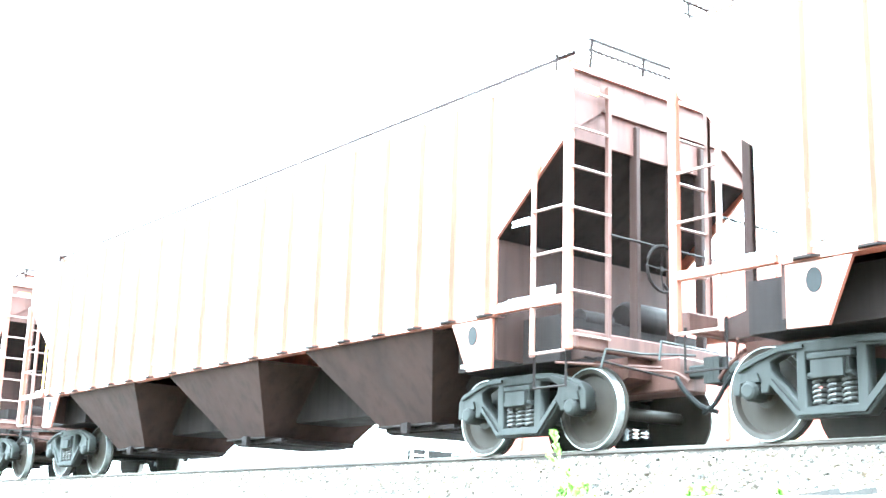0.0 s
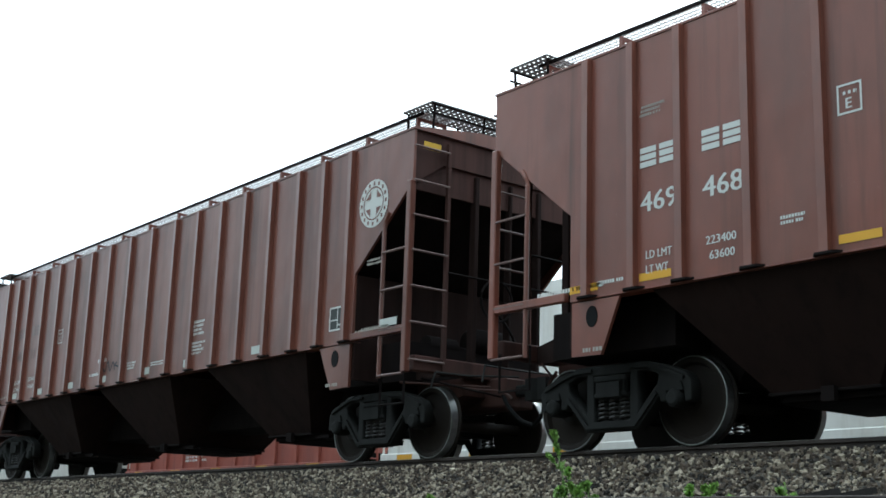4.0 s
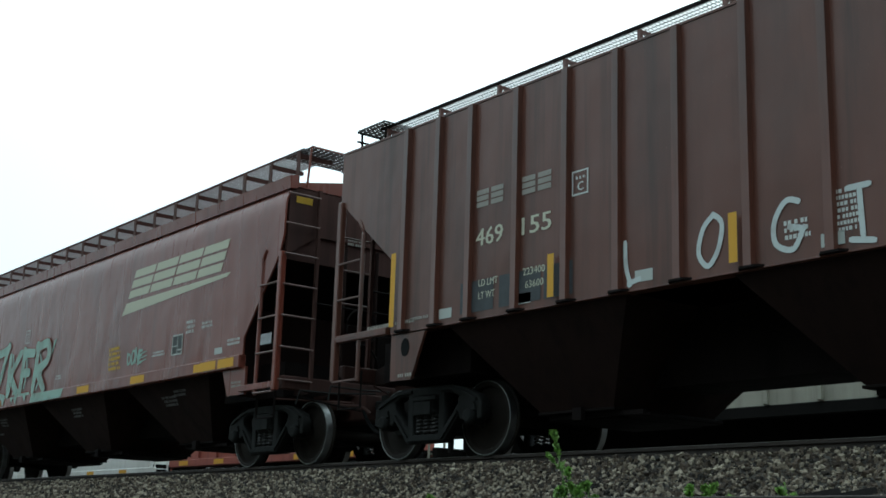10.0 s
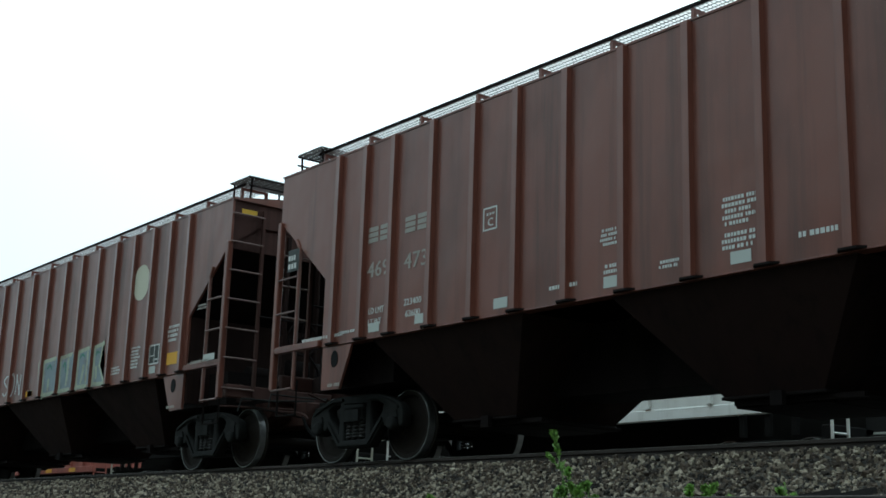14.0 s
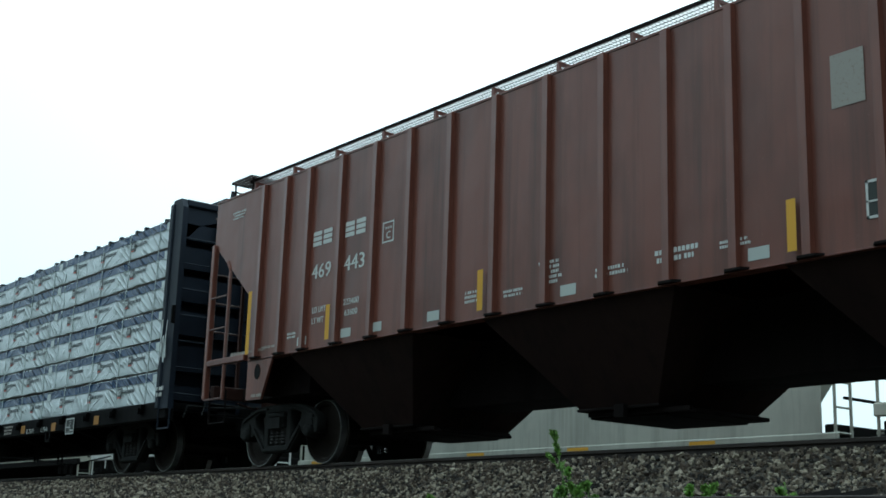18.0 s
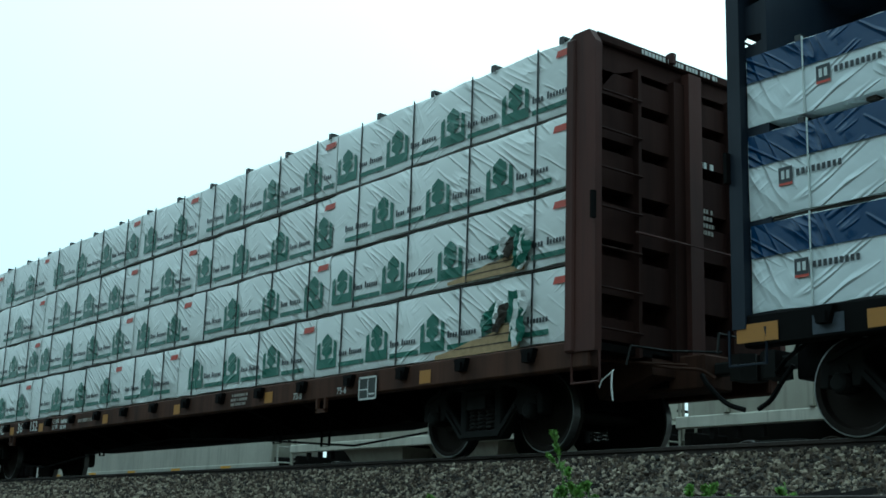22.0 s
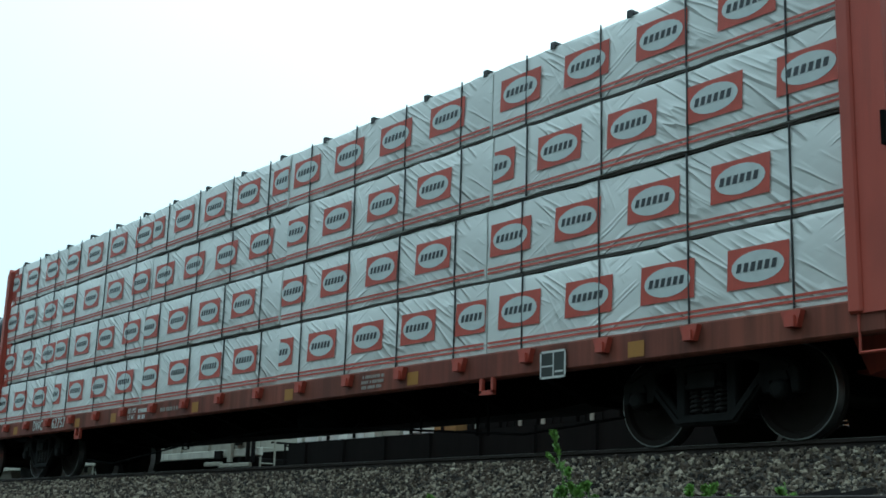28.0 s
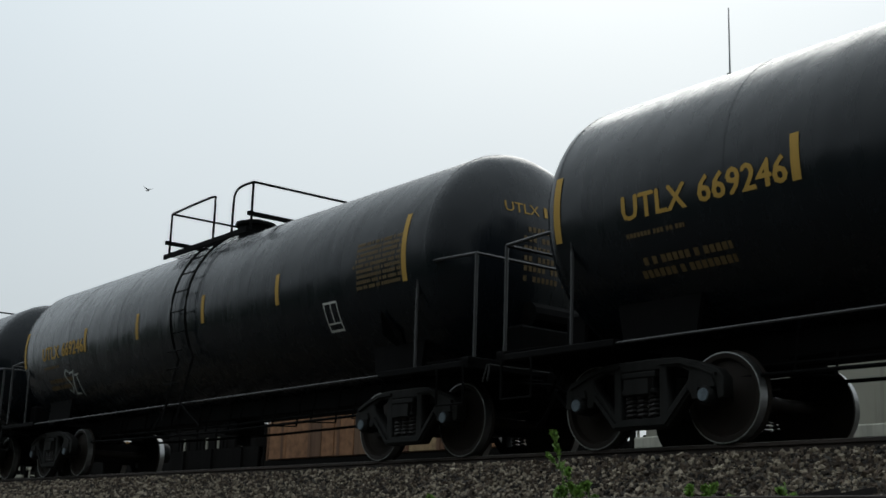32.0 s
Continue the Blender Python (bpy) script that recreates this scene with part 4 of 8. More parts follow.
# ---- smooth-sided covered hopper ----
def smooth_hopper(mat):
    car = thing("hopper_car", "red-brown smooth-sided covered hopper wagon covered in spray paint", "railway wagon", "wagons of the passing train")
    H, top = 7.84, 4.05

    def ext(z):
        return H if z > 3.0 else max(6.84, H - 0.10 - 0.79 * (3.0 - z))
    levels = [1.50, 1.7, 1.87, 2.1, 2.3, 2.7, 3.0, 3.3, 3.55, 3.7, 3.8, 3.9, 3.98, top]
    for y in (-1, 1):
        g = Geo()
        for z in levels:
            d = 1.60 - (0.0 if z < 3.7 else 0.9 * (z - 3.7) ** 2)
            g.v += [(-ext(z), y * d, z), (ext(z), y * d, z), (-ext(z), y * (d - 0.03), z), (ext(z), y * (d - 0.03), z)]
        for i in range(len(levels) - 1):
            a, b = 4 * i, 4 * i + 4
            g.f += [(a, a + 1, b + 1, b), (a + 2, b + 2, b + 3, a + 3), (a, b, b + 2, a + 2), (a + 1, a + 3, b + 3, b + 1)]
        g.f += [(0, 2, 3, 1), (4 * len(levels) - 4, 4 * len(levels) - 3, 4 * len(levels) - 1, 4 * len(levels) - 2)]
        part("side_sheet", g, mat, car, smooth=True)
        g = Geo()
        g.box(-H + 1.0, H - 1.0, y * 1.53, y * 1.66, 1.40, 1.60, 0.015)
        part("side_sill", g, mat, car)
        g = Geo()
        g.prism([(y * 1.43, top - 0.04), (y * 1.56, top - 0.05), (y * 1.58, top + 0.14), (y * 1.44, top + 0.17)], "x", -H - 0.05, H + 0.05)
        part("roof_rail", g, mat, car)
    g = Geo()
    g.prism([(-1.5, top), (-1.5, top + 0.05), (-0.5, top + 0.24), (0.5, top + 0.24), (1.5, top + 0.05), (1.5, top)], "x", -H, H)
    part("roof", g, mat, car)
    g = Geo()
    g.prism([(-0.33, top + 0.2), (-0.27, top + 0.42), (0.27, top + 0.42), (0.33, top + 0.2)], "x", -H + 0.8, H - 0.8)
    part("trough_hatch", g, mat, car)
    for y0, y1 in ((-1.28, -0.72), (0.72, 1.28)):
        board = part("running_board", grating(-H + 0.55, H - 0.1, y0, y1, 4.68, 0.034, 11), GRATE, car)
        for i in range(19):
            x = -H + 0.6 + i * (2 * H - 0.8) / 18
            g = Geo()
            g.box(x - 0.045, x + 0.045, y0 - 0.03, y0 - 0.015, top + 0.06, 4.68)
            g.box(x - 0.03, x + 0.03, y0 - 0.02, y1, 4.58, 4.64)
            part("board_bracket", g, BOARD, board)
        g = Geo()
        g.tube([(-H + 0.05, y0, top + 0.1), (-H - 0.02, y0, 4.42), (-H + 0.24, y0, 4.67), (H - 0.1, y0, 4.69)], 0.02, 6)
        part("edge_rail", g, BOARD, board)
    for s in (1, -1):
        x0, x1 = sorted((s * (H - 0.62), s * (H + 0.12)))
        deck = part("crossover_platform", grating(x0, x1, -1.28, 1.28, 4.68, 0.075, 28, 2.2), DULL_GRATE, car)
        g = Geo()
        for y in (-1.28, 1.28):
            g.tube([(s * (H + 0.12), y, 4.68), (s * (H + 0.05), y, 4.05)], 0.02, 5)
        g.tube([(s * (H + 0.12), -1.28, 4.68), (s * (H + 0.12), 1.28, 4.68)], 0.02, 5)
        part("platform_frame", g, mat, deck)
    hopper_ends(car, H + 0.05, mat, top, 2.99, 1.53, 1.05, 1.03, False)
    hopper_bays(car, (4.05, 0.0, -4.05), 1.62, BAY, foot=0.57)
    for c, d, w, rows in ((4.05, -0.1, 0.6, 3), (4.05, 0.35, 0.5, 2), (0.0, 0.0, 0.55, 3), (-4.05, 0.05, 0.5, 3), (-4.05, -0.5, 0.35, 1)):
        lines_of_text(car, -w / 2, 0, w, 0.07 * rows, rows, FAINT_ST, y=0, seed=int(c * 10 + w * 30 + 90)).matrix_basis = pose(c + d, -1.27 - 0.2 * d, 1.07 + 0.29 * d, 34.6)
    for w, h, rows, y, z, sd in ((0.5, 0.3, 5, 0.05, 3.5, 4), (0.34, 0.12, 2, -0.55, 3.3, 6)):
        lines_of_text(car, 0, 0, w, h, rows, FADED_ST, y=0, seed=sd).matrix_basis = pose(H + 0.075, y, z, 0, 0, 90)
    for x in (H - 1.12, -H + 1.12):
        g = Geo()
        e = 1 if x > 0 else -1
        g.prism([(x - e * 0.50, 1.42), (x + e * 0.22, 1.42), (x + e * 0.22, 1.0), (x - e * 0.30, 1.0)], "y", -1.59, -1.55)
        plate = part("bolster_plate", g, mat, car)
        lines_of_text(plate, x - 0.2, 1.12, 0.36, 0.11, 2, FADED_ST, seed=11, y=-1.596)
        add_truck(car, x)
    for i in range(6):
        x = H - 1.9 - i * 2.35
        patch(car, "reflector_strip", x - 0.55, 1.43, x, 1.56, ORANGE, -1.664)
    for o in (1.15, 1.72):
        patch(car, "reflector_strip", H - o - 0.5, 1.43, H - o, 1.57, ORANGE, -1.665)
        patch(car, "reflector_strip", -H + o, 1.43, -H + o + 0.42, 1.57, ORANGE, -1.665)
    return car


# ---- markings of the hopper wagons ----
def blocks(parent, x, z, w, h, n, mat, lean=0.0, gap=0.16, y=-1.607, slot=False, name="logo"):
    """A company mark as plain blocks, solid or in three bars."""
    g = Geo()
    cw = w / (n + (n - 1) * gap)
    for i in range(n):
        a = x + i * cw * (1 + gap)
        def p(u, v):
            return (a + u * cw + lean * v * h, y, z + v * h)
        if slot:
            for lo in (0.0, 0.36, 0.72):
                g.add([p(0, lo), p(1, lo), p(1, lo + 0.28), p(0, lo + 0.28)], [(0, 1, 2, 3)])
        else:
            g.add([p(0, 0), p(1, 0), p(1, 1), p(0, 1)], [(0, 1, 2, 3)])
    return part(name, g, mat, parent)


def swoosh_mark(car, x, z, w, h, mat):
    """Slanted blocks over a tapering underline."""
    blocks(car, x + 0.22, z + h * 0.37, w * 0.86, h * 0.63, 4, mat, 0.5, 0.06, slot=True)
    g = Geo()
    g.add([(x, -1.607, z), (x + w * 0.97, -1.607, z + h * 0.22), (x + w, -1.607, z + h * 0.30), (x + 0.16, -1.607, z + h * 0.27)], [(0, 1, 2, 3)])
    part("logo", g, mat, car)


def round_mark(car, x, z, r, mat, cross=None):
    """A round herald: a ring with a plain cross in it."""
    g = Geo()
    n = 32
    def arc(q, y):
        return [(x + q * math.cos(k * 2 * math.pi / n), y, z + q * math.sin(k * 2 * math.pi / n)) for k in range(n)]
    g.add(arc(r, -1.606), [tuple(range(n))])
    part("herald", g, mat, car)
    if cross is not None:
        g = Geo()
        g.add(arc(r * 0.70, -1.610) + arc(r * 0.64, -1.610), [(k, (k + 1) % n, n + (k + 1) % n, n + k) for k in range(n)])
        for a, b in ((1, 1), (1, -1), (-1, 1), (-1, -1)):
            q = r * 0.2
            g.add([(x + a * q, -1.610, z + b * q), (x + a * r * 0.55, -1.610, z + b * q), (x + a * q, -1.610, z + b * r * 0.55)], [(0, 1, 2)])
        for k in range(16):
            c, s0 = math.cos(k * math.pi / 8), math.sin(k * math.pi / 8)
            quad(g, x + c * r * 0.84 - 0.02, z + s0 * r * 0.84 - 0.025, x + c * r * 0.84 + 0.02, z + s0 * r * 0.84 + 0.025, -1.610)
        part("herald_cross", g, cross, car)


H = 8.15


def at(o):
    """Place along a ribbed wagon, o metres behind its front."""
    return H - o


def number_group(car, left, right, mark=None, mat=None, z=2.36, o=2.32, num=None):
    """The road number split by a rib, with block marks above it and load data below, near the rear end."""
    mat = mat or WHITE_ST
    x1, x2 = -H + o, -H + o + 0.81
    for x in (x1, x2):
        blocks(car, x, z + 0.47, 0.48, 0.21, 2, mark or mat, 0.0, 0.2, slot=True)
    num = num or mat
    words(car, left, x1, z, 0.21, num, wide=0.48, bold=0.012)
    words(car, right, x2, z, 0.21, num, wide=0.48, bold=0.012)
    words(car, "LD LMT", x1 + 0.07, z - 0.49, 0.085, mat, wide=0.34, bold=0.006)
    words(car, "LT WT", x1 + 0.07, z - 0.64, 0.085, mat, wide=0.29, bold=0.006)
    words(car, "223400", x2 + 0.03, z - 0.47, 0.085, mat, wide=0.36, bold=0.006)
    words(car, "63600", x2 + 0.07, z - 0.62, 0.085, mat, wide=0.30, bold=0.006)


def plate_mark(car, letter, x, z, mat):
    frame_box(car, x, z, 0.25, 0.28, mat, 0.02)
    words(car, letter, x + 0.085, z + 0.05, 0.10, mat, bold=0.008)
    lines_of_text(car, x + 0.05, z + 0.18, 0.16, 0.05, 1, mat, seed=5)


def small_print(car, spots, mat):
    for i, (o, z, w, h, rows) in enumerate(spots):
        lines_of_text(car, at(o), z, w, h, rows, mat, seed=int(o * 10) + i)


def patches(car, os_, mat, name="reflector_patch", z0=1.57, z1=1.69, w=0.24):
    for o in os_:
        patch(car, name, at(o), z0, at(o) + w, z1, mat)


def posts(car, os_):
    """Upright yellow reflector strips, taller at the two ends."""
    for o in os_:
        patch(car, "reflector_strip", at(o) - 0.05, 1.57, at(o) + 0.05, 2.52 if o < 2 or o > 14 else 2.05, ORANGE, -1.668)


def common(car, mat):
    small_print(car, [(0.98, 2.92 - 0.45, 0.4, 0.1, 2), (1.2, 1.58, 0.9, 0.07, 1), (15.6, 1.60, 1.1, 0.07, 1), (14.6, 1.62, 0.5, 0.06, 1)], mat)
    lines_of_text(car, at(1.0), 1.585, 0.75, 0.07, 1, mat, y=-1.655, seed=9)
    patch(car, "data_plate", at(0.55), 1.60, at(0.18), 1.70, WHITE_REF, -1.655)

# ---- the hopper wagons, front of the train first ----
bare = {}


def wagon(kind, i):
    if (kind, i) in bare:
        return copy_thing(bare[(kind, i)], pose(0, 0, 0))
    bare[(kind, i)] = (ribbed_hopper if kind == "r" else smooth_hopper)(BROWN[i])
    return bare[(kind, i)]


car_a, car_b, car_c, car_d = wagon("r", 0), wagon("r", 0), wagon("r", 0), wagon("r", 1)
car_e, car_f, car_g = wagon("s", 3), wagon("r", 2), wagon("s", 3)
car_h, car_i, car_j = wagon("r", 1), wagon("r", 1), wagon("r", 1)

tagged(car_a, "brown ribbed covered hopper wagon leading the train's visible part")
tagged(car_b, "brown ribbed covered hopper wagon with upright yellow reflector strips")
tagged(car_c, "brown ribbed covered hopper wagon with slanted white block lettering")
tagged(car_d, "brown ribbed covered hopper wagon with small white stencils and herald")
tagged(car_e, "smooth red-brown hopper wagon covered with black and green graffiti")
tagged(car_f, "dark brown ribbed hopper wagon with thin white graffiti strokes")
tagged(car_g, "smooth red-brown hopper wagon with cream logo and mint graffiti")
tagged(car_h, "brown ribbed covered hopper wagon with large white round herald")
tagged(car_i, "brown ribbed hopper wagon with pale disc and blue graffiti panels")
tagged(car_j, "brown ribbed covered hopper wagon coupled ahead of the lumber wagons")

for c in (car_a, car_b, car_c, car_d, car_f, car_h, car_i, car_j):
    common(c, WHITE_ST if c in (car_b, car_c, car_h) else FADED_ST)

# lead wagon and the one with the upright strips
number_group(car_a, "469", "400")
lines_of_text(car_a, -H + 1.55, 1.95, 0.25, 0.16, 3, FADED_ST, seed=2)
number_group(car_b, "469", "340")
plate_mark(car_b, "C", -H + 4.65, 2.75, WHITE_ST)
posts(car_b, (1.5, 4.47, 7.76, 11.22, 14.98))
patches(car_b, (3.3, 5.68, 8.75, 10.4, 12.0, 13.87), WHITE_REF)
small_print(car_b, [(6.45, 1.70, 0.65, 0.12, 2), (7.5, 1.68, 0.22, 0.16, 3), (8.2, 1.72, 0.40, 0.42, 6), (9.18, 1.72, 0.36, 0.12, 2), (10.2, 1.72, 0.3, 0.10, 2), (3.2, 1.74, 0.5, 0.12, 2), (15.0, 1.72, 0.22, 0.12, 2)], WHITE_ST)
frame_box(car_b, at(14.62), 1.66, 0.2, 0.16, BLACK_ST, 0.025)
placard(car_b, at(2.6), 1.74, 0.38, 0.34)

# slanted white letters as blocks, yellow patches
number_group(car_c, "469", "468", z=2.28)
plate_mark(car_c, "E", -H + 4.66, 2.72, WHITE_ST)
for k in range(4):
    blocks(car_c, at(4.92 - 0.79 * k), 3.02, 0.32, 0.19, 1, WHITE_ST, 0.5, 0.1, slot=True, name="logo")
    patch(car_c, "logo", at(4.99 - 0.79 * k), 2.90, at(4.99 - 0.79 * k) + 0.4, 2.96, WHITE_ST, lean=0.06)
placard(car_c, at(2.62), 1.74, 0.36, 0.33)
patch(car_c, "reflector_panel", at(1.96), 1.66, at(1.53), 1.84, ORANGE)
patches(car_c, (4.96, 7.47, 9.2, 11.68, 14.0, 15.0), ORANGE, "reflector_strip", 1.57, 1.65, 0.42)
for o in (6.63, 10.12):
    lines_of_text(car_c, at(o), 1.76, 0.5, 0.34, 6, YELLOW_ST, seed=int(o * 3))
small_print(car_c, [(3.3, 1.66, 0.45, 0.34, 6), (3.3, 2.06, 0.4, 0.12, 2), (4.05, 1.95, 0.42, 0.16, 3), (12.3, 1.85, 0.32, 0.1, 2), (1.9, 2.05, 0.36, 0.3, 4)], WHITE_ST)
lines_of_text(car_c, -H + 2.3, 3.3, 0.36, 0.13, 3, FADED_ST, seed=23)

# small herald at the front
round_mark(car_d, at(0.87), 3.31, 0.33, WHITE_ST, BROWN[1])
number_group(car_d, "469", "212", mat=WHITE_ST, mark=BROWN[2], num=BROWN[2])
plate_mark(car_d, "C", -H + 4.60, 2.52, WHITE_ST)
placard(car_d, at(1.80), 1.68, 0.38, 0.33)
patches(car_d, (3.9, 6.1, 7.6, 9.4, 10.92, 12.52, 13.94), WHITE_REF)
small_print(car_d, [(5.9, 1.75, 0.5, 0.22, 4), (5.9, 2.06, 0.5, 0.26, 4), (8.3, 1.72, 0.4, 0.14, 3), (9.6, 1.95, 0.5, 0.1, 1), (7.4, 1.7, 0.7, 0.08, 2), (10.0, 1.72, 0.75, 0.08, 1)], WHITE_ST)
scrawl(car_d, at(9.4), at(8.6), 1.75, 1.95, 4, 0.025, SPRAYK, 3)

# thin white strokes on the dark wagon
round_mark(car_f, at(3.98), 2.97, 0.34, CREAM, BROWN[2])
number_group(car_f, "469", "155", mark=FADED_ST, mat=CREAM, z=2.36, o=2.96)
plate_mark(car_f, "C", -H + 4.58, 2.65, WHITE_ST)
posts(car_f, (1.48, 4.42, 6.79, 9.51, 11.98, 14.9))
placard(car_f, at(4.22), 1.72, 0.36, 0.34)
patches(car_f, (3.4, 8.6, 10.8, 12.6, 14.0), WHITE_REF)
small_print(car_f, [(2.0, 1.64, 0.42, 0.36, 6), (8.55, 1.68, 0.4, 0.4, 7), (9.0, 1.7, 0.3, 0.2, 3)], WHITE_ST)
for k, (ch, o, w, z) in enumerate((("L", 10.93, 0.26, 1.55), ("O", 10.0, 0.3, 1.64), ("G", 9.12, 0.36, 1.62), ("I", 8.33, 0.3, 1.58), ("C", 7.48, 0.36, 1.66))):
    spray(car_f, ch, at(o), z, w, 0.48, 0.055, SPRAYW, 71 + k)
spray(car_f, "FREE", at(6.62), 1.56, 1.42, 0.44, 0.075, SPRAYW, 91, rise=0.06, y=-1.658)
spray(car_f, "W", at(5.0), 1.60, 0.44, 0.58, 0.075, SPRAYW, 95, slant=0.1)
spray(car_f, "OEAS", at(4.36), 1.70, 1.52, 0.46, 0.085, SPRAYW, 92, rise=0.03, slant=0.06, y=-1.612)
spray(car_f, "T", at(2.66), 1.66, 0.5, 0.55, 0.08, SPRAYW, 93)
spray(car_f, "Z", at(2.70), 1.60, 0.5, 0.28, 0.07, SPRAYW, 94, y=-1.609)
for k, (a, b) in enumerate(((13.6, 13.0), (12.9, 12.2), (12.15, 11.7))):
    patch(car_f, "painted_over_patch", at(a), 1.58, at(b), 1.95, plain("dull_blue_grey_paint", (0.07, 0.075, 0.08), 0.7, 0.3, 5))

# large white herald
round_mark(car_h, at(0.90), 3.34, 0.34, WHITE_ST, SPRAYG)
number_group(car_h, "469", "473", mat=WHITE_ST, mark=FADED_ST, z=2.3, num=FADED_ST)
plate_mark(car_h, "C", -H + 4.68, 2.52, WHITE_ST)
placard(car_h, at(1.99), 1.70, 0.45, 0.35)
patches(car_h, (2.5, 6.3, 8.0, 9.65, 11.4, 12.9, 13.9), WHITE_REF)
small_print(car_h, [(2.62, 1.74, 0.42, 0.2, 3), (7.3, 1.7, 0.6, 0.08, 1), (8.1, 1.95, 0.42, 0.3, 5), (8.1, 1.72, 0.42, 0.18, 3), (9.7, 2.02, 0.36, 0.2, 4), (9.65, 1.72, 0.3, 0.12, 2), (8.9, 1.66, 0.32, 0.1, 2), (10.5, 1.66, 0.5, 0.07, 1)], WHITE_ST)

patch(car_h, "stencil_panel", -H + 0.36, 2.66, -H + 0.66, 2.98, BLACK_ST, -1.655)
lines_of_text(car_h, -H + 0.38, 2.70, 0.26, 0.24, 2, WHITE_ST, y=-1.66, seed=31)

# pale disc and sprayed panels
round_mark(car_i, at(3.2), 3.24, 0.32, CREAM)
number_group(car_i, "469", "010", mat=WHITE_ST, z=2.3)
plate_mark(car_i, "C", -H + 4.6, 2.4, FADED_ST)
placard(car_i, at(2.63), 1.72, 0.38, 0.34)
patch(car_i, "reflector_panel", at(1.95), 1.66, at(1.53), 1.86, ORANGE)
patches(car_i, (8.4, 12.0, 14.5), ORANGE, "reflector_strip", 1.57, 1.68, 0.35)
patches(car_i, (2.6, 8.3), WHITE_REF)
small_print(car_i, [(1.98, 2.05, 0.42, 0.3, 4), (3.4, 1.72, 0.4, 0.4, 7), (4.2, 1.68, 0.4, 0.15, 3), (13.0, 1.68, 0.4, 0.2, 3)], WHITE_ST)
lines_of_text(car_i, at(12.0), 1.72, 0.3, 0.3, 4, YELLOW_ST, seed=8)
for loop in (((0.36, 2.22), (0.47, 2.24), (0.50, 1.85), (0.42, 1.84)), ((0.66, 2.20), (1.34, 2.23), (1.36, 1.56), (0.70, 1.55)), ((1.54, 2.20), (2.17, 2.23), (2.18, 1.58), (1.58, 1.56)),
             ((2.42, 2.24), (2.96, 2.27), (2.97, 1.58), (2.42, 1.58)), ((3.16, 2.25), (3.52, 2.28), (3.43, 1.9), (3.70, 1.56), (3.17, 1.58))):
    blob(car_i, [p for p in loop for _ in range(2)], SPRAYB, PALE_SPRAY, 0.055, -1.609, PALE_SPRAY, 0.10)
tag_lines(car_i, (((1.27, 2.18), (1.30, 1.9), (1.29, 1.62)), ((1.92, 2.18), (1.93, 1.9), (1.90, 1.64)), ((2.70, 1.98), (2.67, 1.8), (2.61, 1.62)), ((2.86, 2.22), (2.87, 1.9), (2.86, 1.62)), ((0.98, 1.85), (0.97, 1.6)), ((3.3, 1.9), (3.34, 1.66))), 0.10, PALE_SPRAY, -1.613)
tag_lines(car_i, (((0.85, 2.05), (1.0, 2.12), (1.1, 2.02)), ((1.68, 2.02), (1.78, 2.10), (1.84, 1.9)), ((2.5, 2.12), (2.62, 2.18), (2.74, 2.12)), ((3.25, 2.1), (3.3, 2.16), (3.42, 2.14))), 0.05, SPRAYG, -1.617)
for o in (5.08, 5.89, 6.71):
    patch(car_i, "sprayed_rib", at(o) - 0.045, 1.57, at(o) + 0.04, 2.22, SPRAYB, -1.6685)
spray(car_i, "HURE", at(10.95), 1.72, 0.75, 0.2, 0.03, SPRAYW, 55, rise=-0.1)
spray(car_i, "SON", at(9.8), 1.66, 1.05, 0.42, 0.04, SPRAYW, 56, slant=0.05)
for k, (px, pz, pw, ph, m, tilt) in enumerate(((-7.35, 3.72, 0.45, 0.30, CREAM, 0.5), (-7.05, 3.35, 0.42, 0.42, CREAM, 0.1), (-6.95, 2.85, 0.22, 0.42, CREAM, -0.1), (-6.5, 2.72, 0.26, 0.48, SPRAYB, -0.25), (-7.5, 3.95, 0.3, 0.12, SPRAYW, 0.6))):
    g, n = Geo(), 20
    g.add([(px + pw * math.cos(q * math.pi / 10) + tilt * ph * math.sin(q * math.pi / 10), -1.606 - 0.003 * k, pz + ph * (1 + 0.12 * math.sin(3 * q + k)) * math.sin(q * math.pi / 10)) for q in range(n)], [tuple(range(n))])
    part("graffiti", g, m, car_i)

# last hopper
number_group(car_j, "469", "443", z=2.48, o=2.99)
plate_mark(car_j, "C", -H + 4.68, 2.72, WHITE_ST)
blocks(car_j, at(4.8), 2.8, 0.34, 0.5, 1, FADED_ST, name="faded_herald")
posts(car_j, (1.48, 5.22, 9.53, 12.75, 14.91))
placard(car_j, at(4.5), 1.74, 0.36, 0.34)
patch(car_j, "reflector_panel", at(1.2), 1.60, at(0.7), 1.74, ORANGE)
patches(car_j, (5.75, 8.25, 10.6, 11.8, 12.5, 13.6), WHITE_REF)
small_print(car_j, [(3.9, 1.72, 0.5, 0.3, 4), (2.6, 1.68, 0.4, 0.2, 3), (6.1, 1.74, 0.42, 0.09, 2), (6.9, 1.72, 0.62, 0.16, 2), (7.75, 1.7, 0.5, 0.12, 2), (8.6, 1.74, 0.4, 0.28, 5), (9.2, 1.68, 0.35, 0.1, 2), (9.9, 1.7, 0.3, 0.16, 3), (13.9, 1.7, 0.3, 0.1, 2)], WHITE_ST)
lines_of_text(car_j, -H + 0.55, 3.78, 0.45, 0.14, 3, WHITE_ST, seed=14)
lines_of_text(car_b, -H + 0.55, 3.78, 0.35, 0.1, 2, FADED_ST, seed=15)

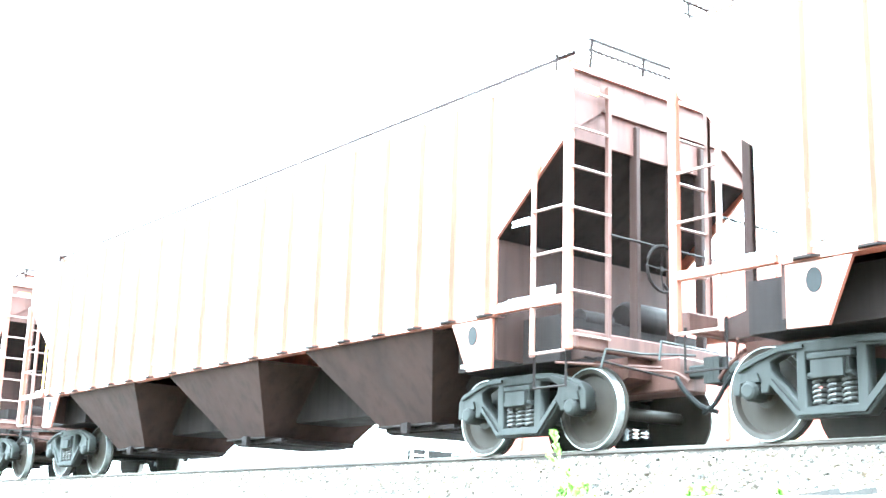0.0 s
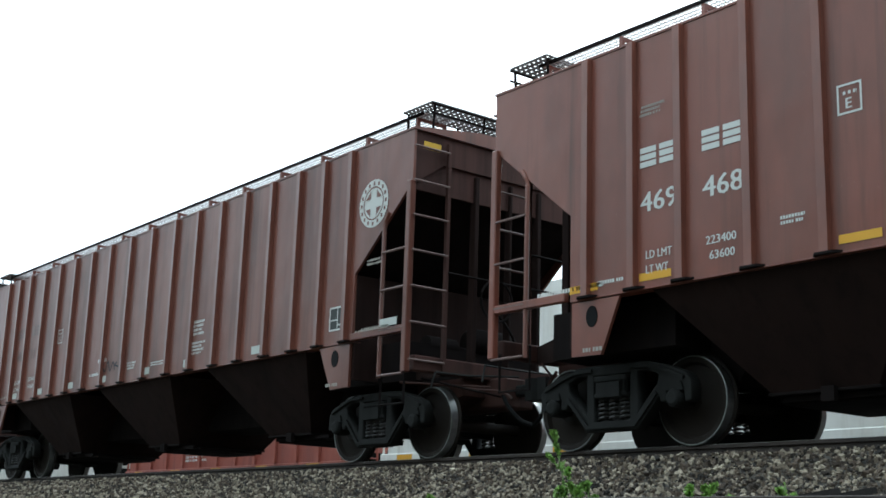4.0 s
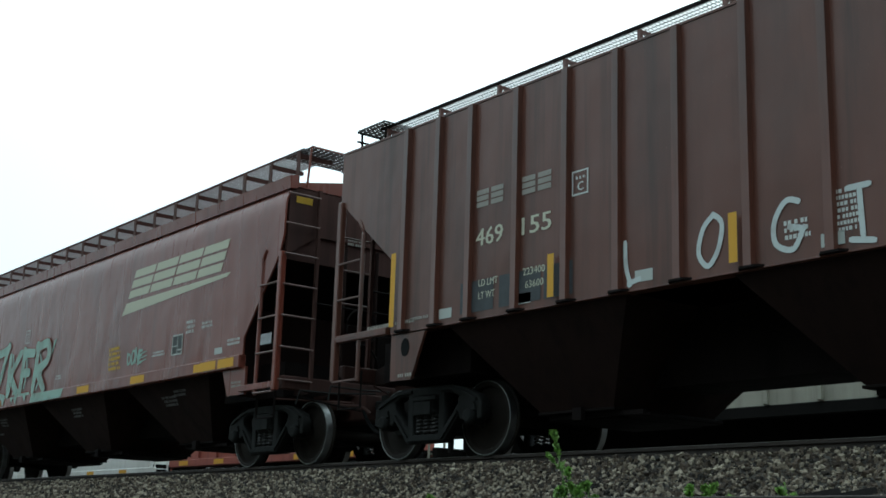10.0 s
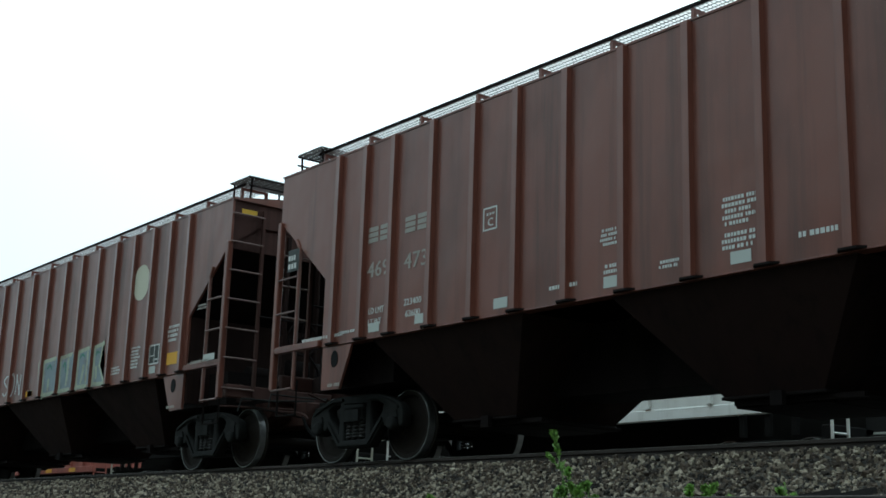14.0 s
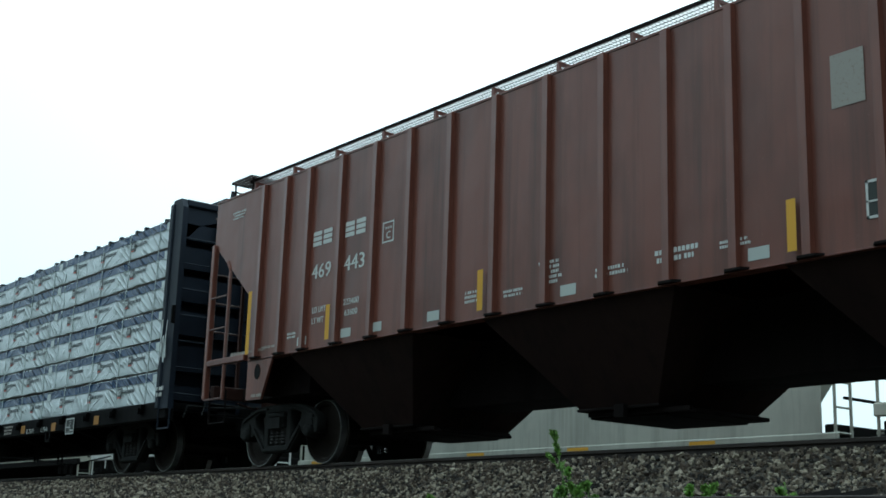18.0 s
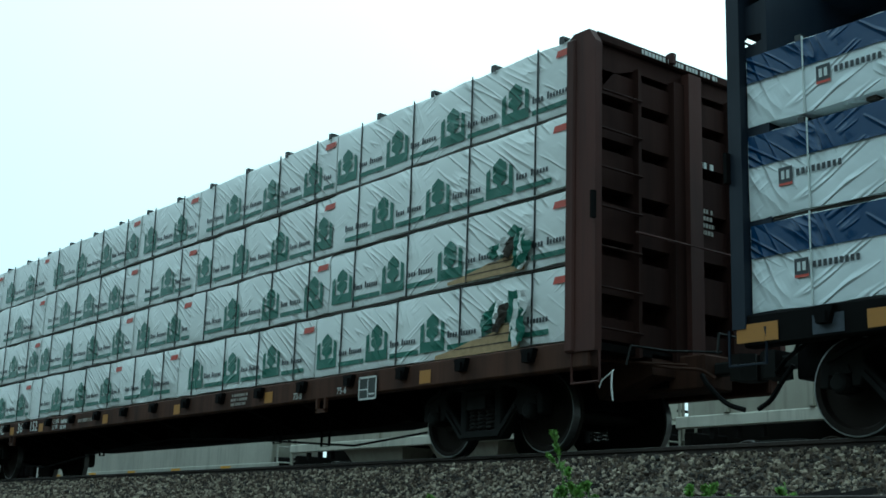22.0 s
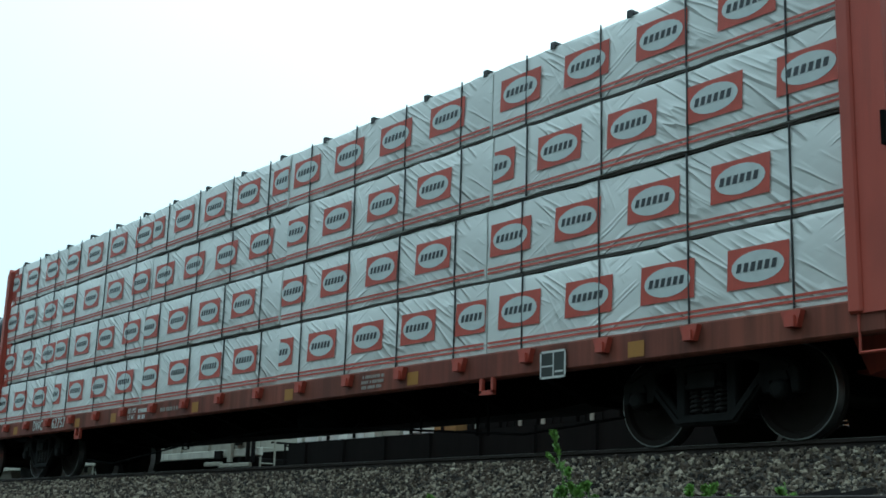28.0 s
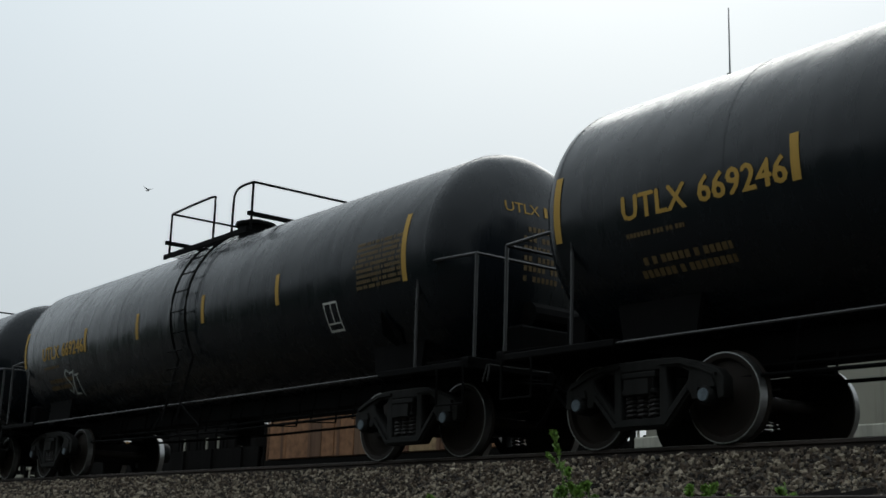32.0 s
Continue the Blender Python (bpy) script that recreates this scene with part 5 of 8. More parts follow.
# smooth wagon under graffiti
S = 7.84
swoosh_mark(car_e, 2.35, 2.70, 3.75, 0.80, CREAM)
blocks(car_e, -5.6, 2.98, 1.05, 0.22, 4, CREAM, 0.05, 0.2, slot=True)
words(car_e, "485108", -5.6, 2.40, 0.24, CREAM, wide=1.55, bold=0.024)
lines_of_text(car_e, -5.5, 3.55, 0.4, 0.13, 3, FADED_ST, seed=4)
for k, (loop, holes) in enumerate((
        (((-3.59, 3.19), (-3.9, 2.95), (-4.07, 2.83), (-3.96, 2.68), (-3.76, 2.75), (-3.5, 2.95), (-3.51, 3.1)), ()),
        (((-3.61, 3.38), (-3.61, 3.38), (-3.01, 3.28), (-3.01, 3.28), (-3.05, 3.05), (-3.05, 3.05), (-3.47, 3.06), (-3.47, 3.06)), ()),
        (((-3.48, 2.91), (-3.24, 2.94), (-3.04, 2.83), (-3.0, 2.66), (-3.02, 2.02), (-3.02, 2.02), (-3.29, 2.06), (-3.39, 2.17), (-3.44, 2.04), (-3.61, 1.95), (-3.8, 2.25), (-3.87, 2.44), (-3.68, 2.68)),
         (((-3.61, 2.41), (-3.42, 2.48), (-3.42, 2.48), (-3.38, 2.17), (-3.38, 2.17)),)),
        (((-3.05, 3.02), (-2.97, 3.18), (-2.3, 3.16), (-2.3, 3.16), (-2.37, 2.89), (-2.46, 2.78), (-2.47, 2.37), (-2.56, 2.16), (-2.74, 2.07), (-2.92, 2.17), (-2.99, 2.33), (-2.98, 2.65), (-3.05, 2.85)),
         (((-2.98, 2.74), (-2.8, 2.77), (-2.62, 2.63), (-2.66, 2.5), (-2.8, 2.47), (-2.95, 2.57)), ((-2.9, 2.9), (-2.72, 2.96), (-2.44, 2.92), (-2.72, 2.87)))),
        (((-1.85, 3.09), (-1.64, 3.19), (-1.3, 3.09), (-1.2, 2.84), (-1.16, 2.46), (-1.2, 2.16), (-1.35, 1.96), (-1.56, 1.95), (-1.74, 2.11), (-1.82, 2.5), (-1.86, 2.85)),
         (((-1.59, 2.78), (-1.51, 2.79), (-1.46, 2.59), (-1.47, 2.35), (-1.53, 2.34), (-1.6, 2.51)),)),
        (((-2.33, 3.19), (-2.23, 3.25), (-1.99, 3.13), (-1.66, 2.97), (-1.70, 2.80), (-1.89, 2.58), (-1.75, 2.38), (-1.71, 2.11), (-1.81, 1.94), (-2.03, 1.93), (-2.22, 2.07), (-2.42, 2.25), (-2.45, 2.54), (-2.46, 2.82)),
         (((-2.17, 2.87), (-2.04, 2.85), (-2.04, 2.7), (-2.15, 2.47), (-2.02, 2.28), (-2.06, 2.18), (-2.19, 2.23), (-2.25, 2.49)),)))):
    blob(car_e, loop, SPRAYK, SPRAYW, 0.05, -1.612 - 0.0028 * k, OLIVE, 0.13, holes, SPRAYY)
for k, loop in enumerate((
        ((2.41, 2.87), (2.69, 3.04), (2.91, 3.11), (3.16, 2.98), (3.18, 2.81), (3.0, 2.65), (3.14, 2.51), (3.1, 2.33), (2.96, 2.19), (2.87, 2.07), (2.7, 2.03), (2.5, 2.13), (2.51, 2.3), (2.59, 2.49), (2.45, 2.65)),
        ((3.16, 2.91), (3.37, 2.95), (3.43, 2.74), (3.48, 2.87), (3.91, 2.89), (4.0, 2.77), (3.84, 2.55), (4.0, 2.3), (3.83, 2.2), (3.61, 2.21), (3.48, 2.14), (3.25, 2.11), (3.12, 2.26), (3.1, 2.46), (3.05, 2.6)),
        ((4.01, 2.86), (4.25, 2.87), (4.5, 2.91), (4.65, 2.79), (4.66, 2.48), (4.58, 2.29), (4.38, 2.2), (4.13, 2.28), (3.98, 2.49)),
        ((4.66, 2.79), (4.78, 2.94), (4.98, 2.97), (5.2, 2.85), (5.31, 2.59), (5.29, 2.36), (5.16, 2.18), (4.93, 2.16), (4.7, 2.29), (4.66, 2.51)))):
    blob(car_e, loop, SPRAYK, LIME, 0.034, -1.614 - 0.0028 * k, SPRAYK, 0.12)
tag_lines(car_e, (((2.62, 2.86), (2.72, 2.78), (2.82, 2.92)), ((2.72, 2.78), (2.70, 2.62)), ((3.32, 2.72), (3.30, 2.46), (3.46, 2.50)), ((3.58, 2.74), (3.56, 2.44)), ((3.56, 2.60), (3.74, 2.64)), ((3.58, 2.74), (3.78, 2.76)),
                  ((4.18, 2.66), (4.22, 2.50), (4.34, 2.62)), ((4.78, 2.74), (4.92, 2.74), (4.80, 2.48), (4.80, 2.48), (5.14, 2.46)), ((4.98, 2.78), (5.08, 2.62)), ((4.97, 2.66), (5.10, 2.74))), 0.022, LIME, -1.627)
spray(car_e, "NRE", -0.98, 1.64, 2.62, 0.66, 0.13, SPRAYG, 12, gap=0.10, line=SPRAYK, line_w=0.05, rise=0.02)
spray(car_e, "MSBO SAC>", -0.75, 3.32, 4.2, 0.44, 0.058, SPRAYW, 17, slant=0.05, gap=0.2, weights=[1.1, 0.8, 0.8, 0.9, 0.3, 0.8, 0.9, 0.9, 0.7])
spray(car_e, "ROSOR SAC", -1.02, 2.68, 1.3, 0.2, 0.024, SPRAYW, 19, rise=0.05)
spray(car_e, "2009", -0.05, 2.62, 0.46, 0.17, 0.022, SPRAYW, 20, rise=0.05, y=-1.609)
spray(car_e, "EUUNO", 2.72, 1.66, 3.3, 0.50, 0.13, SPRAYB, 23, gap=0.12, y=-1.608)
yr = random.Random(8)
for k in range(22):
    f = k / 21
    cx, cz, wd = 6.84 + 0.76 * f, 2.20 + 1.10 * f, yr.uniform(0.14, 0.26)
    g = Geo()
    ribbon(g, curve_pts([(cx - wd - 0.05, cz + yr.uniform(0.08, 0.2)), (cx - 0.02, cz + yr.uniform(0.0, 0.1)), (cx + wd * 0.5, cz - yr.uniform(0.06, 0.14))], 5), yr.uniform(0.035, 0.075), -1.609 - 0.0005 * k, 0.4)
    part("graffiti", g, SPRAYY, car_e)
for k, (cx, cz, rx, rz) in enumerate(((6.72, 2.38, 0.20, 0.26), (6.86, 2.50, 0.24, 0.22), (6.98, 2.86, 0.12, 0.18), (7.36, 3.36, 0.06, 0.14))):
    g = Geo()
    ribbon(g, [(cx + rx * math.cos(q * 0.42 + k) + 0.2 * rz * math.sin(q * 0.42 + k), cz + rz * math.sin(q * 0.42 + k)) for q in range(15)], 0.045 if k < 2 else 0.025, -1.622 - 0.002 * k, 0.2)
    part("graffiti", g, SPRAYY, car_e)
spray_loops(car_e, [(5.5, 2.55), (5.75, 2.5), (5.95, 2.65)], 0.12, 0.03, SPRAYK, 28)
spray(car_e, "OO", -6.76, 1.72, 0.42, 0.16, 0.04, SPRAYB, 31, y=-1.610)
tag_lines(car_e, (((-6.27, 1.65), (-6.2, 1.8), (-5.97, 1.95), (-5.82, 1.89), (-5.77, 1.73)), ((-5.77, 1.73), (-5.55, 1.87), (-5.31, 1.98), (-5.14, 1.97), (-4.93, 1.83), (-4.83, 1.66)),
                  ((-5.33, 1.65), (-5.26, 1.82), (-4.99, 1.69), (-4.88, 1.70)), ((-6.05, 1.72), (-5.9, 1.80), (-5.8, 1.70)), ((-4.85, 1.68), (-4.7, 1.86), (-4.5, 1.84), (-4.4, 1.66))), 0.055, SPRAYB, -1.612)
tag_lines(car_e, (((-6.18, 1.68), (-6.1, 1.82), (-5.95, 1.89), (-5.84, 1.80)), ((-5.62, 1.74), (-5.46, 1.86), (-5.2, 1.89), (-5.02, 1.78))), 0.05, SPRAYK, -1.611)
tag_lines(car_e, (((-6.29, 1.60), (-5.94, 1.59), (-5.94, 1.59), (-5.93, 1.47), (-6.2, 1.46), (-6.29, 1.60)), ((-5.81, 1.57), (-5.75, 1.5), (-5.77, 1.43), (-5.83, 1.49), (-5.81, 1.57)), ((-5.59, 1.59), (-5.55, 1.5), (-5.38, 1.44), (-5.18, 1.50), (-5.06, 1.59)),
                  ((-5.06, 1.59), (-5.04, 1.46), (-4.91, 1.45), (-4.88, 1.51), (-4.83, 1.43), (-4.6, 1.45), (-4.55, 1.58)), ((-4.45, 1.58), (-4.42, 1.45), (-4.2, 1.46), (-4.15, 1.58), (-4.0, 1.47))), 0.042, SPRAYW, -1.667)
spray(car_e, "OO<ASBUR", -3.72, 1.48, 1.9, 0.22, 0.036, SPRAYW, 33, y=-1.667, weights=[0.5, 0.5, 0.9, 1, 1, 1, 1, 1])
spray(car_e, "//X///>//", -1.7, 1.46, 3.0, 0.16, 0.03, SPRAYW, 34, y=-1.667)
for k in range(11):
    spray(car_e, "AK", 1.55 + 0.41 * k, 1.44, 0.28 + 0.02 * (k % 3), 0.15, 0.024, SPRAYW, 35 + k, y=-1.668, gap=0.1, slant=0.12)
for px in (-1.22, 1.45):
    g = Geo()
    g.add([(px, -1.666, 1.42), (px + 0.36, -1.666, 1.42), (px + 0.36, -1.666, 1.66), (px + 0.2, -1.666, 1.64), (px + 0.06, -1.666, 1.56)], [(0, 1, 2, 3, 4)])
    part("graffiti", g, MINT, car_e)
placard(car_e, 4.45, 1.82, 0.40, 0.36, -1.640)
lines_of_text(car_e, 1.9, 1.68, 0.55, 0.42, 5, YELLOW_ST, seed=41)
for z in (3.20, 2.60):
    g = Geo()
    g.tube([(-2.2, -1.600, z + 0.02), (2.05, -1.600, z - 0.02)], 0.026, 6)
    part("weld_seam", g, BROWN[3], car_e)
for letter in spray(car_e, "ZXEHKAE", -1.45, 1.30, 2.9, 0.72, 0.075, SPRAYB, 45, y=0.0, gap=0.1):
    letter.matrix_basis = pose(S + 0.12 - 1.24, 0, 0, 0, 0, 90)

# smooth wagon, cream mark and mint strokes
swoosh_mark(car_g, 2.31, 2.72, 4.0, 0.78, CREAM)
blocks(car_g, -5.59, 2.95, 1.08, 0.22, 4, CREAM, 0.05, 0.2, slot=True)
lines_of_text(car_g, -5.4, 3.55, 0.42, 0.13, 3, FADED_ST, seed=4)
plate_mark(car_g, "C", -2.5, 2.70, WHITE_ST)
spray(car_g, "DEZKER", -5.62, 1.62, 4.5, 0.96, 0.19, MINT, 6, gap=0.0, y=-1.607, line=THIN_RED, line_w=0.022, slant=0.04, rise=-0.012)
for px, pz, lean, m in ((-6.12, 2.02, -0.22, MINT), (-5.98, 2.10, -0.26, MINT), (-1.22, 2.16, 0.16, MINT), (-1.02, 2.2, 0.2, MINT)):
    g = Geo()
    g.add([(px, -1.608, pz), (px + lean - 0.04, -1.608, pz + 0.40), (px + lean + 0.1, -1.608, pz + 0.44), (px + 0.06, -1.608, pz + 0.06)], [(0, 1, 2, 3)])
    part("graffiti", g, m, car_g)
for k in range(9):
    g, px = Geo(), -5.2 + 0.42 * k + 0.1 * (k % 3)
    g.add([(px, -1.670, 1.60), (px + 0.2, -1.670, 1.60), (px + 0.11, -1.670, 1.44 + 0.03 * (k % 2))], [(0, 1, 2)])
    part("graffiti", g, MINT, car_g)
patch(car_g, "sprayed_band", -1.75, 1.42, -0.1, 1.59, MINT, -1.667, lean=0.1)
tag_lines(car_g, (((-5.35, 2.35), (-5.2, 2.05), (-5.25, 1.75)), ((-4.6, 2.5), (-4.45, 2.1), (-4.55, 1.7)), ((-3.95, 1.7), (-3.75, 2.1), (-3.5, 2.45)), ((-3.1, 2.55), (-3.0, 2.1), (-3.15, 1.66)), ((-2.3, 2.5), (-2.2, 2.1), (-2.3, 1.7)), ((-1.6, 1.66), (-1.35, 2.0), (-1.5, 2.4)),
                  ((-5.0, 1.72), (-4.7, 1.66), (-4.5, 1.76)), ((-2.9, 1.68), (-2.6, 1.74), (-2.4, 1.66))), 0.07, MINT, -1.6225)
placard(car_g, 4.45, 1.80, 0.38, 0.34)
lines_of_text(car_g, 1.87, 1.76, 0.58, 0.45, 5, YELLOW_ST, seed=41)
spray(car_g, "DONE", 2.72, 1.80, 0.62, 0.22, 0.045, MINT, 69, gap=0.05)
tag_lines(car_g, (((3.2, 1.92), (3.3, 1.95), (3.5, 1.98)), ((3.2, 1.86), (3.32, 1.88), (3.52, 1.90)), ((3.18, 1.80), (3.3, 1.81), (3.5, 1.84))), 0.025, MINT, -1.612)
for x, z, w, h, r in ((4.9, 2.12, 0.32, 0.24, 3), (5.45, 2.15, 0.4, 0.12, 2), (6.35, 1.78, 0.42, 0.12, 2), (3.7, 1.85, 0.5, 0.1, 2), (-0.6, 1.8, 0.3, 0.1, 2), (-6.6, 1.7, 0.3, 0.1, 2)):
    lines_of_text(car_g, x, z, w, h, r, WHITE_ST, seed=int(abs(x) * 20))
patch(car_g, "data_plate", 5.95, 1.68, 6.2, 1.78, WHITE_REF)
patch(car_g, "dull_panel", S - 0.75, 1.72, S - 0.35, 1.88, GRATE, -1.5)

hopper_mid = [(car_a, 132.2), (car_b, 114.49), (car_c, 96.81), (car_d, 78.93), (car_e, 61.45), (car_f, 44.06), (car_g, 26.58), (car_h, 9.24), (car_i, -8.57), (car_j, -26.15)]

# ---- centre-beam lumber wagons ----
NAVY = weathered("dark_navy_paint", (0.008, 0.013, 0.024), (0.006, 0.008, 0.012), (0.025, 0.032, 0.044), 21, 0.55, 0.8, gloss=0.25)
OXIDE = weathered("dark_oxide_paint", (0.062, 0.024, 0.019), (0.03, 0.02, 0.018), (0.11, 0.055, 0.04), 23, 0.7, 1.2, gloss=0.22)
RED = weathered("bright_red_paint", (0.42, 0.062, 0.035), (0.18, 0.05, 0.035), (0.36, 0.13, 0.09), 25, 0.55, 0.8)
RUST = weathered("rusty_frame_steel", (0.062, 0.028, 0.018), (0.018, 0.013, 0.011), (0.15, 0.075, 0.038), 27, 0.85, 2.2, gloss=0.2)
DARKFRAME = weathered("black_frame_steel", (0.004, 0.004, 0.004), (0.003, 0.003, 0.003), (0.012, 0.010, 0.009), 29, 0.8, 1.0, gloss=0.08)
# Oxide paint darkened to hold the shade of the recessed bulkhead faces.
ENDOX = weathered("shaded_oxide_end_paint", (0.030, 0.013, 0.010), (0.016, 0.009, 0.008), (0.07, 0.037, 0.028), 33, 0.8, 1.6, gloss=0.12)
WRAP_G = tarp("grey_white_lumber_wrap", (0.82, 0.84, 0.81), 0.9)
WRAP_B = tarp("pale_lumber_wrap", (0.80, 0.855, 0.86), 1.7)
WRAP_R = tarp("silver_lumber_wrap", (0.83, 0.84, 0.80), 1.0)
PRINT_G = tarp("green_wrap_print", (0.044, 0.150, 0.105), 0.8)
PRINT_G.node_tree.nodes["Principled BSDF"].inputs["Specular IOR Level"].default_value = 0.22
PRINT_B = tarp("navy_wrap_print", (0.004, 0.040, 0.125), 1.9)
PRINT_B.node_tree.nodes["Principled BSDF"].inputs["Specular IOR Level"].default_value = 0.45
PRINT_R = plain("red_wrap_print", (0.50, 0.075, 0.045), 0.5, 0.2, 5)
PRINT_K = plain("black_wrap_print", (0.03, 0.035, 0.04), 0.5, 0.2, 9)
PRINT_W = plain("white_wrap_print", (0.62, 0.66, 0.64), 0.45, 0.12, 6)
STRAP = plain("black_strap", (0.02, 0.022, 0.022), 0.5, 0.3, 9)
WOOD = plain("raw_lumber", (0.42, 0.29, 0.14), 0.7, 0.35, 12)
GAPM = plain("dark_bearer_and_gap", (0.05, 0.04, 0.03), 0.8, 0.3, 12)
LOAD_Y = -1.50


def pack_mesh(w, h, mat, seed):
    """A wrapped pack of boards: rounded long edges and a slightly uneven face."""
    rng = random.Random(seed)
    nx = max(6, int(w / 0.28))
    prof = [(0.06, h), (0.015, h - 0.02), (0.0, h - 0.07), (0.0, h * 0.5), (0.0, 0.05), (0.008, 0.008), (0.05, 0.0)]
    g = Geo()
    for i in range(nx + 1):
        x = -w / 2 + w * i / nx
        for k, (y, z) in enumerate(prof):
            j = rng.uniform(-0.008, 0.008) if 0 < k < 6 else 0
            g.v.append((x, LOAD_Y + y + j, z + (rng.uniform(-0.012, 0.012) if k in (0, 1, 5, 6) else 0)))
        g.v += [(x, -0.12, h), (x, -0.12, 0.0)]
    m = len(prof) + 2
    for i in range(nx):
        for k in range(len(prof) - 1):
            g.f.append((i * m + k, (i + 1) * m + k, (i + 1) * m + k + 1, i * m + k + 1))
        a, b = i * m, (i + 1) * m
        n = len(prof)
        g.f += [(a, a + n, b + n, b), (a + n, a + n + 1, b + n + 1, b + n), (a + n - 1, b + n - 1, b + n + 1, a + n + 1)]
    for i in (0, nx):
        g.f.append(tuple(i * m + k for k in list(range(len(prof))) + [len(prof) + 1, len(prof)]))
    return g.mesh("lumber_pack", mat, True)


def house_print(x, z, s, y):
    """A gabled house mark with a plain fir tree cut out of it by thin gaps."""
    g = Geo()
    g.add([(x - 0.5 * s, y, z), (x + 0.5 * s, y, z), (x + 0.5 * s, y, z + 0.27 * s), (x - 0.5 * s, y, z + 0.27 * s)], [(0, 1, 2, 3)])
    wall = ((0.35, 0.27), (0.50, 0.27), (0.50, 0.70), (0.35, 0.79))
    tree = ((0.0, 0.27), (0.08, 0.27), (0.08, 0.33), (0.25, 0.43), (0.25, 0.575), (0.14, 0.625), (0.14, 0.665), (0.25, 0.625), (0.25, 0.83), (0.0, 1.0))
    for m in (-1, 1):
        for pts in (wall, tree):
            g.add([(x + m * a * s, y, z + b * s) for a, b in pts], [tuple(range(len(pts)))])
    return g


def pack_prints(pack, style, w, h, seed):
    rng = random.Random(seed)
    y = LOAD_Y - 0.014
    if style == "green":
        g, k = Geo(), Geo()
        x = -w / 2 + rng.uniform(-0.1, 0.7)
        while x < w / 2 - 0.2:
            if x > -w / 2 + 0.26 and x < w / 2 - 0.26:
                part("printed_logo", house_print(x, 0.10, 0.48, y), PRINT_G, pack)
            a, b = max(-w / 2 + 0.03, x + 0.30), min(w / 2 - 0.03, x + 0.90)
            if b - a > 0.15:
                quad(g, a, 0.095, b, 0.155, y)
                t, i = a, 0
                while t < b - 0.05:
                    if i != 4:
                        quad(k, t, 0.24, min(b, t + 0.034), 0.24 + (0.085 if i in (0, 5) else 0.055), y)
                    t, i = t + 0.050, i + 1
            x += 1.18
        tagged(part("printed_band", g, PRINT_G, pack), kind="stuff")
        tagged(part("printed_lettering", k, PRINT_K, pack), kind="stuff")
        g = Geo()
        quad(g, w / 2 - 0.30, h - 0.20, w / 2 - 0.04, h - 0.12, y, 0.03)
        part("paper_tag", g, PRINT_R, pack)
    elif style == "red":
        g = Geo()
        for i in range(2):
            quad(g, -w / 2 + 0.02, 0.06 + 0.05 * i, w / 2 - 0.02, 0.085 + 0.05 * i, y)
        x = -w / 2 + rng.uniform(0.0, 0.6)
        while x < w / 2 - 0.1:
            a, b = max(-w / 2 + 0.01, x - 0.35), min(w / 2 - 0.01, x + 0.35)
            quad(g, a, 0.26, b, 0.65, y, 0.02)
            n = 20
            oval = [(min(b, max(a, x + 0.01 + 0.30 * math.cos(q * 2 * math.pi / n))), y - 0.004, 0.455 + 0.15 * math.sin(q * 2 * math.pi / n)) for q in range(n)]
            e = Geo()
            e.add(oval, [tuple(range(n))])
            part("printed_oval", e, PRINT_W, pack)
            k = Geo()
            for q in range(6):
                c = x - 0.235 + q * 0.08
                if a < c and c + 0.07 < b:
                    quad(k, c, 0.415, c + 0.052, 0.50, y - 0.008, 0.022)
            if k.v:
                tagged(part("printed_lettering", k, PRINT_K, pack), kind="stuff")
            x += 1.10
        part("printed_panel", g, PRINT_R, pack)
    elif style == "blue":
        g, k, p, r = Geo(), Geo(), Geo(), Geo()
        quad(g, -w / 2 + 0.01, h * (0.68 if h < 0.7 else 0.6), w / 2 - 0.01, h - 0.03, y)
        part("printed_band", g, PRINT_B, pack)
        x = -w / 2 + 0.3 + rng.uniform(0, 0.5)
        while x < w / 2 - 0.7:
            z = h * 0.34
            quad(k, x, z, x + 0.15, z + 0.15, y - 0.003)
            quad(r, x, z - 0.025, x + 0.15, z, y - 0.003)
            quad(p, x + 0.03, z + 0.035, x + 0.065, z + 0.115, y - 0.005)
            quad(p, x + 0.085, z + 0.035, x + 0.12, z + 0.115, y - 0.005)
            t = x + 0.19
            for q in range(9):
                quad(k, t, z + 0.045, t + 0.036, z + 0.105, y)
                t += 0.055
            x += 1.35
        tagged(part("printed_lettering", k, PRINT_K, pack), kind="stuff")
        tagged(part("printed_mark", p, PRINT_W, pack), kind="stuff")
        tagged(part("printed_underline", r, PRINT_R, pack), kind="stuff")
        g = Geo()
        quad(g, w / 2 - 0.34, h * 0.62, w / 2 - 0.16, h * 0.9, y - 0.005)
        part("paper_tag", g, PRINT_W, pack)


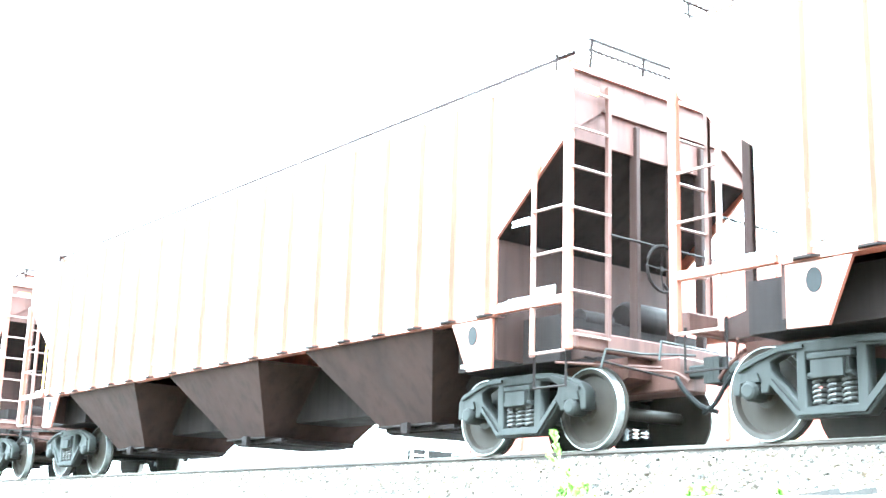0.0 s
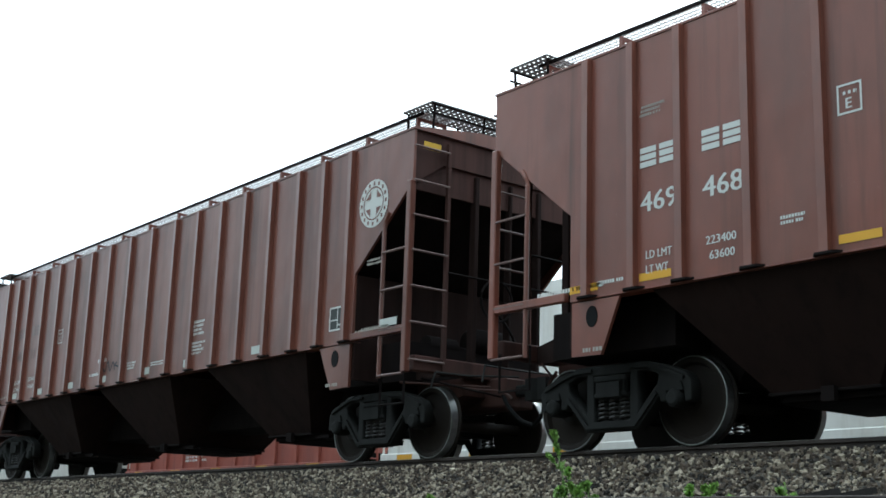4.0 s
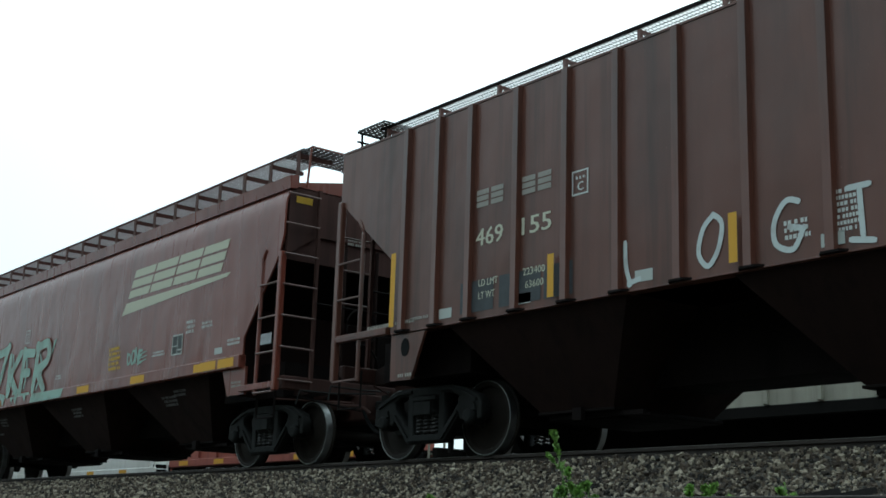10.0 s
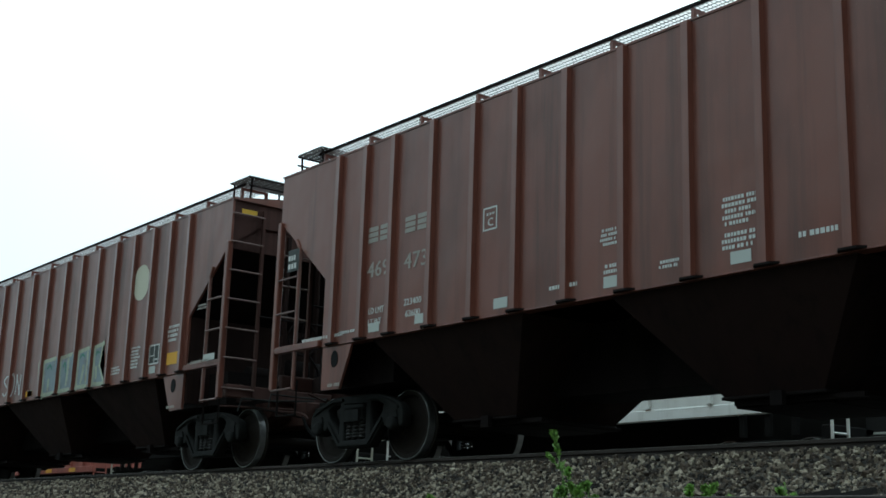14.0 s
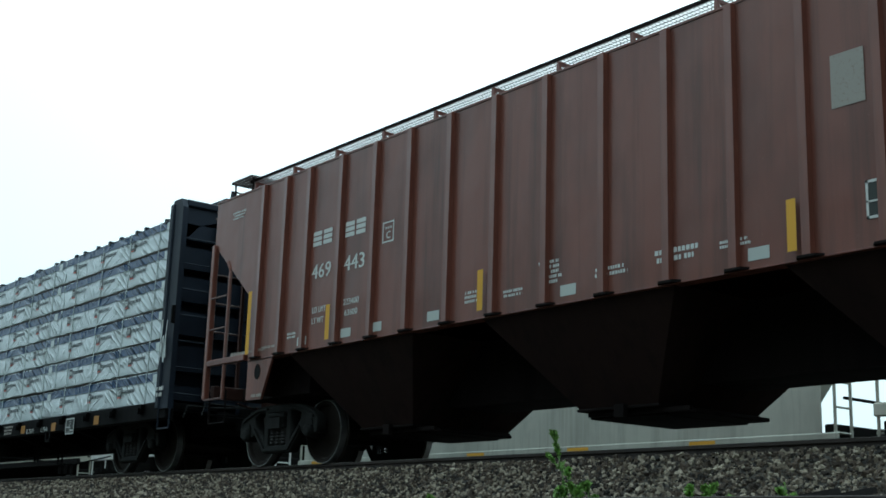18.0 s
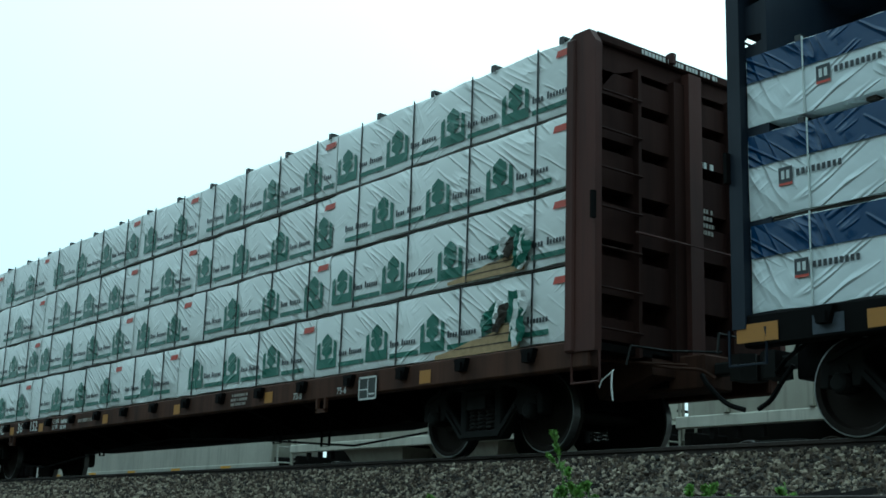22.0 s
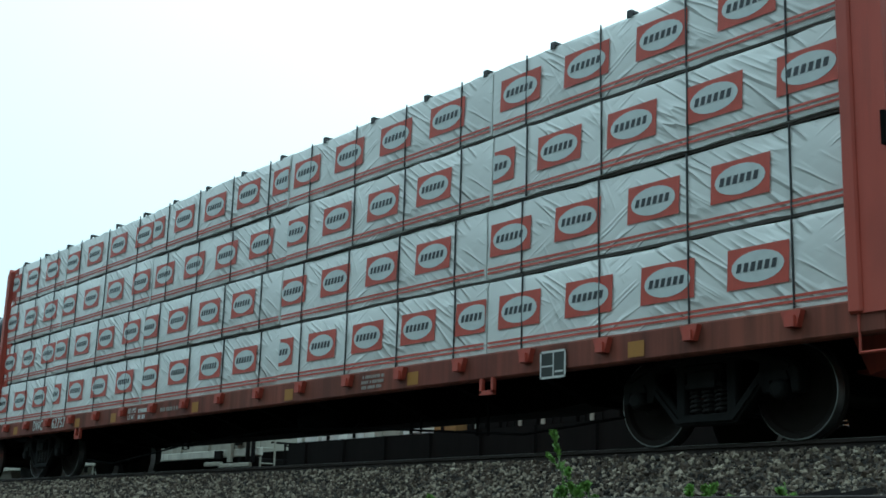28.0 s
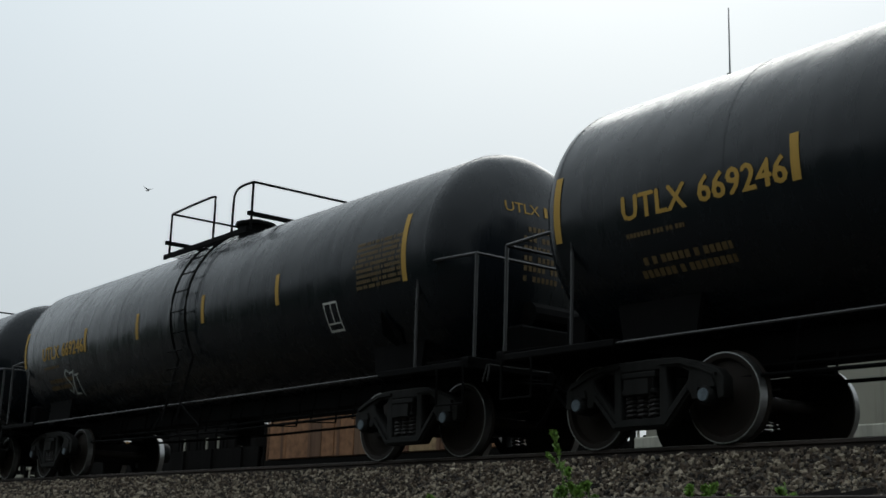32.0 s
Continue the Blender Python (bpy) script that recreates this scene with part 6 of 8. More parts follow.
def bulkhead(car, x, s, mat, top=4.53):
    """The end frame of a lumber wagon, open ribs outwards; the rear one has narrower side posts."""
    d = 0.40 if s > 0 else 0.15
    prof = [(x - s * d, 0.95), (x - s * d, top - 0.05), (x - s * (d - 0.05), top), (x - s * 0.10, top), (x, top - 0.16), (x, 0.95)]
    g = Geo()
    g.prism(prof, "y", -1.60, -1.50)
    if s > 0:
        g.box(x - s * 0.44, x - s * 0.30, -1.63, -1.50, 0.95, top - 0.06, 0.02)
    head = part("bulkhead", g, mat, car)
    g = Geo()
    g.prism(prof, "y", 1.50, 1.60)
    part("bulkhead", g, mat, car)
    g = Geo()
    g.box(x - s * 0.40, x - s * 0.34, -1.5, 1.5, 0.95, top)
    g.box(x - s * 0.40, x - s * 0.06, -1.5, 1.5, top - 0.12, top, 0.02)
    # oxide wagons get the darkened copy here, shade painted into the recess
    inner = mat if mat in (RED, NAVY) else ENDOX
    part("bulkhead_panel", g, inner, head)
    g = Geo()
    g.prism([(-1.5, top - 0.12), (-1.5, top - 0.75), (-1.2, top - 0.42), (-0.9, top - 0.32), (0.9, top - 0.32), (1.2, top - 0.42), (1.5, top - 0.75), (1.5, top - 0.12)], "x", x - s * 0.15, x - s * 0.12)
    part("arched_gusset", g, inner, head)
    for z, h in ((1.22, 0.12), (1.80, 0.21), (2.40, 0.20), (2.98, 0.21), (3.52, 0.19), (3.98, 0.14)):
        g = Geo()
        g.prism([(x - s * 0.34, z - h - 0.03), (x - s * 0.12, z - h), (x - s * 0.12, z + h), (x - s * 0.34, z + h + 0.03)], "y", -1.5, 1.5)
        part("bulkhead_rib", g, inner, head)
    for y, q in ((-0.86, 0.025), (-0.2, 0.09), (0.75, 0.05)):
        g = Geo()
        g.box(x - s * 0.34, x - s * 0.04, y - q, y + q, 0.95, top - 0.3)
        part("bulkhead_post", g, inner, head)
    g = Geo()
    g.tube([(x - s * 0.03, -1.5, 0), (x - s * 0.03, -0.84, 0)], 0.014, 5)
    me = g.mesh("rung", inner)
    for k in range(7):
        part("rung", me, None, head, m=pose(0, 0, 1.2 + k * 0.44))
    if s > 0:
        for w, h, rows, y, z, m, sd in ((1.5, 0.09, 1, -1.0, top - 0.105, WHITE_ST, 2), (0.55, 0.12, 1, -0.05, 3.32, WHITE_ST, 6), (0.62, 0.34, 4, -0.05, 2.52, FADED_ST, 4)):
            lines_of_text(head, 0, 0, w, h, rows, m, y=0, seed=sd).matrix_basis = pose(x - 0.035 if h < 0.1 else x - 0.10, y, z, 0, 0, 90)
    g = Geo()
    g.box(x - s * 0.02, x + s * 0.02, -1.66, -1.60, 2.35, 2.65)
    part("tie_down_slot", g, DARKFRAME, head)
    g = Geo()
    g.tube([(x - s * 0.36, -1.58, 0.95), (x - s * 0.36, -1.58, 0.62), (x + s * 0.05, -1.58, 0.62), (x + s * 0.05, -1.58, 0.95)], 0.018, 5)
    part("sill_step", g, mat, car)
    g = Geo()
    g.tube([(x + s * 0.02, -1.0, 2.3), (x + s * 0.02, 1.2, 2.3)], 0.015, 5)
    part("grab_rail", g, mat, head)


SLATE = plain("slate_grey_patch", (0.07, 0.08, 0.10), 0.8, 0.4, 6)
DULLYEL = stencil("dull_yellow_stencil_paint", (0.38, 0.32, 0.14), 0.6)


WORN_RED = weathered("worn_red_sill_paint", (0.22, 0.055, 0.037), (0.055, 0.028, 0.02), (0.34, 0.19, 0.10), 41, 0.7, 2.4, gloss=0.3)


def centrebeam(mat, frame, label, chord=(0.35, 4.36, 4.52), belly=0.46, inset=1.78):
    car = thing("lumber_wagon", label, "railway wagon", "wagons of the passing train")
    L = 10.90
    g = Geo()
    g.box(-L + 0.1, L - 0.1, -1.58, -1.42, 0.78, 1.08, 0.02)
    sill = part("side_sill", g, WORN_RED if frame is RED else frame, car)
    g = Geo()
    g.box(-L + 0.1, L - 0.1, 1.42, 1.58, 0.78, 1.08, 0.02)
    part("side_sill", g, frame, car)
    g = Geo()
    g.prism([(-0.11, 1.05), (0.11, 1.05), (0.06, 0.90), (-0.06, 0.90)], "y", -1.65, -1.57)
    g.box(-0.05, 0.05, -1.68, -1.60, 0.90, 1.0)
    me = g.mesh("winch_bracket", frame if frame is RED else DARKFRAME)
    for i in range(18):
        part("winch_bracket", me, None, sill, m=pose(-L + 1.0 + i * 1.165, 0, 0))
    g = Geo()
    g.box(-L + 0.1, L - 0.1, -1.43, 1.43, 0.98, 1.06)
    deck = part("deck", g, DARKFRAME, car)
    g = Geo()
    g.prism([(-1.42, 0.98), (1.42, 0.98), (1.3, 0.84), (0.3, 0.55), (-0.3, 0.55), (-1.3, 0.84)], "x", -0.06, 0.06)
    beam = g.mesh("cross_bearer", DARKFRAME)
    for i in range(13):
        part("cross_bearer", beam, None, deck, m=pose(-L + 1.5 + i * 1.56, 0, 0))
    g = Geo()
    g.prism([(-L + 0.2, 1.0), (-L + 0.2, 0.70), (-L + 3.9, belly + 0.14), (-L + 5.6, belly), (L - 5.6, belly), (L - 3.9, belly + 0.14), (L - 0.2, 0.70), (L - 0.2, 1.0)], "y", -0.3, 0.3)
    part("centre_sill", g, DARKFRAME, car)
    g = Geo()
    g.box(-L + 0.4, L - 0.4, -0.05, 0.05, 1.06, 4.40)
    truss = part("centre_truss", g, mat, car)
    g = Geo()
    g.box(-0.06, 0.06, -0.11, 0.11, 1.062, 4.36)
    me = g.mesh("truss_post", mat)
    for i in range(19):
        part("truss_post", me, None, truss, m=pose(-L + 0.8 + i * 1.165, 0, 0))
    g = Geo()
    cw, c0, c1 = chord
    g.box(-L + 0.3, L - 0.3, -cw, cw, c0, c1, 0.02)
    part("top_chord", g, mat, car)
    for i in range(19):
        x = -L + 0.8 + i * 1.165
        g = Geo()
        g.box(x - 0.05, x + 0.05, -cw - 0.03, -cw + 0.05, c1 - 0.10, c1 + 0.035, 0.01)
        part("top_bracket", g, mat, car)
    for s in (1, -1):
        bulkhead(car, s * L, s, mat)
        add_coupler(car, s * L, s, frame)
        add_truck(car, s * (L - (inset if s < 0 else 2.45)))
    g = Geo()
    g.tube([(-7.2, -0.9, 0.30), (-5.75, -1.0, 0.17), (-2.85, -1.0, 0.40), (0.2, -1.0, 0.52), (2.7, -1.0, 0.41), (5.7, -1.0, 0.20), (7.2, -0.9, 0.32)], 0.016, 5)
    part("brake_rod", g, DARKFRAME, car)
    for x, z in ((-2.9, 0.33), (3.53, 0.31), (4.86, 0.22)):
        g = Geo()
        g.tube([(x, -1.0, 0.90), (x, -1.0, z), (x + 0.2, -1.0, z), (x + 0.2, -1.0, 0.90)], 0.02, 5)
        part("rod_hanger", g, DARKFRAME, car)
    g = Geo()
    g.lathe([(-0.6, 0.0), (-0.58, 0.16), (-0.5, 0.22), (0.5, 0.22), (0.58, 0.16), (0.6, 0.0)], "x", (1.0, -0.65, 0.66), 14)
    part("air_reservoir", g, DARKFRAME, car, smooth=True)
    for x in (-9.5, -6.25, -4.63, -1.52, 1.3, 4.2, 7.9):
        patch(car, "reflector_strip", x, 0.82, x + 0.22, 0.98, DULL_ORANGE, -1.588)
    placard(car, 6.62, 0.70, 0.40, 0.30, -1.60)
    for x in (-6.2, 5.6):
        g = Geo()
        for b in ((x, x + 0.04, 0.62, 0.79), (x + 0.2, x + 0.24, 0.62, 0.79), (x, x + 0.24, 0.60, 0.65)):
            g.box(b[0], b[1], -1.60, -1.55, b[2], b[3])
        part("jacking_stirrup", g, frame, car)
    return car


g = Geo()
g.box(-0.05, 0.05, LOAD_Y + 0.05, -0.15, -0.035, 0.0)
BEARER = g.mesh("bearer", GAPM)
g = Geo()
g.prism([(LOAD_Y + 0.16, 0.0), (LOAD_Y + 0.16, 0.035), (LOAD_Y - 0.012, 0.035), (LOAD_Y - 0.012, -0.05), (LOAD_Y + 0.004, -0.05), (LOAD_Y + 0.004, 0.0)], "x", -0.035, 0.035)
PROTECTOR = g.mesh("corner_protector", STRAP)


def load(car, style, wrap, tiers, cuts, offs, x_lo=-10.74, x_hi=10.46):
    """Tiers of wrapped packs between the cuts, straps over each, bearers and dark gap strips between."""
    n = 0
    for ti in range(len(tiers) - 1):
        z0, z1 = tiers[ti] + 0.024, tiers[ti + 1]
        edges = [x_lo] + [c + offs[ti % len(offs)] for c in cuts] + [x_hi]
        for a, b in zip(edges, edges[1:]):
            n += 1
            w = b - a - 0.012
            me = pack_mesh(w, z1 - z0, wrap, n * 7)
            j = ((n * 37) % 7 - 3) * 0.006
            p = part("lumber_pack", me, None, car, m=pose((a + b) / 2, j, z0))
            pack_prints(p, style, w, z1 - z0, n * 13 + len(tiers))
            g = Geo()
            k = max(2, round(w / 1.165))
            for i in range(k):
                x = -w / 2 + (i + 0.5) * w / k
                s = Geo()
                s.box(x - 0.007, x + 0.007, LOAD_Y - 0.021, LOAD_Y - 0.004, 0.0, z1 - z0 + 0.004)
                part("strap", s, STRAP if style in ("green", "red") else PRINT_W, p)
            for i in range(k + 1):
                part("bearer", BEARER, None, p, m=pose(-w / 2 + 0.15 + i * (w - 0.3) / k, 0, 0))
        if ti:
            # added dark strip that paints the shade of the open gap between tiers
            g = Geo()
            g.box(x_lo + 0.03, x_hi - 0.03, LOAD_Y + 0.02, -0.15, tiers[ti] - 0.003, tiers[ti] + 0.026)
            part("tier_gap_shade", g, GAPM, car)
    x = x_lo + 0.6
    while x < x_hi - 0.1:
        part("corner_protector", PROTECTOR, None, car, m=pose(x, 0, tiers[-1]))
        x += 1.2


car_k = centrebeam(NAVY, DARKFRAME, "dark navy centre-beam wagon loaded with blue-banded lumber packs", (0.66, 4.40, 4.76), 0.53, 1.66)
car_l = centrebeam(OXIDE, RUST, "oxide-red centre-beam wagon stacked with green-printed white lumber packs", belly=0.53)
car_m = centrebeam(OXIDE, RUST, "rusty centre-beam wagon stacked with green-printed wrapped lumber packs", belly=0.61)
car_n = centrebeam(RED, RED, "bright red centre-beam wagon loaded with red-printed lumber packs", belly=0.55)

load(car_k, "blue", WRAP_B, [1.07, 1.62, 2.16, 2.70, 3.24, 3.77, 4.28], [-3.75, 0.9, 5.6], [0, 0.02, -0.03], x_lo=-3.75)
load(car_k, "blue", WRAP_B, [1.07, 1.95, 2.82], [-8.1, -6.1], [0.0, 0.05], x_hi=-3.77)
load(car_k, "blue", WRAP_B, [2.86, 3.62], [], [0.0], x_hi=-8.15)
load(car_k, "plain", WRAP_B, [2.86, 3.10, 3.34, 3.58, 3.80, 4.02], [-6.0], [0.0, 0.4, -0.3], x_lo=-8.13, x_hi=-3.78)
load(car_l, "green", WRAP_G, [1.09, 1.95, 2.80, 3.68, 4.59], [-8.0, -5.2, -0.75, 1.5, 5.65], [-0.3, 0.0, 0.05, 0.0])
load(car_m, "green", WRAP_G, [1.09, 1.95, 2.80, 3.68, 4.59], [-8.6, -3.15, 0.9, 5.6], [-0.25, 0.05, 0.0, 0.05])
load(car_n, "red", WRAP_R, [1.06, 1.94, 2.82, 3.70, 4.57], [-7.7, -3.65, 0.95, 5.6], [0.0, -0.05, 0.05, 0.0])
for c, marks in ((car_k, (("NOKL", -7.2, 0.55), ("737", -5.85, 0.38), ("166", -5.08, 0.36))), (car_l, (("WC", -7.05, 0.42), ("36", -5.82, 0.28), ("152", -5.08, 0.36))),
                 (car_m, (("NOKL", -7.2, 0.55), ("73", -5.82, 0.28), ("301", -5.08, 0.36))), (car_n, (("DWC", -8.4, 0.50), ("62757", -7.4, 0.66)))):
    for t, x, w in marks:
        words(c, t, x, 0.85, 0.2, WHITE_ST, y=-1.592, wide=w, bold=0.012)
    words(c, "LD LMT", -3.9, 0.94, 0.085, WHITE_ST, y=-1.592, wide=0.32, bold=0.008)
    words(c, "LT WT", -3.9, 0.83, 0.085, WHITE_ST, y=-1.592, wide=0.28, bold=0.008)
    lines_of_text(c, -3.5, 0.82, 0.36, 0.22, 2, WHITE_ST, y=-1.592, seed=8)
    lines_of_text(c, -2.68, 0.9, 0.75, 0.1, 1, FADED_ST, y=-1.592, seed=12)
    lines_of_text(c, 3.2, 0.84, 0.6, 0.2, 3, FADED_ST, y=-1.592, seed=9)
for x0, x1, m in ((-10.86, -10.40, DULL_ORANGE), (-10.04, -9.72, SLATE), (-9.08, -8.86, DULL_ORANGE)):
    patch(car_k, "reflector_strip", x0, 0.82, x1, 0.99, m, -1.590)
words(car_k, "IL 73-0", 4.53, 0.81, 0.09, WHITE_ST, y=-1.592, wide=0.38, bold=0.006)
words(car_k, "L 75-0", 5.32, 0.81, 0.09, WHITE_ST, y=-1.592, wide=0.34, bold=0.006)
patch(car_k, "reflector_strip", 5.86, 0.80, 6.07, 0.96, DULL_ORANGE, -1.590)
lines_of_text(car_k, -8.57, 0.84, 0.75, 0.14, 2, DULLYEL, y=-1.592, seed=15)
g = Geo()
g.tube([(11.12, -1.55, 0.72), (11.15, -1.60, 0.70), (11.16, -1.62, 0.55), (11.18, -1.62, 0.40)], 0.009, 5)
g.tube([(11.15, -1.60, 0.70), (10.98, -1.58, 0.62), (10.95, -1.58, 0.55)], 0.007, 5)
part("cut_lever_handle", g, WHITE_ST, car_l)
words(car_l, "73-8", 5.0, 0.82, 0.09, WHITE_ST, y=-1.592)
words(car_l, "75-6", 6.1, 0.82, 0.09, WHITE_ST, y=-1.592)

scrawl(car_k, 10.52, 10.76, 1.55, 2.5, 3, 0.03, SPRAYW, 81, y=-1.636)
lines_of_text(car_k, 10.50, 1.15, 0.3, 0.2, 2, WHITE_ST, y=-1.636, seed=82)


def torn_corner(car, x, z, w, h, seed=1):
    """A torn lower corner: bare boards, a lifted pale edge and a crumpled dark-backed flap hanging from it."""
    rng = random.Random(seed)
    y = LOAD_Y - 0.016
    n, m = 9, 0.70
    edge = [(x + w * m * i / n, z + h * (0.08 + 0.50 * (i / n) ** 1.3) * rng.uniform(0.8, 1.0)) for i in range(n + 1)]
    g = Geo()
    for (x0, za), (x1, zb) in zip(edge, edge[1:]):
        g.add([(x0, y, z), (x1, y, z), (x1, y, zb), (x0, y, za)], [(0, 1, 2, 3)])
    part("bare_lumber", g, WOOD, car)
    for i in range(3):
        zz = z + h * (0.12 + 0.14 * i)
        x0 = x + w * m * min(0.95, (max(0.0, (0.14 * i + 0.08) / 0.5)) ** 0.77)
        g = Geo()
        quad(g, x0, zz, x + w * m, zz + 0.012, y - 0.004)
        part("board_gap", g, GAPM, car)
    # crumpled folds gathered up over the tear, in narrow creased strips
    for k, (a, top, low, mat) in enumerate(((0.47, 0.66, 0.34, PRINT_G), (0.55, 0.80, 0.40, WRAP_G), (0.60, 0.74, 0.30, GAPM), (0.66, 0.90, 0.10, PRINT_G),
                                            (0.71, 0.78, 0.02, WRAP_G), (0.735, 0.70, 0.06, PRINT_G), (0.77, 0.86, 0.3, WRAP_G))):
        g, rows, wd = Geo(), 8, w * rng.uniform(0.035, 0.06)
        pts, dx = [], 0.0
        for r in range(rows + 1):
            f = r / rows
            zz = z + h * (top + (low - top) * f)
            dx += rng.uniform(-0.02, 0.012) * w
            half = wd * (0.35 + 0.65 * math.sin(math.pi * min(1.0, f * 0.8 + 0.15))) * rng.uniform(0.7, 1.2)
            for c, out in ((-1, 0.0), (-0.2, 0.045), (0.35, 0.02), (1, 0.0)):
                pts.append((x + w * a + dx + c * half, y - 0.012 - 0.006 * k - out * rng.uniform(0.4, 1.3), zz + rng.uniform(-0.02, 0.02)))
        g.add(pts, [(r * 4 + c, r * 4 + 4 + c, r * 4 + 5 + c, r * 4 + 1 + c) for r in range(rows) for c in range(3)])
        part("torn_wrap", g, mat, car)


torn_corner(car_l, 8.1, 1.10, 2.2, 0.72, 3)
torn_corner(car_l, 8.3, 1.99, 2.0, 0.55, 5)
torn_corner(car_l, -9.05, 1.10, 1.35, 0.80, 7)
torn_corner(car_m, 8.9, 1.10, 1.45, 0.80, 9)

# ---- tank wagons ----
TANK = weathered("black_tank_paint", (0.005, 0.008, 0.011), (0.008, 0.010, 0.013), (0.012, 0.015, 0.018), 31, 0.25, 0.4, gloss=0.34)
GOLD = stencil("gold_stencil_paint", (0.50, 0.30, 0.05), 0.3)
GOLD.node_tree.nodes["Mix"].inputs[7].default_value = (0.02, 0.02, 0.02, 1)
DULLGOLD = stencil("dull_gold_stencil_paint", (0.14, 0.09, 0.03), 0.6)
DULLGOLD.node_tree.nodes["Mix"].inputs[7].default_value = (0.02, 0.02, 0.02, 1)


WORN_RAIL = plain("worn_rail_paint", (0.028, 0.028, 0.028), 0.45, 0.3, 9)
BLUE_CAP = plain("pale_blue_cap_paint", (0.13, 0.17, 0.20), 0.5, 0.6, 14)
TR, TZ = 1.49, 2.58


def on_tank(g):
    """Wrap flat geometry at y = 0 (x along, z height) onto the shell's near side."""
    g.v = [(p[0], -(math.sqrt(max(0.01, TR * TR - (p[2] - TZ) ** 2)) + 0.006 - p[1]), p[2]) for p in g.v]
    return g


def tank_strip(car, x, z0, z1, w, mat, name="reflector_strip"):
    g = Geo()
    n = 8
    for i in range(n):
        quad(g, x, z0 + (z1 - z0) * i / n, x + w, z0 + (z1 - z0) * (i + 1) / n, 0.0)
    part(name, on_tank(g), mat, car)


def tank_words(car, text, x, z, h, wide, mat):
    g0 = glyphs(text)
    xs = [p[0] for p in g0.v]
    g = Geo()
    g.v = [(x + (p[0] - min(xs)) * wide / (max(xs) - min(xs)), 0.0, z + p[2] * h) for p in g0.v]
    g.f = list(g0.f)
    on_tank(g)
    k = list(g.v)
    g.add([(p[0] + 0.02, p[1] - 0.001, p[2]) for p in k], g0.f)
    g.add([(p[0] + 0.01, p[1] - 0.002, p[2] + 0.012) for p in k], g0.f)
    part("lettering", g, mat, car)


def tank_lines(car, x, z, w, h, rows, mat, seed):
    rng = random.Random(seed)
    g = Geo()
    step = h / rows
    for r in range(rows):
        a = x + rng.uniform(0, 0.1) * w
        while a < x + w:
            b = min(x + w, a + step * 0.5)
            quad(g, a, z + r * step, b, z + (r + 0.6) * step, 0.0)
            a = b + step * (0.15 if rng.random() < 0.8 else 0.5)
    tagged(part("lettering", on_tank(g), mat, car), kind="stuff")


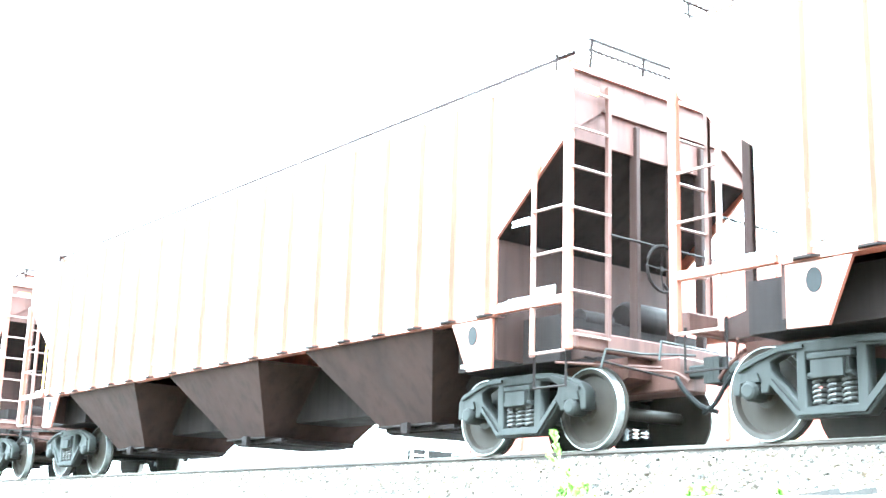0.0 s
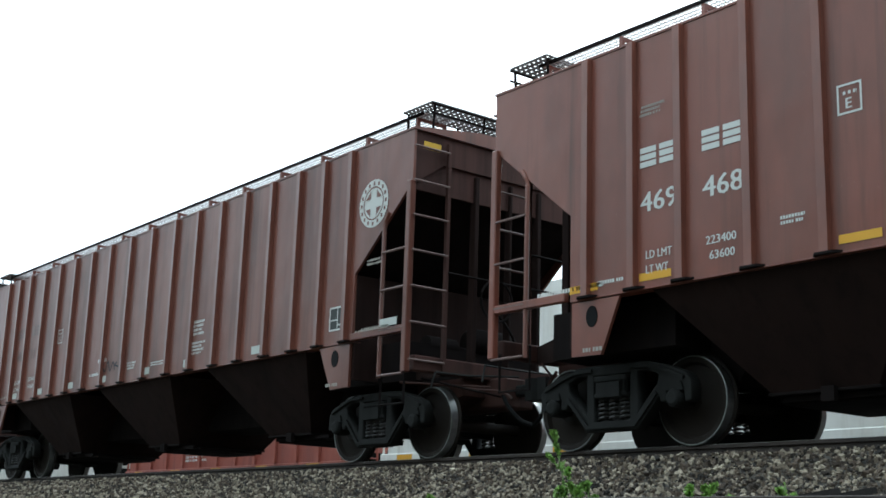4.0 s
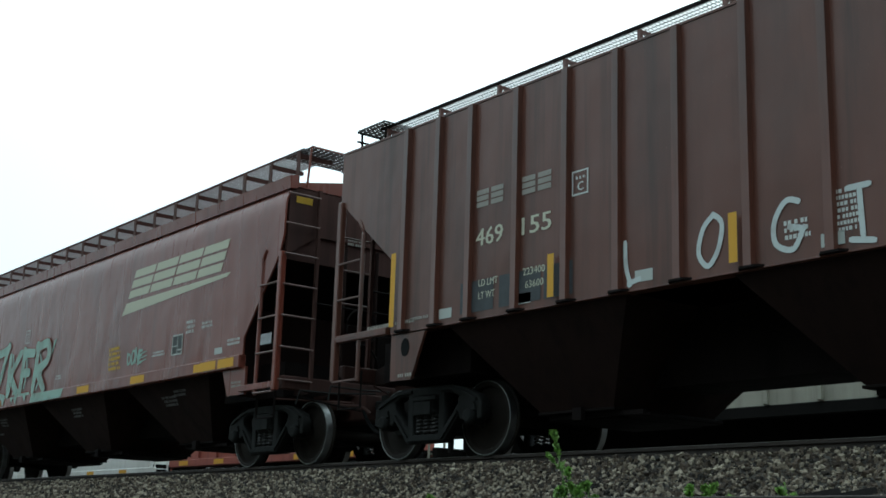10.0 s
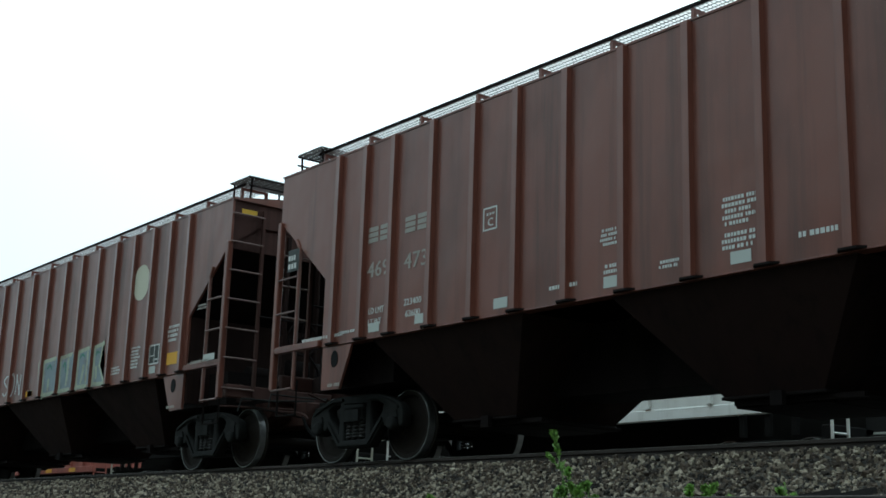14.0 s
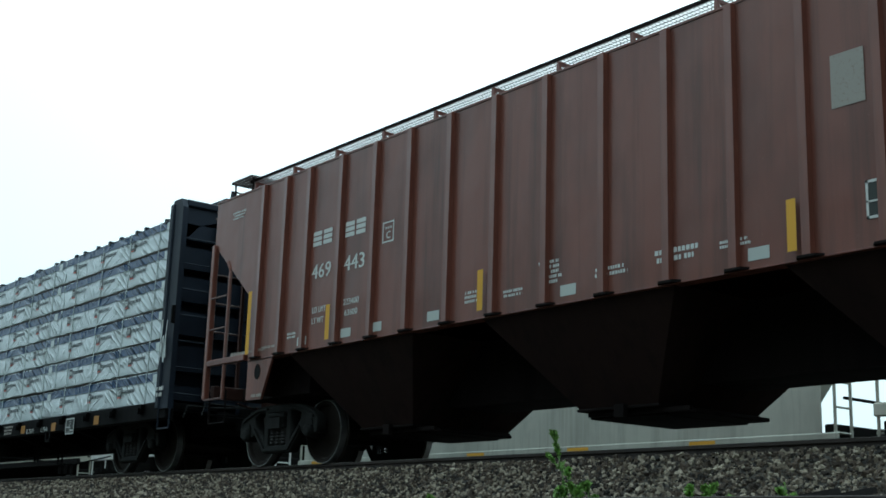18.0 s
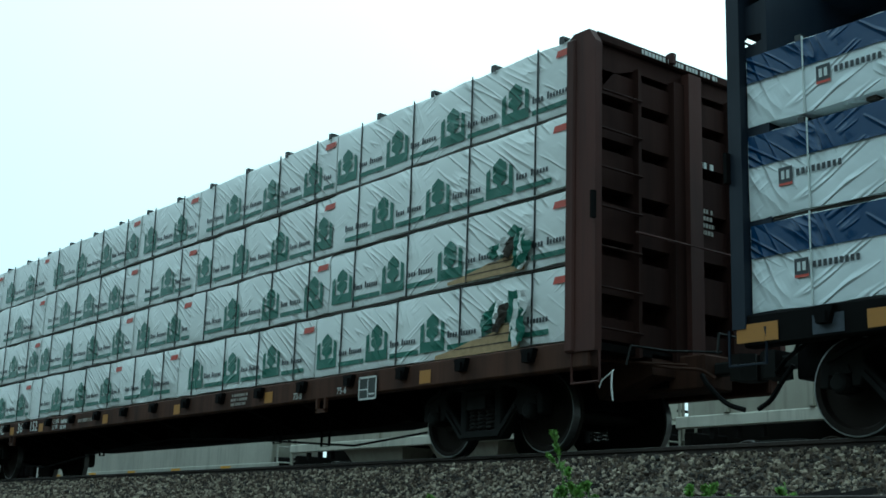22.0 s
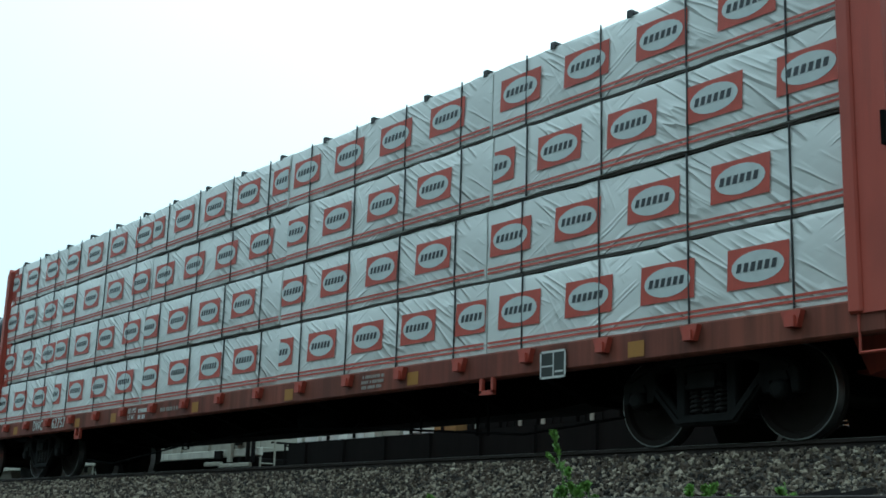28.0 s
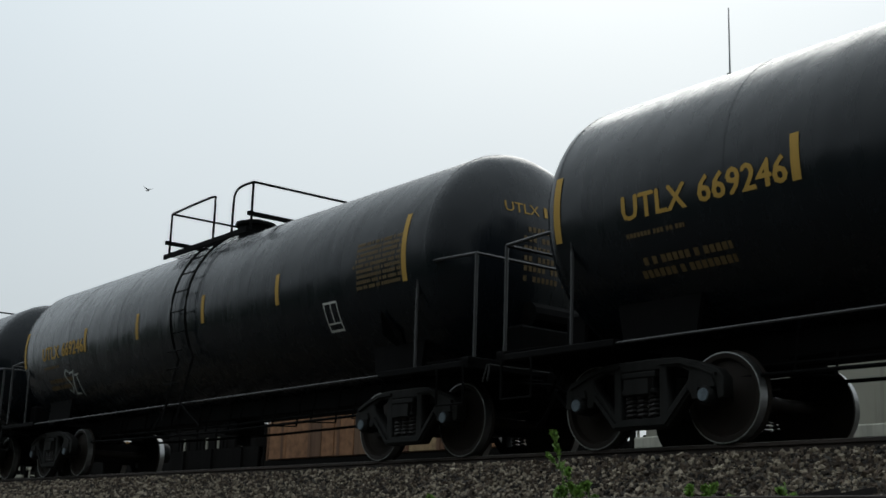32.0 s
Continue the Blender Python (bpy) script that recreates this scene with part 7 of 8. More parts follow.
def tank_car():
    car = thing("tank_wagon", "glossy black tank wagon with gold stencils and top railings", "railway wagon", "wagons of the passing train")
    S = 6.95
    head = [(0.62 * math.sin(a * math.pi / 20), TR * math.cos(a * math.pi / 20)) for a in range(10)] + [(0.62, 0.02)]
    prof = [(-S - d, r) for d, r in head[::-1]]
    prof += [(S + d, r) for d, r in head]
    g = Geo()
    g.lathe(prof, "x", (0, 0, TZ), 64)
    part("tank_shell", g, TANK, car, smooth=True)
    g = Geo()
    g.lathe([(-0.018, TR - 0.01), (-0.010, TR + 0.0025), (0.010, TR + 0.0025), (0.018, TR - 0.01)], "x", (0, 0, TZ), 64)
    g.f = [f for f in g.f if len(f) == 4]
    ring = g.mesh("weld_seam", TANK, True)
    for x in (-S, -4.6, -2.3, 0.0, 2.3, 4.6, S):
        part("weld_seam", ring, None, car, m=pose(x, 0, 0))
    for s in (1, -1):
        g = Geo()
        g.box(s * (S - 2.2), s * (S + 0.95), -0.33, 0.33, 0.78, 1.18, 0.02)
        part("stub_sill", g, DARKFRAME, car)
        g = Geo()
        g.box(s * (S - 0.9), s * (S + 0.95), -1.5, -1.38, 0.98, 1.06, 0.01)
        g.box(s * (S - 0.9), s * (S + 0.95), 1.38, 1.5, 0.98, 1.06, 0.01)
        g.box(s * (S + 0.80), s * (S + 0.95), -1.5, 1.5, 0.96, 1.1, 0.01)
        part("end_sill", g, DARKFRAME, car)
        g = Geo()
        g.box(s * (S - 0.5), s * (S + 0.9), -1.4, 1.4, 1.04, 1.065)
        part("platform_plate", g, DARKFRAME, car)
        part("end_platform", grating(min(s * (S + 0.1), s * (S + 0.9)), max(s * (S + 0.1), s * (S + 0.9)), -1.45, 1.45, 1.1), DARKFRAME, car)
        g = Geo()
        for y in (-1.42, 1.42):
            g.tube(curve_pts([(s * (S - 0.2), y, 1.06), (s * (S - 0.2), y, 2.2), (s * (S - 0.1), y, 2.36), (s * (S + 0.2), y, 2.38), (s * (S + 0.92), y * 0.98, 2.36)]), 0.022, 6)
            g.tube([(s * (S + 0.92), y * 0.98, 2.36), (s * (S + 0.92), y * 0.98, 1.1)], 0.022, 6)
        g.tube([(s * (S + 0.92), -1.4, 2.36), (s * (S + 0.92), 1.4, 2.36)], 0.022, 6)
        part("end_railing", g, WORN_RAIL, car)
        for y in (-1.0, 1.0):
            g = Geo()
            g.prism([(s * (S - 1.6), 1.1), (s * (S - 0.6), 1.1), (s * (S - 0.5), 1.62), (s * (S - 1.7), 1.62)], "y", y - 0.03, y + 0.03)
            part("tank_saddle", g, DARKFRAME, car)
        g = Geo()
        g.tube([(s * (S + 0.35), -1.5, 1.0), (s * (S + 0.35), -1.5, 0.55), (s * (S + 0.85), -1.5, 0.55), (s * (S + 0.85), -1.5, 1.0)], 0.018, 5)
        part("sill_step", g, DARKFRAME, car)
        g = Geo()
        g.box(s * (S + 0.45), s * (S + 0.8), -0.55, 0.75, 1.1, 1.62, 0.03)
        g.lathe([(-0.5, 0.0), (-0.48, 0.16), (0.5, 0.16), (0.52, 0.0)], "y", (s * (S + 0.62), 0.2, 1.8), 12)
        part("brake_gear_box", g, DARKFRAME, car)
        add_coupler(car, s * (S + 0.85), s, DARKFRAME)
        add_truck(car, s * (S - 0.87))
        for d in (-0.889, 0.889):
            g = Geo()
            g.lathe([(-1.142, 0.0), (-1.142, 0.062), (-1.125, 0.07)], "y", (s * (S - 0.87) + d, 0, 0.457), 14)
            part("bearing_cap", g, BLUE_CAP, car, "pale blue bearing end cap")
    g = Geo()
    g.tube([(-S + 0.6, -1.46, 1.015), (S - 0.6, -1.46, 1.015)], 0.015, 6)
    part("side_rail", g, WORN_RAIL, car)
    # top platform, manway and railings
    z = TZ + TR
    zd, zt = 3.84, 4.63
    for y0, y1 in ((-1.12, -0.72), (0.72, 1.12)):
        deck = part("side_walkway", grating(-1.36, 1.64, y0, y1, zd, 0.07, 6), DARKFRAME, car)
        g = Geo()
        g.box(-1.36, 1.64, y0 - 0.02, y0 + 0.01, zd - 0.08, zd + 0.01)
        g.box(-1.36, 1.64, y1 - 0.01, y1 + 0.02, zd - 0.08, zd + 0.01)
        part("walkway_frame", g, DARKFRAME, deck)
    for x in (-1.36, 1.64):
        g = Geo()
        g.box(x - 0.03, x + 0.03, -1.12, 1.12, z - 0.02, z + 0.05)
        part("cross_member", g, DARKFRAME, car)
    for y in (-1.04, 1.04):
        g = Geo()
        g.tube([(-1.34, y, zd), (-1.34, y, zt)] + curve_pts([(-1.30, y, zt), (0.18, y, zt + 0.02), (0.30, y, zt - 0.08), (0.32, y, zt - 0.2), (0.32, y, zd)], 4), 0.022, 6)
        part("top_railing", g, DARKFRAME, car)
        g = Geo()
        g.tube(curve_pts([(0.98, y, zd), (0.98, y, zt - 0.25), (1.02, y, zt - 0.08), (1.2, y, zt), (1.60, y, zt)], 5) + [(1.62, y, zt), (1.62, y, zd)], 0.022, 6)
        part("top_railing", g, DARKFRAME, car)
    for x in (-1.34, 1.62):
        g = Geo()
        g.tube([(x, -1.04, zt), (x, 1.04, zt)], 0.022, 6)
        part("top_railing", g, DARKFRAME, car)
    g = Geo()
    g.lathe([(z - 0.15, 0.30), (z + 0.22, 0.30), (z + 0.22, 0.36), (z + 0.28, 0.36), (z + 0.33, 0.2), (z + 0.34, 0.0)], "z", (0.1, -0.1, 0), 18)
    part("manway", g, DARKFRAME, car, smooth=True)
    # side ladder that curves over the shell
    g = Geo()
    for x in (0.06, 0.58):
        g.tube([(x, -TR - 0.09, 0.75)] + [(x, -(TR + 0.09) * math.cos(a), TZ + (TR + 0.09) * math.sin(a)) for a in [i * 0.13 for i in range(-4, 10)]], 0.022, 5)
        g.tube([(x, -TR - 0.05, 1.0), (0.32 + (x - 0.32) * 3.2, -1.46, 0.62)], 0.016, 5)
    part("ladder_stile", g, DARKFRAME, car)
    for i in range(9):
        a = -0.9 + i * 0.22
        zz = TZ + (TR + 0.09) * math.sin(a)
        yy = -(TR + 0.09) * math.cos(a) if zz > TZ - 0.6 else -TR - 0.09
        g = Geo()
        g.tube([(0.06, yy, zz), (0.58, yy, zz)], 0.014, 5)
        part("rung", g, DARKFRAME, car)
    g = Geo()
    g.box(-S + 2.1, S - 2.1, -0.34, 0.34, 0.86, 1.2, 0.02)
    part("centre_sill", g, DARKFRAME, car)
    g = Geo()
    g.box(-0.22, 0.22, -0.3, 0.3, 0.62, 0.87, 0.03)
    g.lathe([(0.45, 0.12), (0.65, 0.12)], "z", (0, 0, 0), 10)
    part("bottom_outlet", g, DARKFRAME, car)
    for y, z in ((-0.55, 0.78), (-0.75, 0.66), (0.4, 0.7)):
        g = Geo()
        g.tube([(-S + 1.6, y, z), (-1.5, y, z - 0.04), (0.5, y, z - 0.05), (S - 1.6, y, z)], 0.022, 5)
        part("brake_pipe", g, DARKFRAME, car)
    for k in range(9):
        g = Geo()
        x = -4.4 + 1.1 * k
        g.tube([(x, -0.6, 1.3), (x, -0.75, 0.62), (x + 0.3, -0.5, 0.62), (x + 0.3, -0.4, 1.25)], 0.018, 4)
        part("pipe_hanger", g, DARKFRAME, car)
    for x, z0, z1 in ((6.46, 2.2, 3.1), (3.31, 2.28, 2.74), (0.97, 2.28, 2.74), (-1.50, 2.27, 2.73), (-3.82, 2.28, 2.73), (-6.97, 2.21, 2.96)):
        tank_strip(car, x, z0, z1, 0.10, GOLD)
    tank_words(car, "UTLX", -S + 1.0, 2.28, 0.26, 0.86, GOLD)
    tank_words(car, "669246", -S + 2.02, 2.29, 0.27, 1.05, GOLD)
    tank_lines(car, -S + 1.0, 2.10, 0.8, 0.075, 1, DULLGOLD, 3)
    tank_lines(car, -S + 1.05, 1.70, 1.25, 0.24, 2, DULLGOLD, 4)
    tank_lines(car, S - 1.6, 2.22, 1.1, 0.66, 9, DULLGOLD, 5)
    def on_head(g):
        """Wrap writing (y across, z height) onto the front head."""
        g.v = [(S + 0.62 * math.sqrt(max(0.02, 1 - (p[0] ** 2 + (p[2] - TZ) ** 2) / TR ** 2)) + 0.008, p[0], p[2]) for p in g.v]
        return g
    g0, g = glyphs("UTLX"), Geo()
    hx = max(p[0] for p in g0.v)
    g.v = [(-0.62 + p[0] * 0.55 / hx, 0.0, 3.12 + p[2] * 0.14) for p in g0.v]
    g.f = list(g0.f)
    for k in range(6):
        quad(g, 0.02 + 0.1 * k, 3.12, 0.08 + 0.1 * k, 3.26, 0.0)
    part("lettering", on_head(g), GOLD, car)
    g = Geo()
    for r in range(6):
        for k in range(12):
            if (r * 5 + k * 3) % 7:
                quad(g, -0.35 + 0.075 * k, 2.88 - 0.13 * r, -0.30 + 0.075 * k, 2.95 - 0.13 * r, 0.0)
    tagged(part("lettering", on_head(g), DULLGOLD, car), kind="stuff")
    g = Geo()
    for a in ((0, 0, 0.5, 0.03), (0, 0.37, 0.5, 0.4), (0, 0, 0.03, 0.4), (0.47, 0, 0.5, 0.4), (0.24, 0.1, 0.27, 0.37), (0, 0.1, 0.5, 0.12)):
        n = max(1, int((a[3] - a[1]) / 0.06))
        for i in range(n):
            quad(g, 4.55 + a[0] * 0.68, 1.76 + a[1] + (a[3] - a[1]) * i / n, 4.55 + a[2] * 0.68, 1.76 + a[1] + (a[3] - a[1]) * (i + 1) / n, 0.0)
    part("data_panel", on_tank(g), WHITE_ST, car)
    g = Geo()
    g.add([(S - 1.05, 0.0, 1.35), (S - 0.85, 0.0, 1.62), (S - 1.05, 0.0, 1.9), (S - 1.25, 0.0, 1.62)], [(0, 1, 2, 3)])
    on_tank(g)
    g.v = [(p[0], p[1] - 0.05, p[2]) for p in g.v]
    part("placard_holder", g, DARKFRAME, car)
    return car


car_o = tank_car()
car_p = copy_thing(car_o, pose(0, 0, 0))
car_q = copy_thing(car_o, pose(0, 0, 0))
tagged(car_p, "black tank wagon with gold stencils and a sprayed tag")
g = Geo()
for k, ch in enumerate("SZT"):
    for st in STROKES[ch]:
        ribbon(g, curve_pts([(-5.05 + 0.22 * k + 0.24 * a + 0.08 * b, 1.62 + 0.4 * b - 0.05 * k) for a, b in st], 6), 0.032, 0.0)
g.v = [(p[0], -0.004, p[2]) for p in g.v]
part("graffiti", on_tank(g), SPRAYW, car_p)
TRAIN = hopper_mid + [(car_k, -46.45), (car_l, -70.03), (car_m, -93.45), (car_n, -116.63), (car_o, -136.52), (car_p, -152.81), (car_q, -169.1)]

# ---- track, ballast and ground ----
TRACK_Y = 10.67
SOIL = plain("dry_gravelly_soil", (0.05, 0.043, 0.034), 0.95, 0.5, 1.5)
BALLAST = stone_mat("crushed_stone", (0.012, 0.010, 0.008), (0.42, 0.36, 0.265), (0.092, 0.064, 0.042))
RAILM = weathered("rusty_rail_side", (0.032, 0.022, 0.017), (0.018, 0.014, 0.012), (0.06, 0.038, 0.027), 41, 0.75, 0.3)
RAILTOP = plain("polished_rail_head", (0.33, 0.32, 0.31), 0.3, 0.2, 6, 0.9)
TIE = plain("weathered_tie_wood", (0.06, 0.05, 0.042), 0.9, 0.4, 9)

# one sheet to the horizon: soil, shoulder, track bed, second bed, far ground
g = Geo()
prof = [(-1500, -1.75), (-30, -1.72), (-2, -1.62), (3.2, -1.30), (4.6, -0.96), (5.5, -0.88), (6.7, -0.86), (7.55, -0.78), (8.2, -0.64), (9.22, -0.175), (12.2, -0.175), (13.0, -0.42), (14.2, -0.62),
        (16.4, -0.60), (17.4, -0.18), (21.0, -0.18), (22.4, -0.75), (60, -0.9), (1800, -1.0)]
xs = [-2000, -120, -60, -40, -30, -20, -10, 0, 10, 30, 80, 2000]
for x in xs:
    g.v += [(x, y, z) for y, z in prof]
m = len(prof)
g.f = [(i * m + k, (i + 1) * m + k, (i + 1) * m + k + 1, i * m + k + 1) for i in range(len(xs) - 1) for k in range(m - 1)]
solo("ground", g, SOIL, "dry gravelly ground beside the raised railway tracks", "ground", "structure")


def rail(name, y, x0, x1, z=0.0, mat=RAILM, top=True):
    prof = [(-0.07, -0.172), (0.07, -0.172), (0.07, -0.160), (0.012, -0.145), (0.010, -0.045), (0.036, -0.035), (0.036, -0.006), (0.028, 0.0), (-0.028, 0.0), (-0.036, -0.006), (-0.036, -0.035),
            (-0.010, -0.045), (-0.012, -0.145), (-0.07, -0.160)]
    g = Geo()
    g.prism([(y + a, z + b) for a, b in prof], "x", x0, x1)
    ob = solo(name, g, mat, "rusty steel rail with a worn bright running surface", "rail", "structure")
    if top:
        h = Geo()
        h.box(x0, x1, y - 0.024, y + 0.024, z - 0.002, z + 0.003)
        part("running_surface", h, RAILTOP, ob)
    return ob


for y in (TRACK_Y - 0.7525, TRACK_Y + 0.7525):
    rail("rail", y, -150, 60)
for y in (18.55, 20.05):
    rail("rail", y, -200, 60)
rail("siding_rail", 5.98, -60, 20, -0.705, RAILM, False)

g = Geo()
g.box(-0.115, 0.115, TRACK_Y - 1.3, TRACK_Y + 1.3, -0.35, -0.172, 0.012)
tie = g.mesh("tie", TIE)
bed = thing("track_ties", "weathered dark wooden ties under the rails", "railway tie", kind="structure")
for i in range(120):
    part("tie", tie, None, bed, m=pose(-52 + i * 0.5, 0, 0.004))

# crushed stone: every stone a small uneven block
rng = random.Random(7)


def shoulder(y):
    for (y0, z0), (y1, z1) in zip(prof0, prof0[1:]):
        if y0 <= y <= y1:
            return z0 + (z1 - z0) * (y - y0) / (y1 - y0)
    return -0.175


prof0 = [(4.6, -0.96), (5.5, -0.88), (6.7, -0.86), (7.55, -0.78), (8.2, -0.64), (9.22, -0.175), (12.2, -0.175)]
SHAPES = []
for k in range(14):
    pts = []
    for sx in (-1, 1):
        for sy in (-1, 1):
            for sz in (-1, 1):
                pts.append((sx * rng.uniform(0.55, 1.0), sy * rng.uniform(0.55, 1.0), sz * rng.uniform(0.45, 0.85)))
    pts += [(0, 0, rng.uniform(0.7, 1.0)), (rng.uniform(0.8, 1.1), 0, 0), (-rng.uniform(0.8, 1.1), 0, 0)]
    SHAPES.append(pts)
BOXF = [(0, 1, 3, 10), (0, 10, 2), (2, 10, 3), (4, 9, 5), (4, 6, 9), (6, 7, 9), (5, 9, 7), (0, 4, 5, 1), (2, 3, 7, 6), (0, 2, 6, 4), (1, 5, 8), (5, 7, 8), (7, 3, 8), (3, 1, 8)]
BOXF[0:1] = [(0, 1, 10), (1, 3, 10)]
verts, faces = [], []


def pebble(x, y, z, r):
    e = Euler((rng.uniform(0, 6.3), rng.uniform(0, 6.3), rng.uniform(0, 6.3))).to_matrix()
    k = len(verts)
    fx, fy = rng.uniform(0.8, 1.35), rng.uniform(0.7, 1.1)
    for p in SHAPES[rng.randrange(14)]:
        q = e @ Vector((p[0] * r * fx, p[1] * r * fy, p[2] * r * 0.8))
        verts.append((x + q.x, y + q.y, z + q.z))
    faces.extend(tuple(i + k for i in f) for f in BOXF)


y = 7.7
while y < 10.0:
    x_lo, x_hi = -3.6 * y + 1.5, -0.48 * y + 1.2
    x = x_lo
    while x < x_hi:
        dist = math.hypot(x, y)
        step = 0.036 if dist < 20 else 0.055
        r = rng.uniform(0.010, 0.025) * (1.0 if dist < 20 else 1.4)
        if rng.random() < 0.06:
            r *= 1.5
        if abs(y - (TRACK_Y - 0.7525)) > 0.085:
            pebble(x + rng.uniform(-0.02, 0.02), y + rng.uniform(-0.02, 0.02), shoulder(y) + rng.uniform(-0.014, 0.026), r)
        x += step
    y += 0.036
me = bpy.data.meshes.new("ballast")
me.from_pydata(verts, [], faces)
me.materials.append(BALLAST)
tagged(new("ballast", me), "grey-brown crushed stone ballast along the near rail", "ballast", kind="stuff")

# low bank of coarse fines between the siding and the shoulder
verts, faces = [], []
for i in range(5200):
    yy = rng.uniform(5.9, 7.8)
    pebble(rng.uniform(-3.2 * yy, -0.5 * yy + 1), yy, shoulder(yy) + rng.uniform(-0.01, 0.01), rng.uniform(0.008, 0.03))
me = bpy.data.meshes.new("loose_stones")
me.from_pydata(verts, [], faces)
me.materials.append(BALLAST)
tagged(new("loose_stones", me), "loose stones scattered between siding and shoulder", "stones", kind="stuff")

# ---- unseen tree belt, added to close the place behind the camera and darken reflections ----
HEDGE = plain("dark_tree_foliage", (0.035, 0.055, 0.025), 0.9, 0.6, 1.2)
g, hr = Geo(), random.Random(5)
for i in range(81):
    x, top = -160 + 4 * i, hr.uniform(6.0, 8.5)
    g.v += [(x, -15 + hr.uniform(-0.8, 0.8), -1.8), (x, -15 + hr.uniform(-1.2, 0.6), 2.5), (x, -16.5 + hr.uniform(-1, 1), top), (x, -19, top - 1.0), (x, -20, -1.8)]
g.f = [(i * 5 + k, (i + 1) * 5 + k, (i + 1) * 5 + k + 1, i * 5 + k + 1) for i in range(80) for k in range(4)]
solo("unseen_backdrop_trees", g, HEDGE, "unseen dark green tree belt added behind the camera to darken reflections", "trees", "structure", smooth=True)

# ---- weeds and a scrap of timber ----
LEAF = plain("fresh_weed_green", (0.25, 0.43, 0.08), 0.5, 0.45, 30)
LEAF.node_tree.nodes["Principled BSDF"].inputs["Subsurface Weight"].default_value = 0.0
STEM = plain("weed_stem_green", (0.12, 0.22, 0.05), 0.6, 0.3, 20)


def weed(x, y, height, seed, label, bushy=1.0, lean=0.0):
    """A branching weed: stem, side shoots and many small toothed leaves."""
    r = random.Random(seed)
    z0 = shoulder(y) - 0.01
    ob = thing("weed", label, "weed", "weeds at the ballast foot", pose(x, y, z0))
    stems, leaves = Geo(), Geo()

    def leaf(p, d, size):
        d = d.normalized()
        side = d.cross(Vector((r.uniform(-1, 1), r.uniform(-1, 1), r.uniform(-0.4, 1)))).normalized()
        up = side.cross(d)
        mid = p + d * size * 0.5 + up * size * 0.1
        leaves.add([p, mid + side * size * 0.24, p + d * size - up * size * 0.06, mid - side * size * 0.24, mid], [(0, 1, 4), (1, 2, 4), (2, 3, 4), (3, 0, 4)])

    def shoot(p, d, length, rad, level):
        n = 6
        pts = [p]
        for i in range(n):
            d = (d + Vector((r.uniform(-0.16, 0.16), r.uniform(-0.16, 0.16), 0.05))).normalized()
            pts.append(pts[-1] + d * length / n)
        stems.tube(pts, rad, 4)
        for i, q in enumerate(pts[1:], 1):
            for _ in range(r.randint(6, 10)):
                leaf(q, d * 0.5 + Vector((r.uniform(-1, 1), r.uniform(-1, 1), r.uniform(-0.1, 0.7))), r.uniform(0.020, 0.042) * (1.3 - 0.6 * i / n))
            if level < 2 and r.random() < 0.75 * bushy:
                shoot(q, Vector((r.uniform(-1, 1), r.uniform(-1, 1), r.uniform(0.5, 1.3))).normalized(), length * r.uniform(0.28, 0.5) * (1.15 - 0.7 * i / n), rad * 0.6, level + 1)
    shoot(Vector((0, 0, 0)), Vector((lean, 0, 1)).normalized(), height, 0.006, 0)
    for k in range(int(3 * bushy)):
        shoot(Vector((r.uniform(-0.05, 0.05), r.uniform(-0.05, 0.05), 0)), Vector((r.uniform(-0.7, 0.7), r.uniform(-0.5, 0.5), 1)).normalized(), height * r.uniform(0.3, 0.55), 0.004, 1)
    part("stems", stems, STEM, ob)
    part("leaves", leaves, LEAF, ob)
    return ob


weed(-6.90, 6.62, 0.60, 3, "tall leafy green weed growing beside the track", 0.6)
weed(-6.70, 6.70, 0.28, 4, "short bushy weed at the foot of the taller one", 1.0, 0.1)
weed(-6.78, 6.57, 0.26, 14, "short bushy weed at the foot of the taller one", 0.9, 0.1)
weed(-6.90, 6.60, 0.24, 24, "short bushy weed at the foot of the taller one", 0.7, -0.1)
weed(-6.96, 6.58, 0.24, 34, "short bushy weed at the foot of the taller one", 1.0, -0.1)
weed(-6.84, 6.66, 0.34, 44, "short bushy weed at the foot of the taller one", 1.0, 0.05)
weed(-5.66, 6.55, 0.22, 25, "low green weed tuft in gravel", 1.0)
weed(-5.58, 6.6, 0.26, 5, "low green weed tuft in gravel", 1.0)
weed(-5.43, 6.7, 0.20, 15, "low green weed tuft in gravel", 1.0)
weed(-4.92, 6.6, 0.27, 6, "thin green weed sprig in gravel", 0.6)
weed(-8.6, 6.7, 0.2, 7, "low green weed tuft in gravel", 0.8)
CHAR = plain("dark_rotten_wood", (0.022, 0.018, 0.016), 0.9, 0.5, 16)
scrap = thing("timber_scrap", "dark rotten piece of tie lying on ballast", "scrap wood", m=pose(-5.35, 7.66, -0.66, 4, -10, 12))
g = Geo()
g.prism([(-0.28, -0.03), (-0.17, -0.055), (0.05, -0.05), (0.12, 0.0), (0.06, 0.05), (-0.1, 0.045), (-0.24, 0.03)], "z", 0.0, 0.075)
part("splintered_block", g, CHAR, scrap)
g = Geo()
g.prism([(0.1, -0.06), (0.36, -0.05), (0.38, -0.01), (0.3, 0.03), (0.12, 0.02)], "z", -0.01, 0.035)
part("splinter", g, CHAR, scrap)

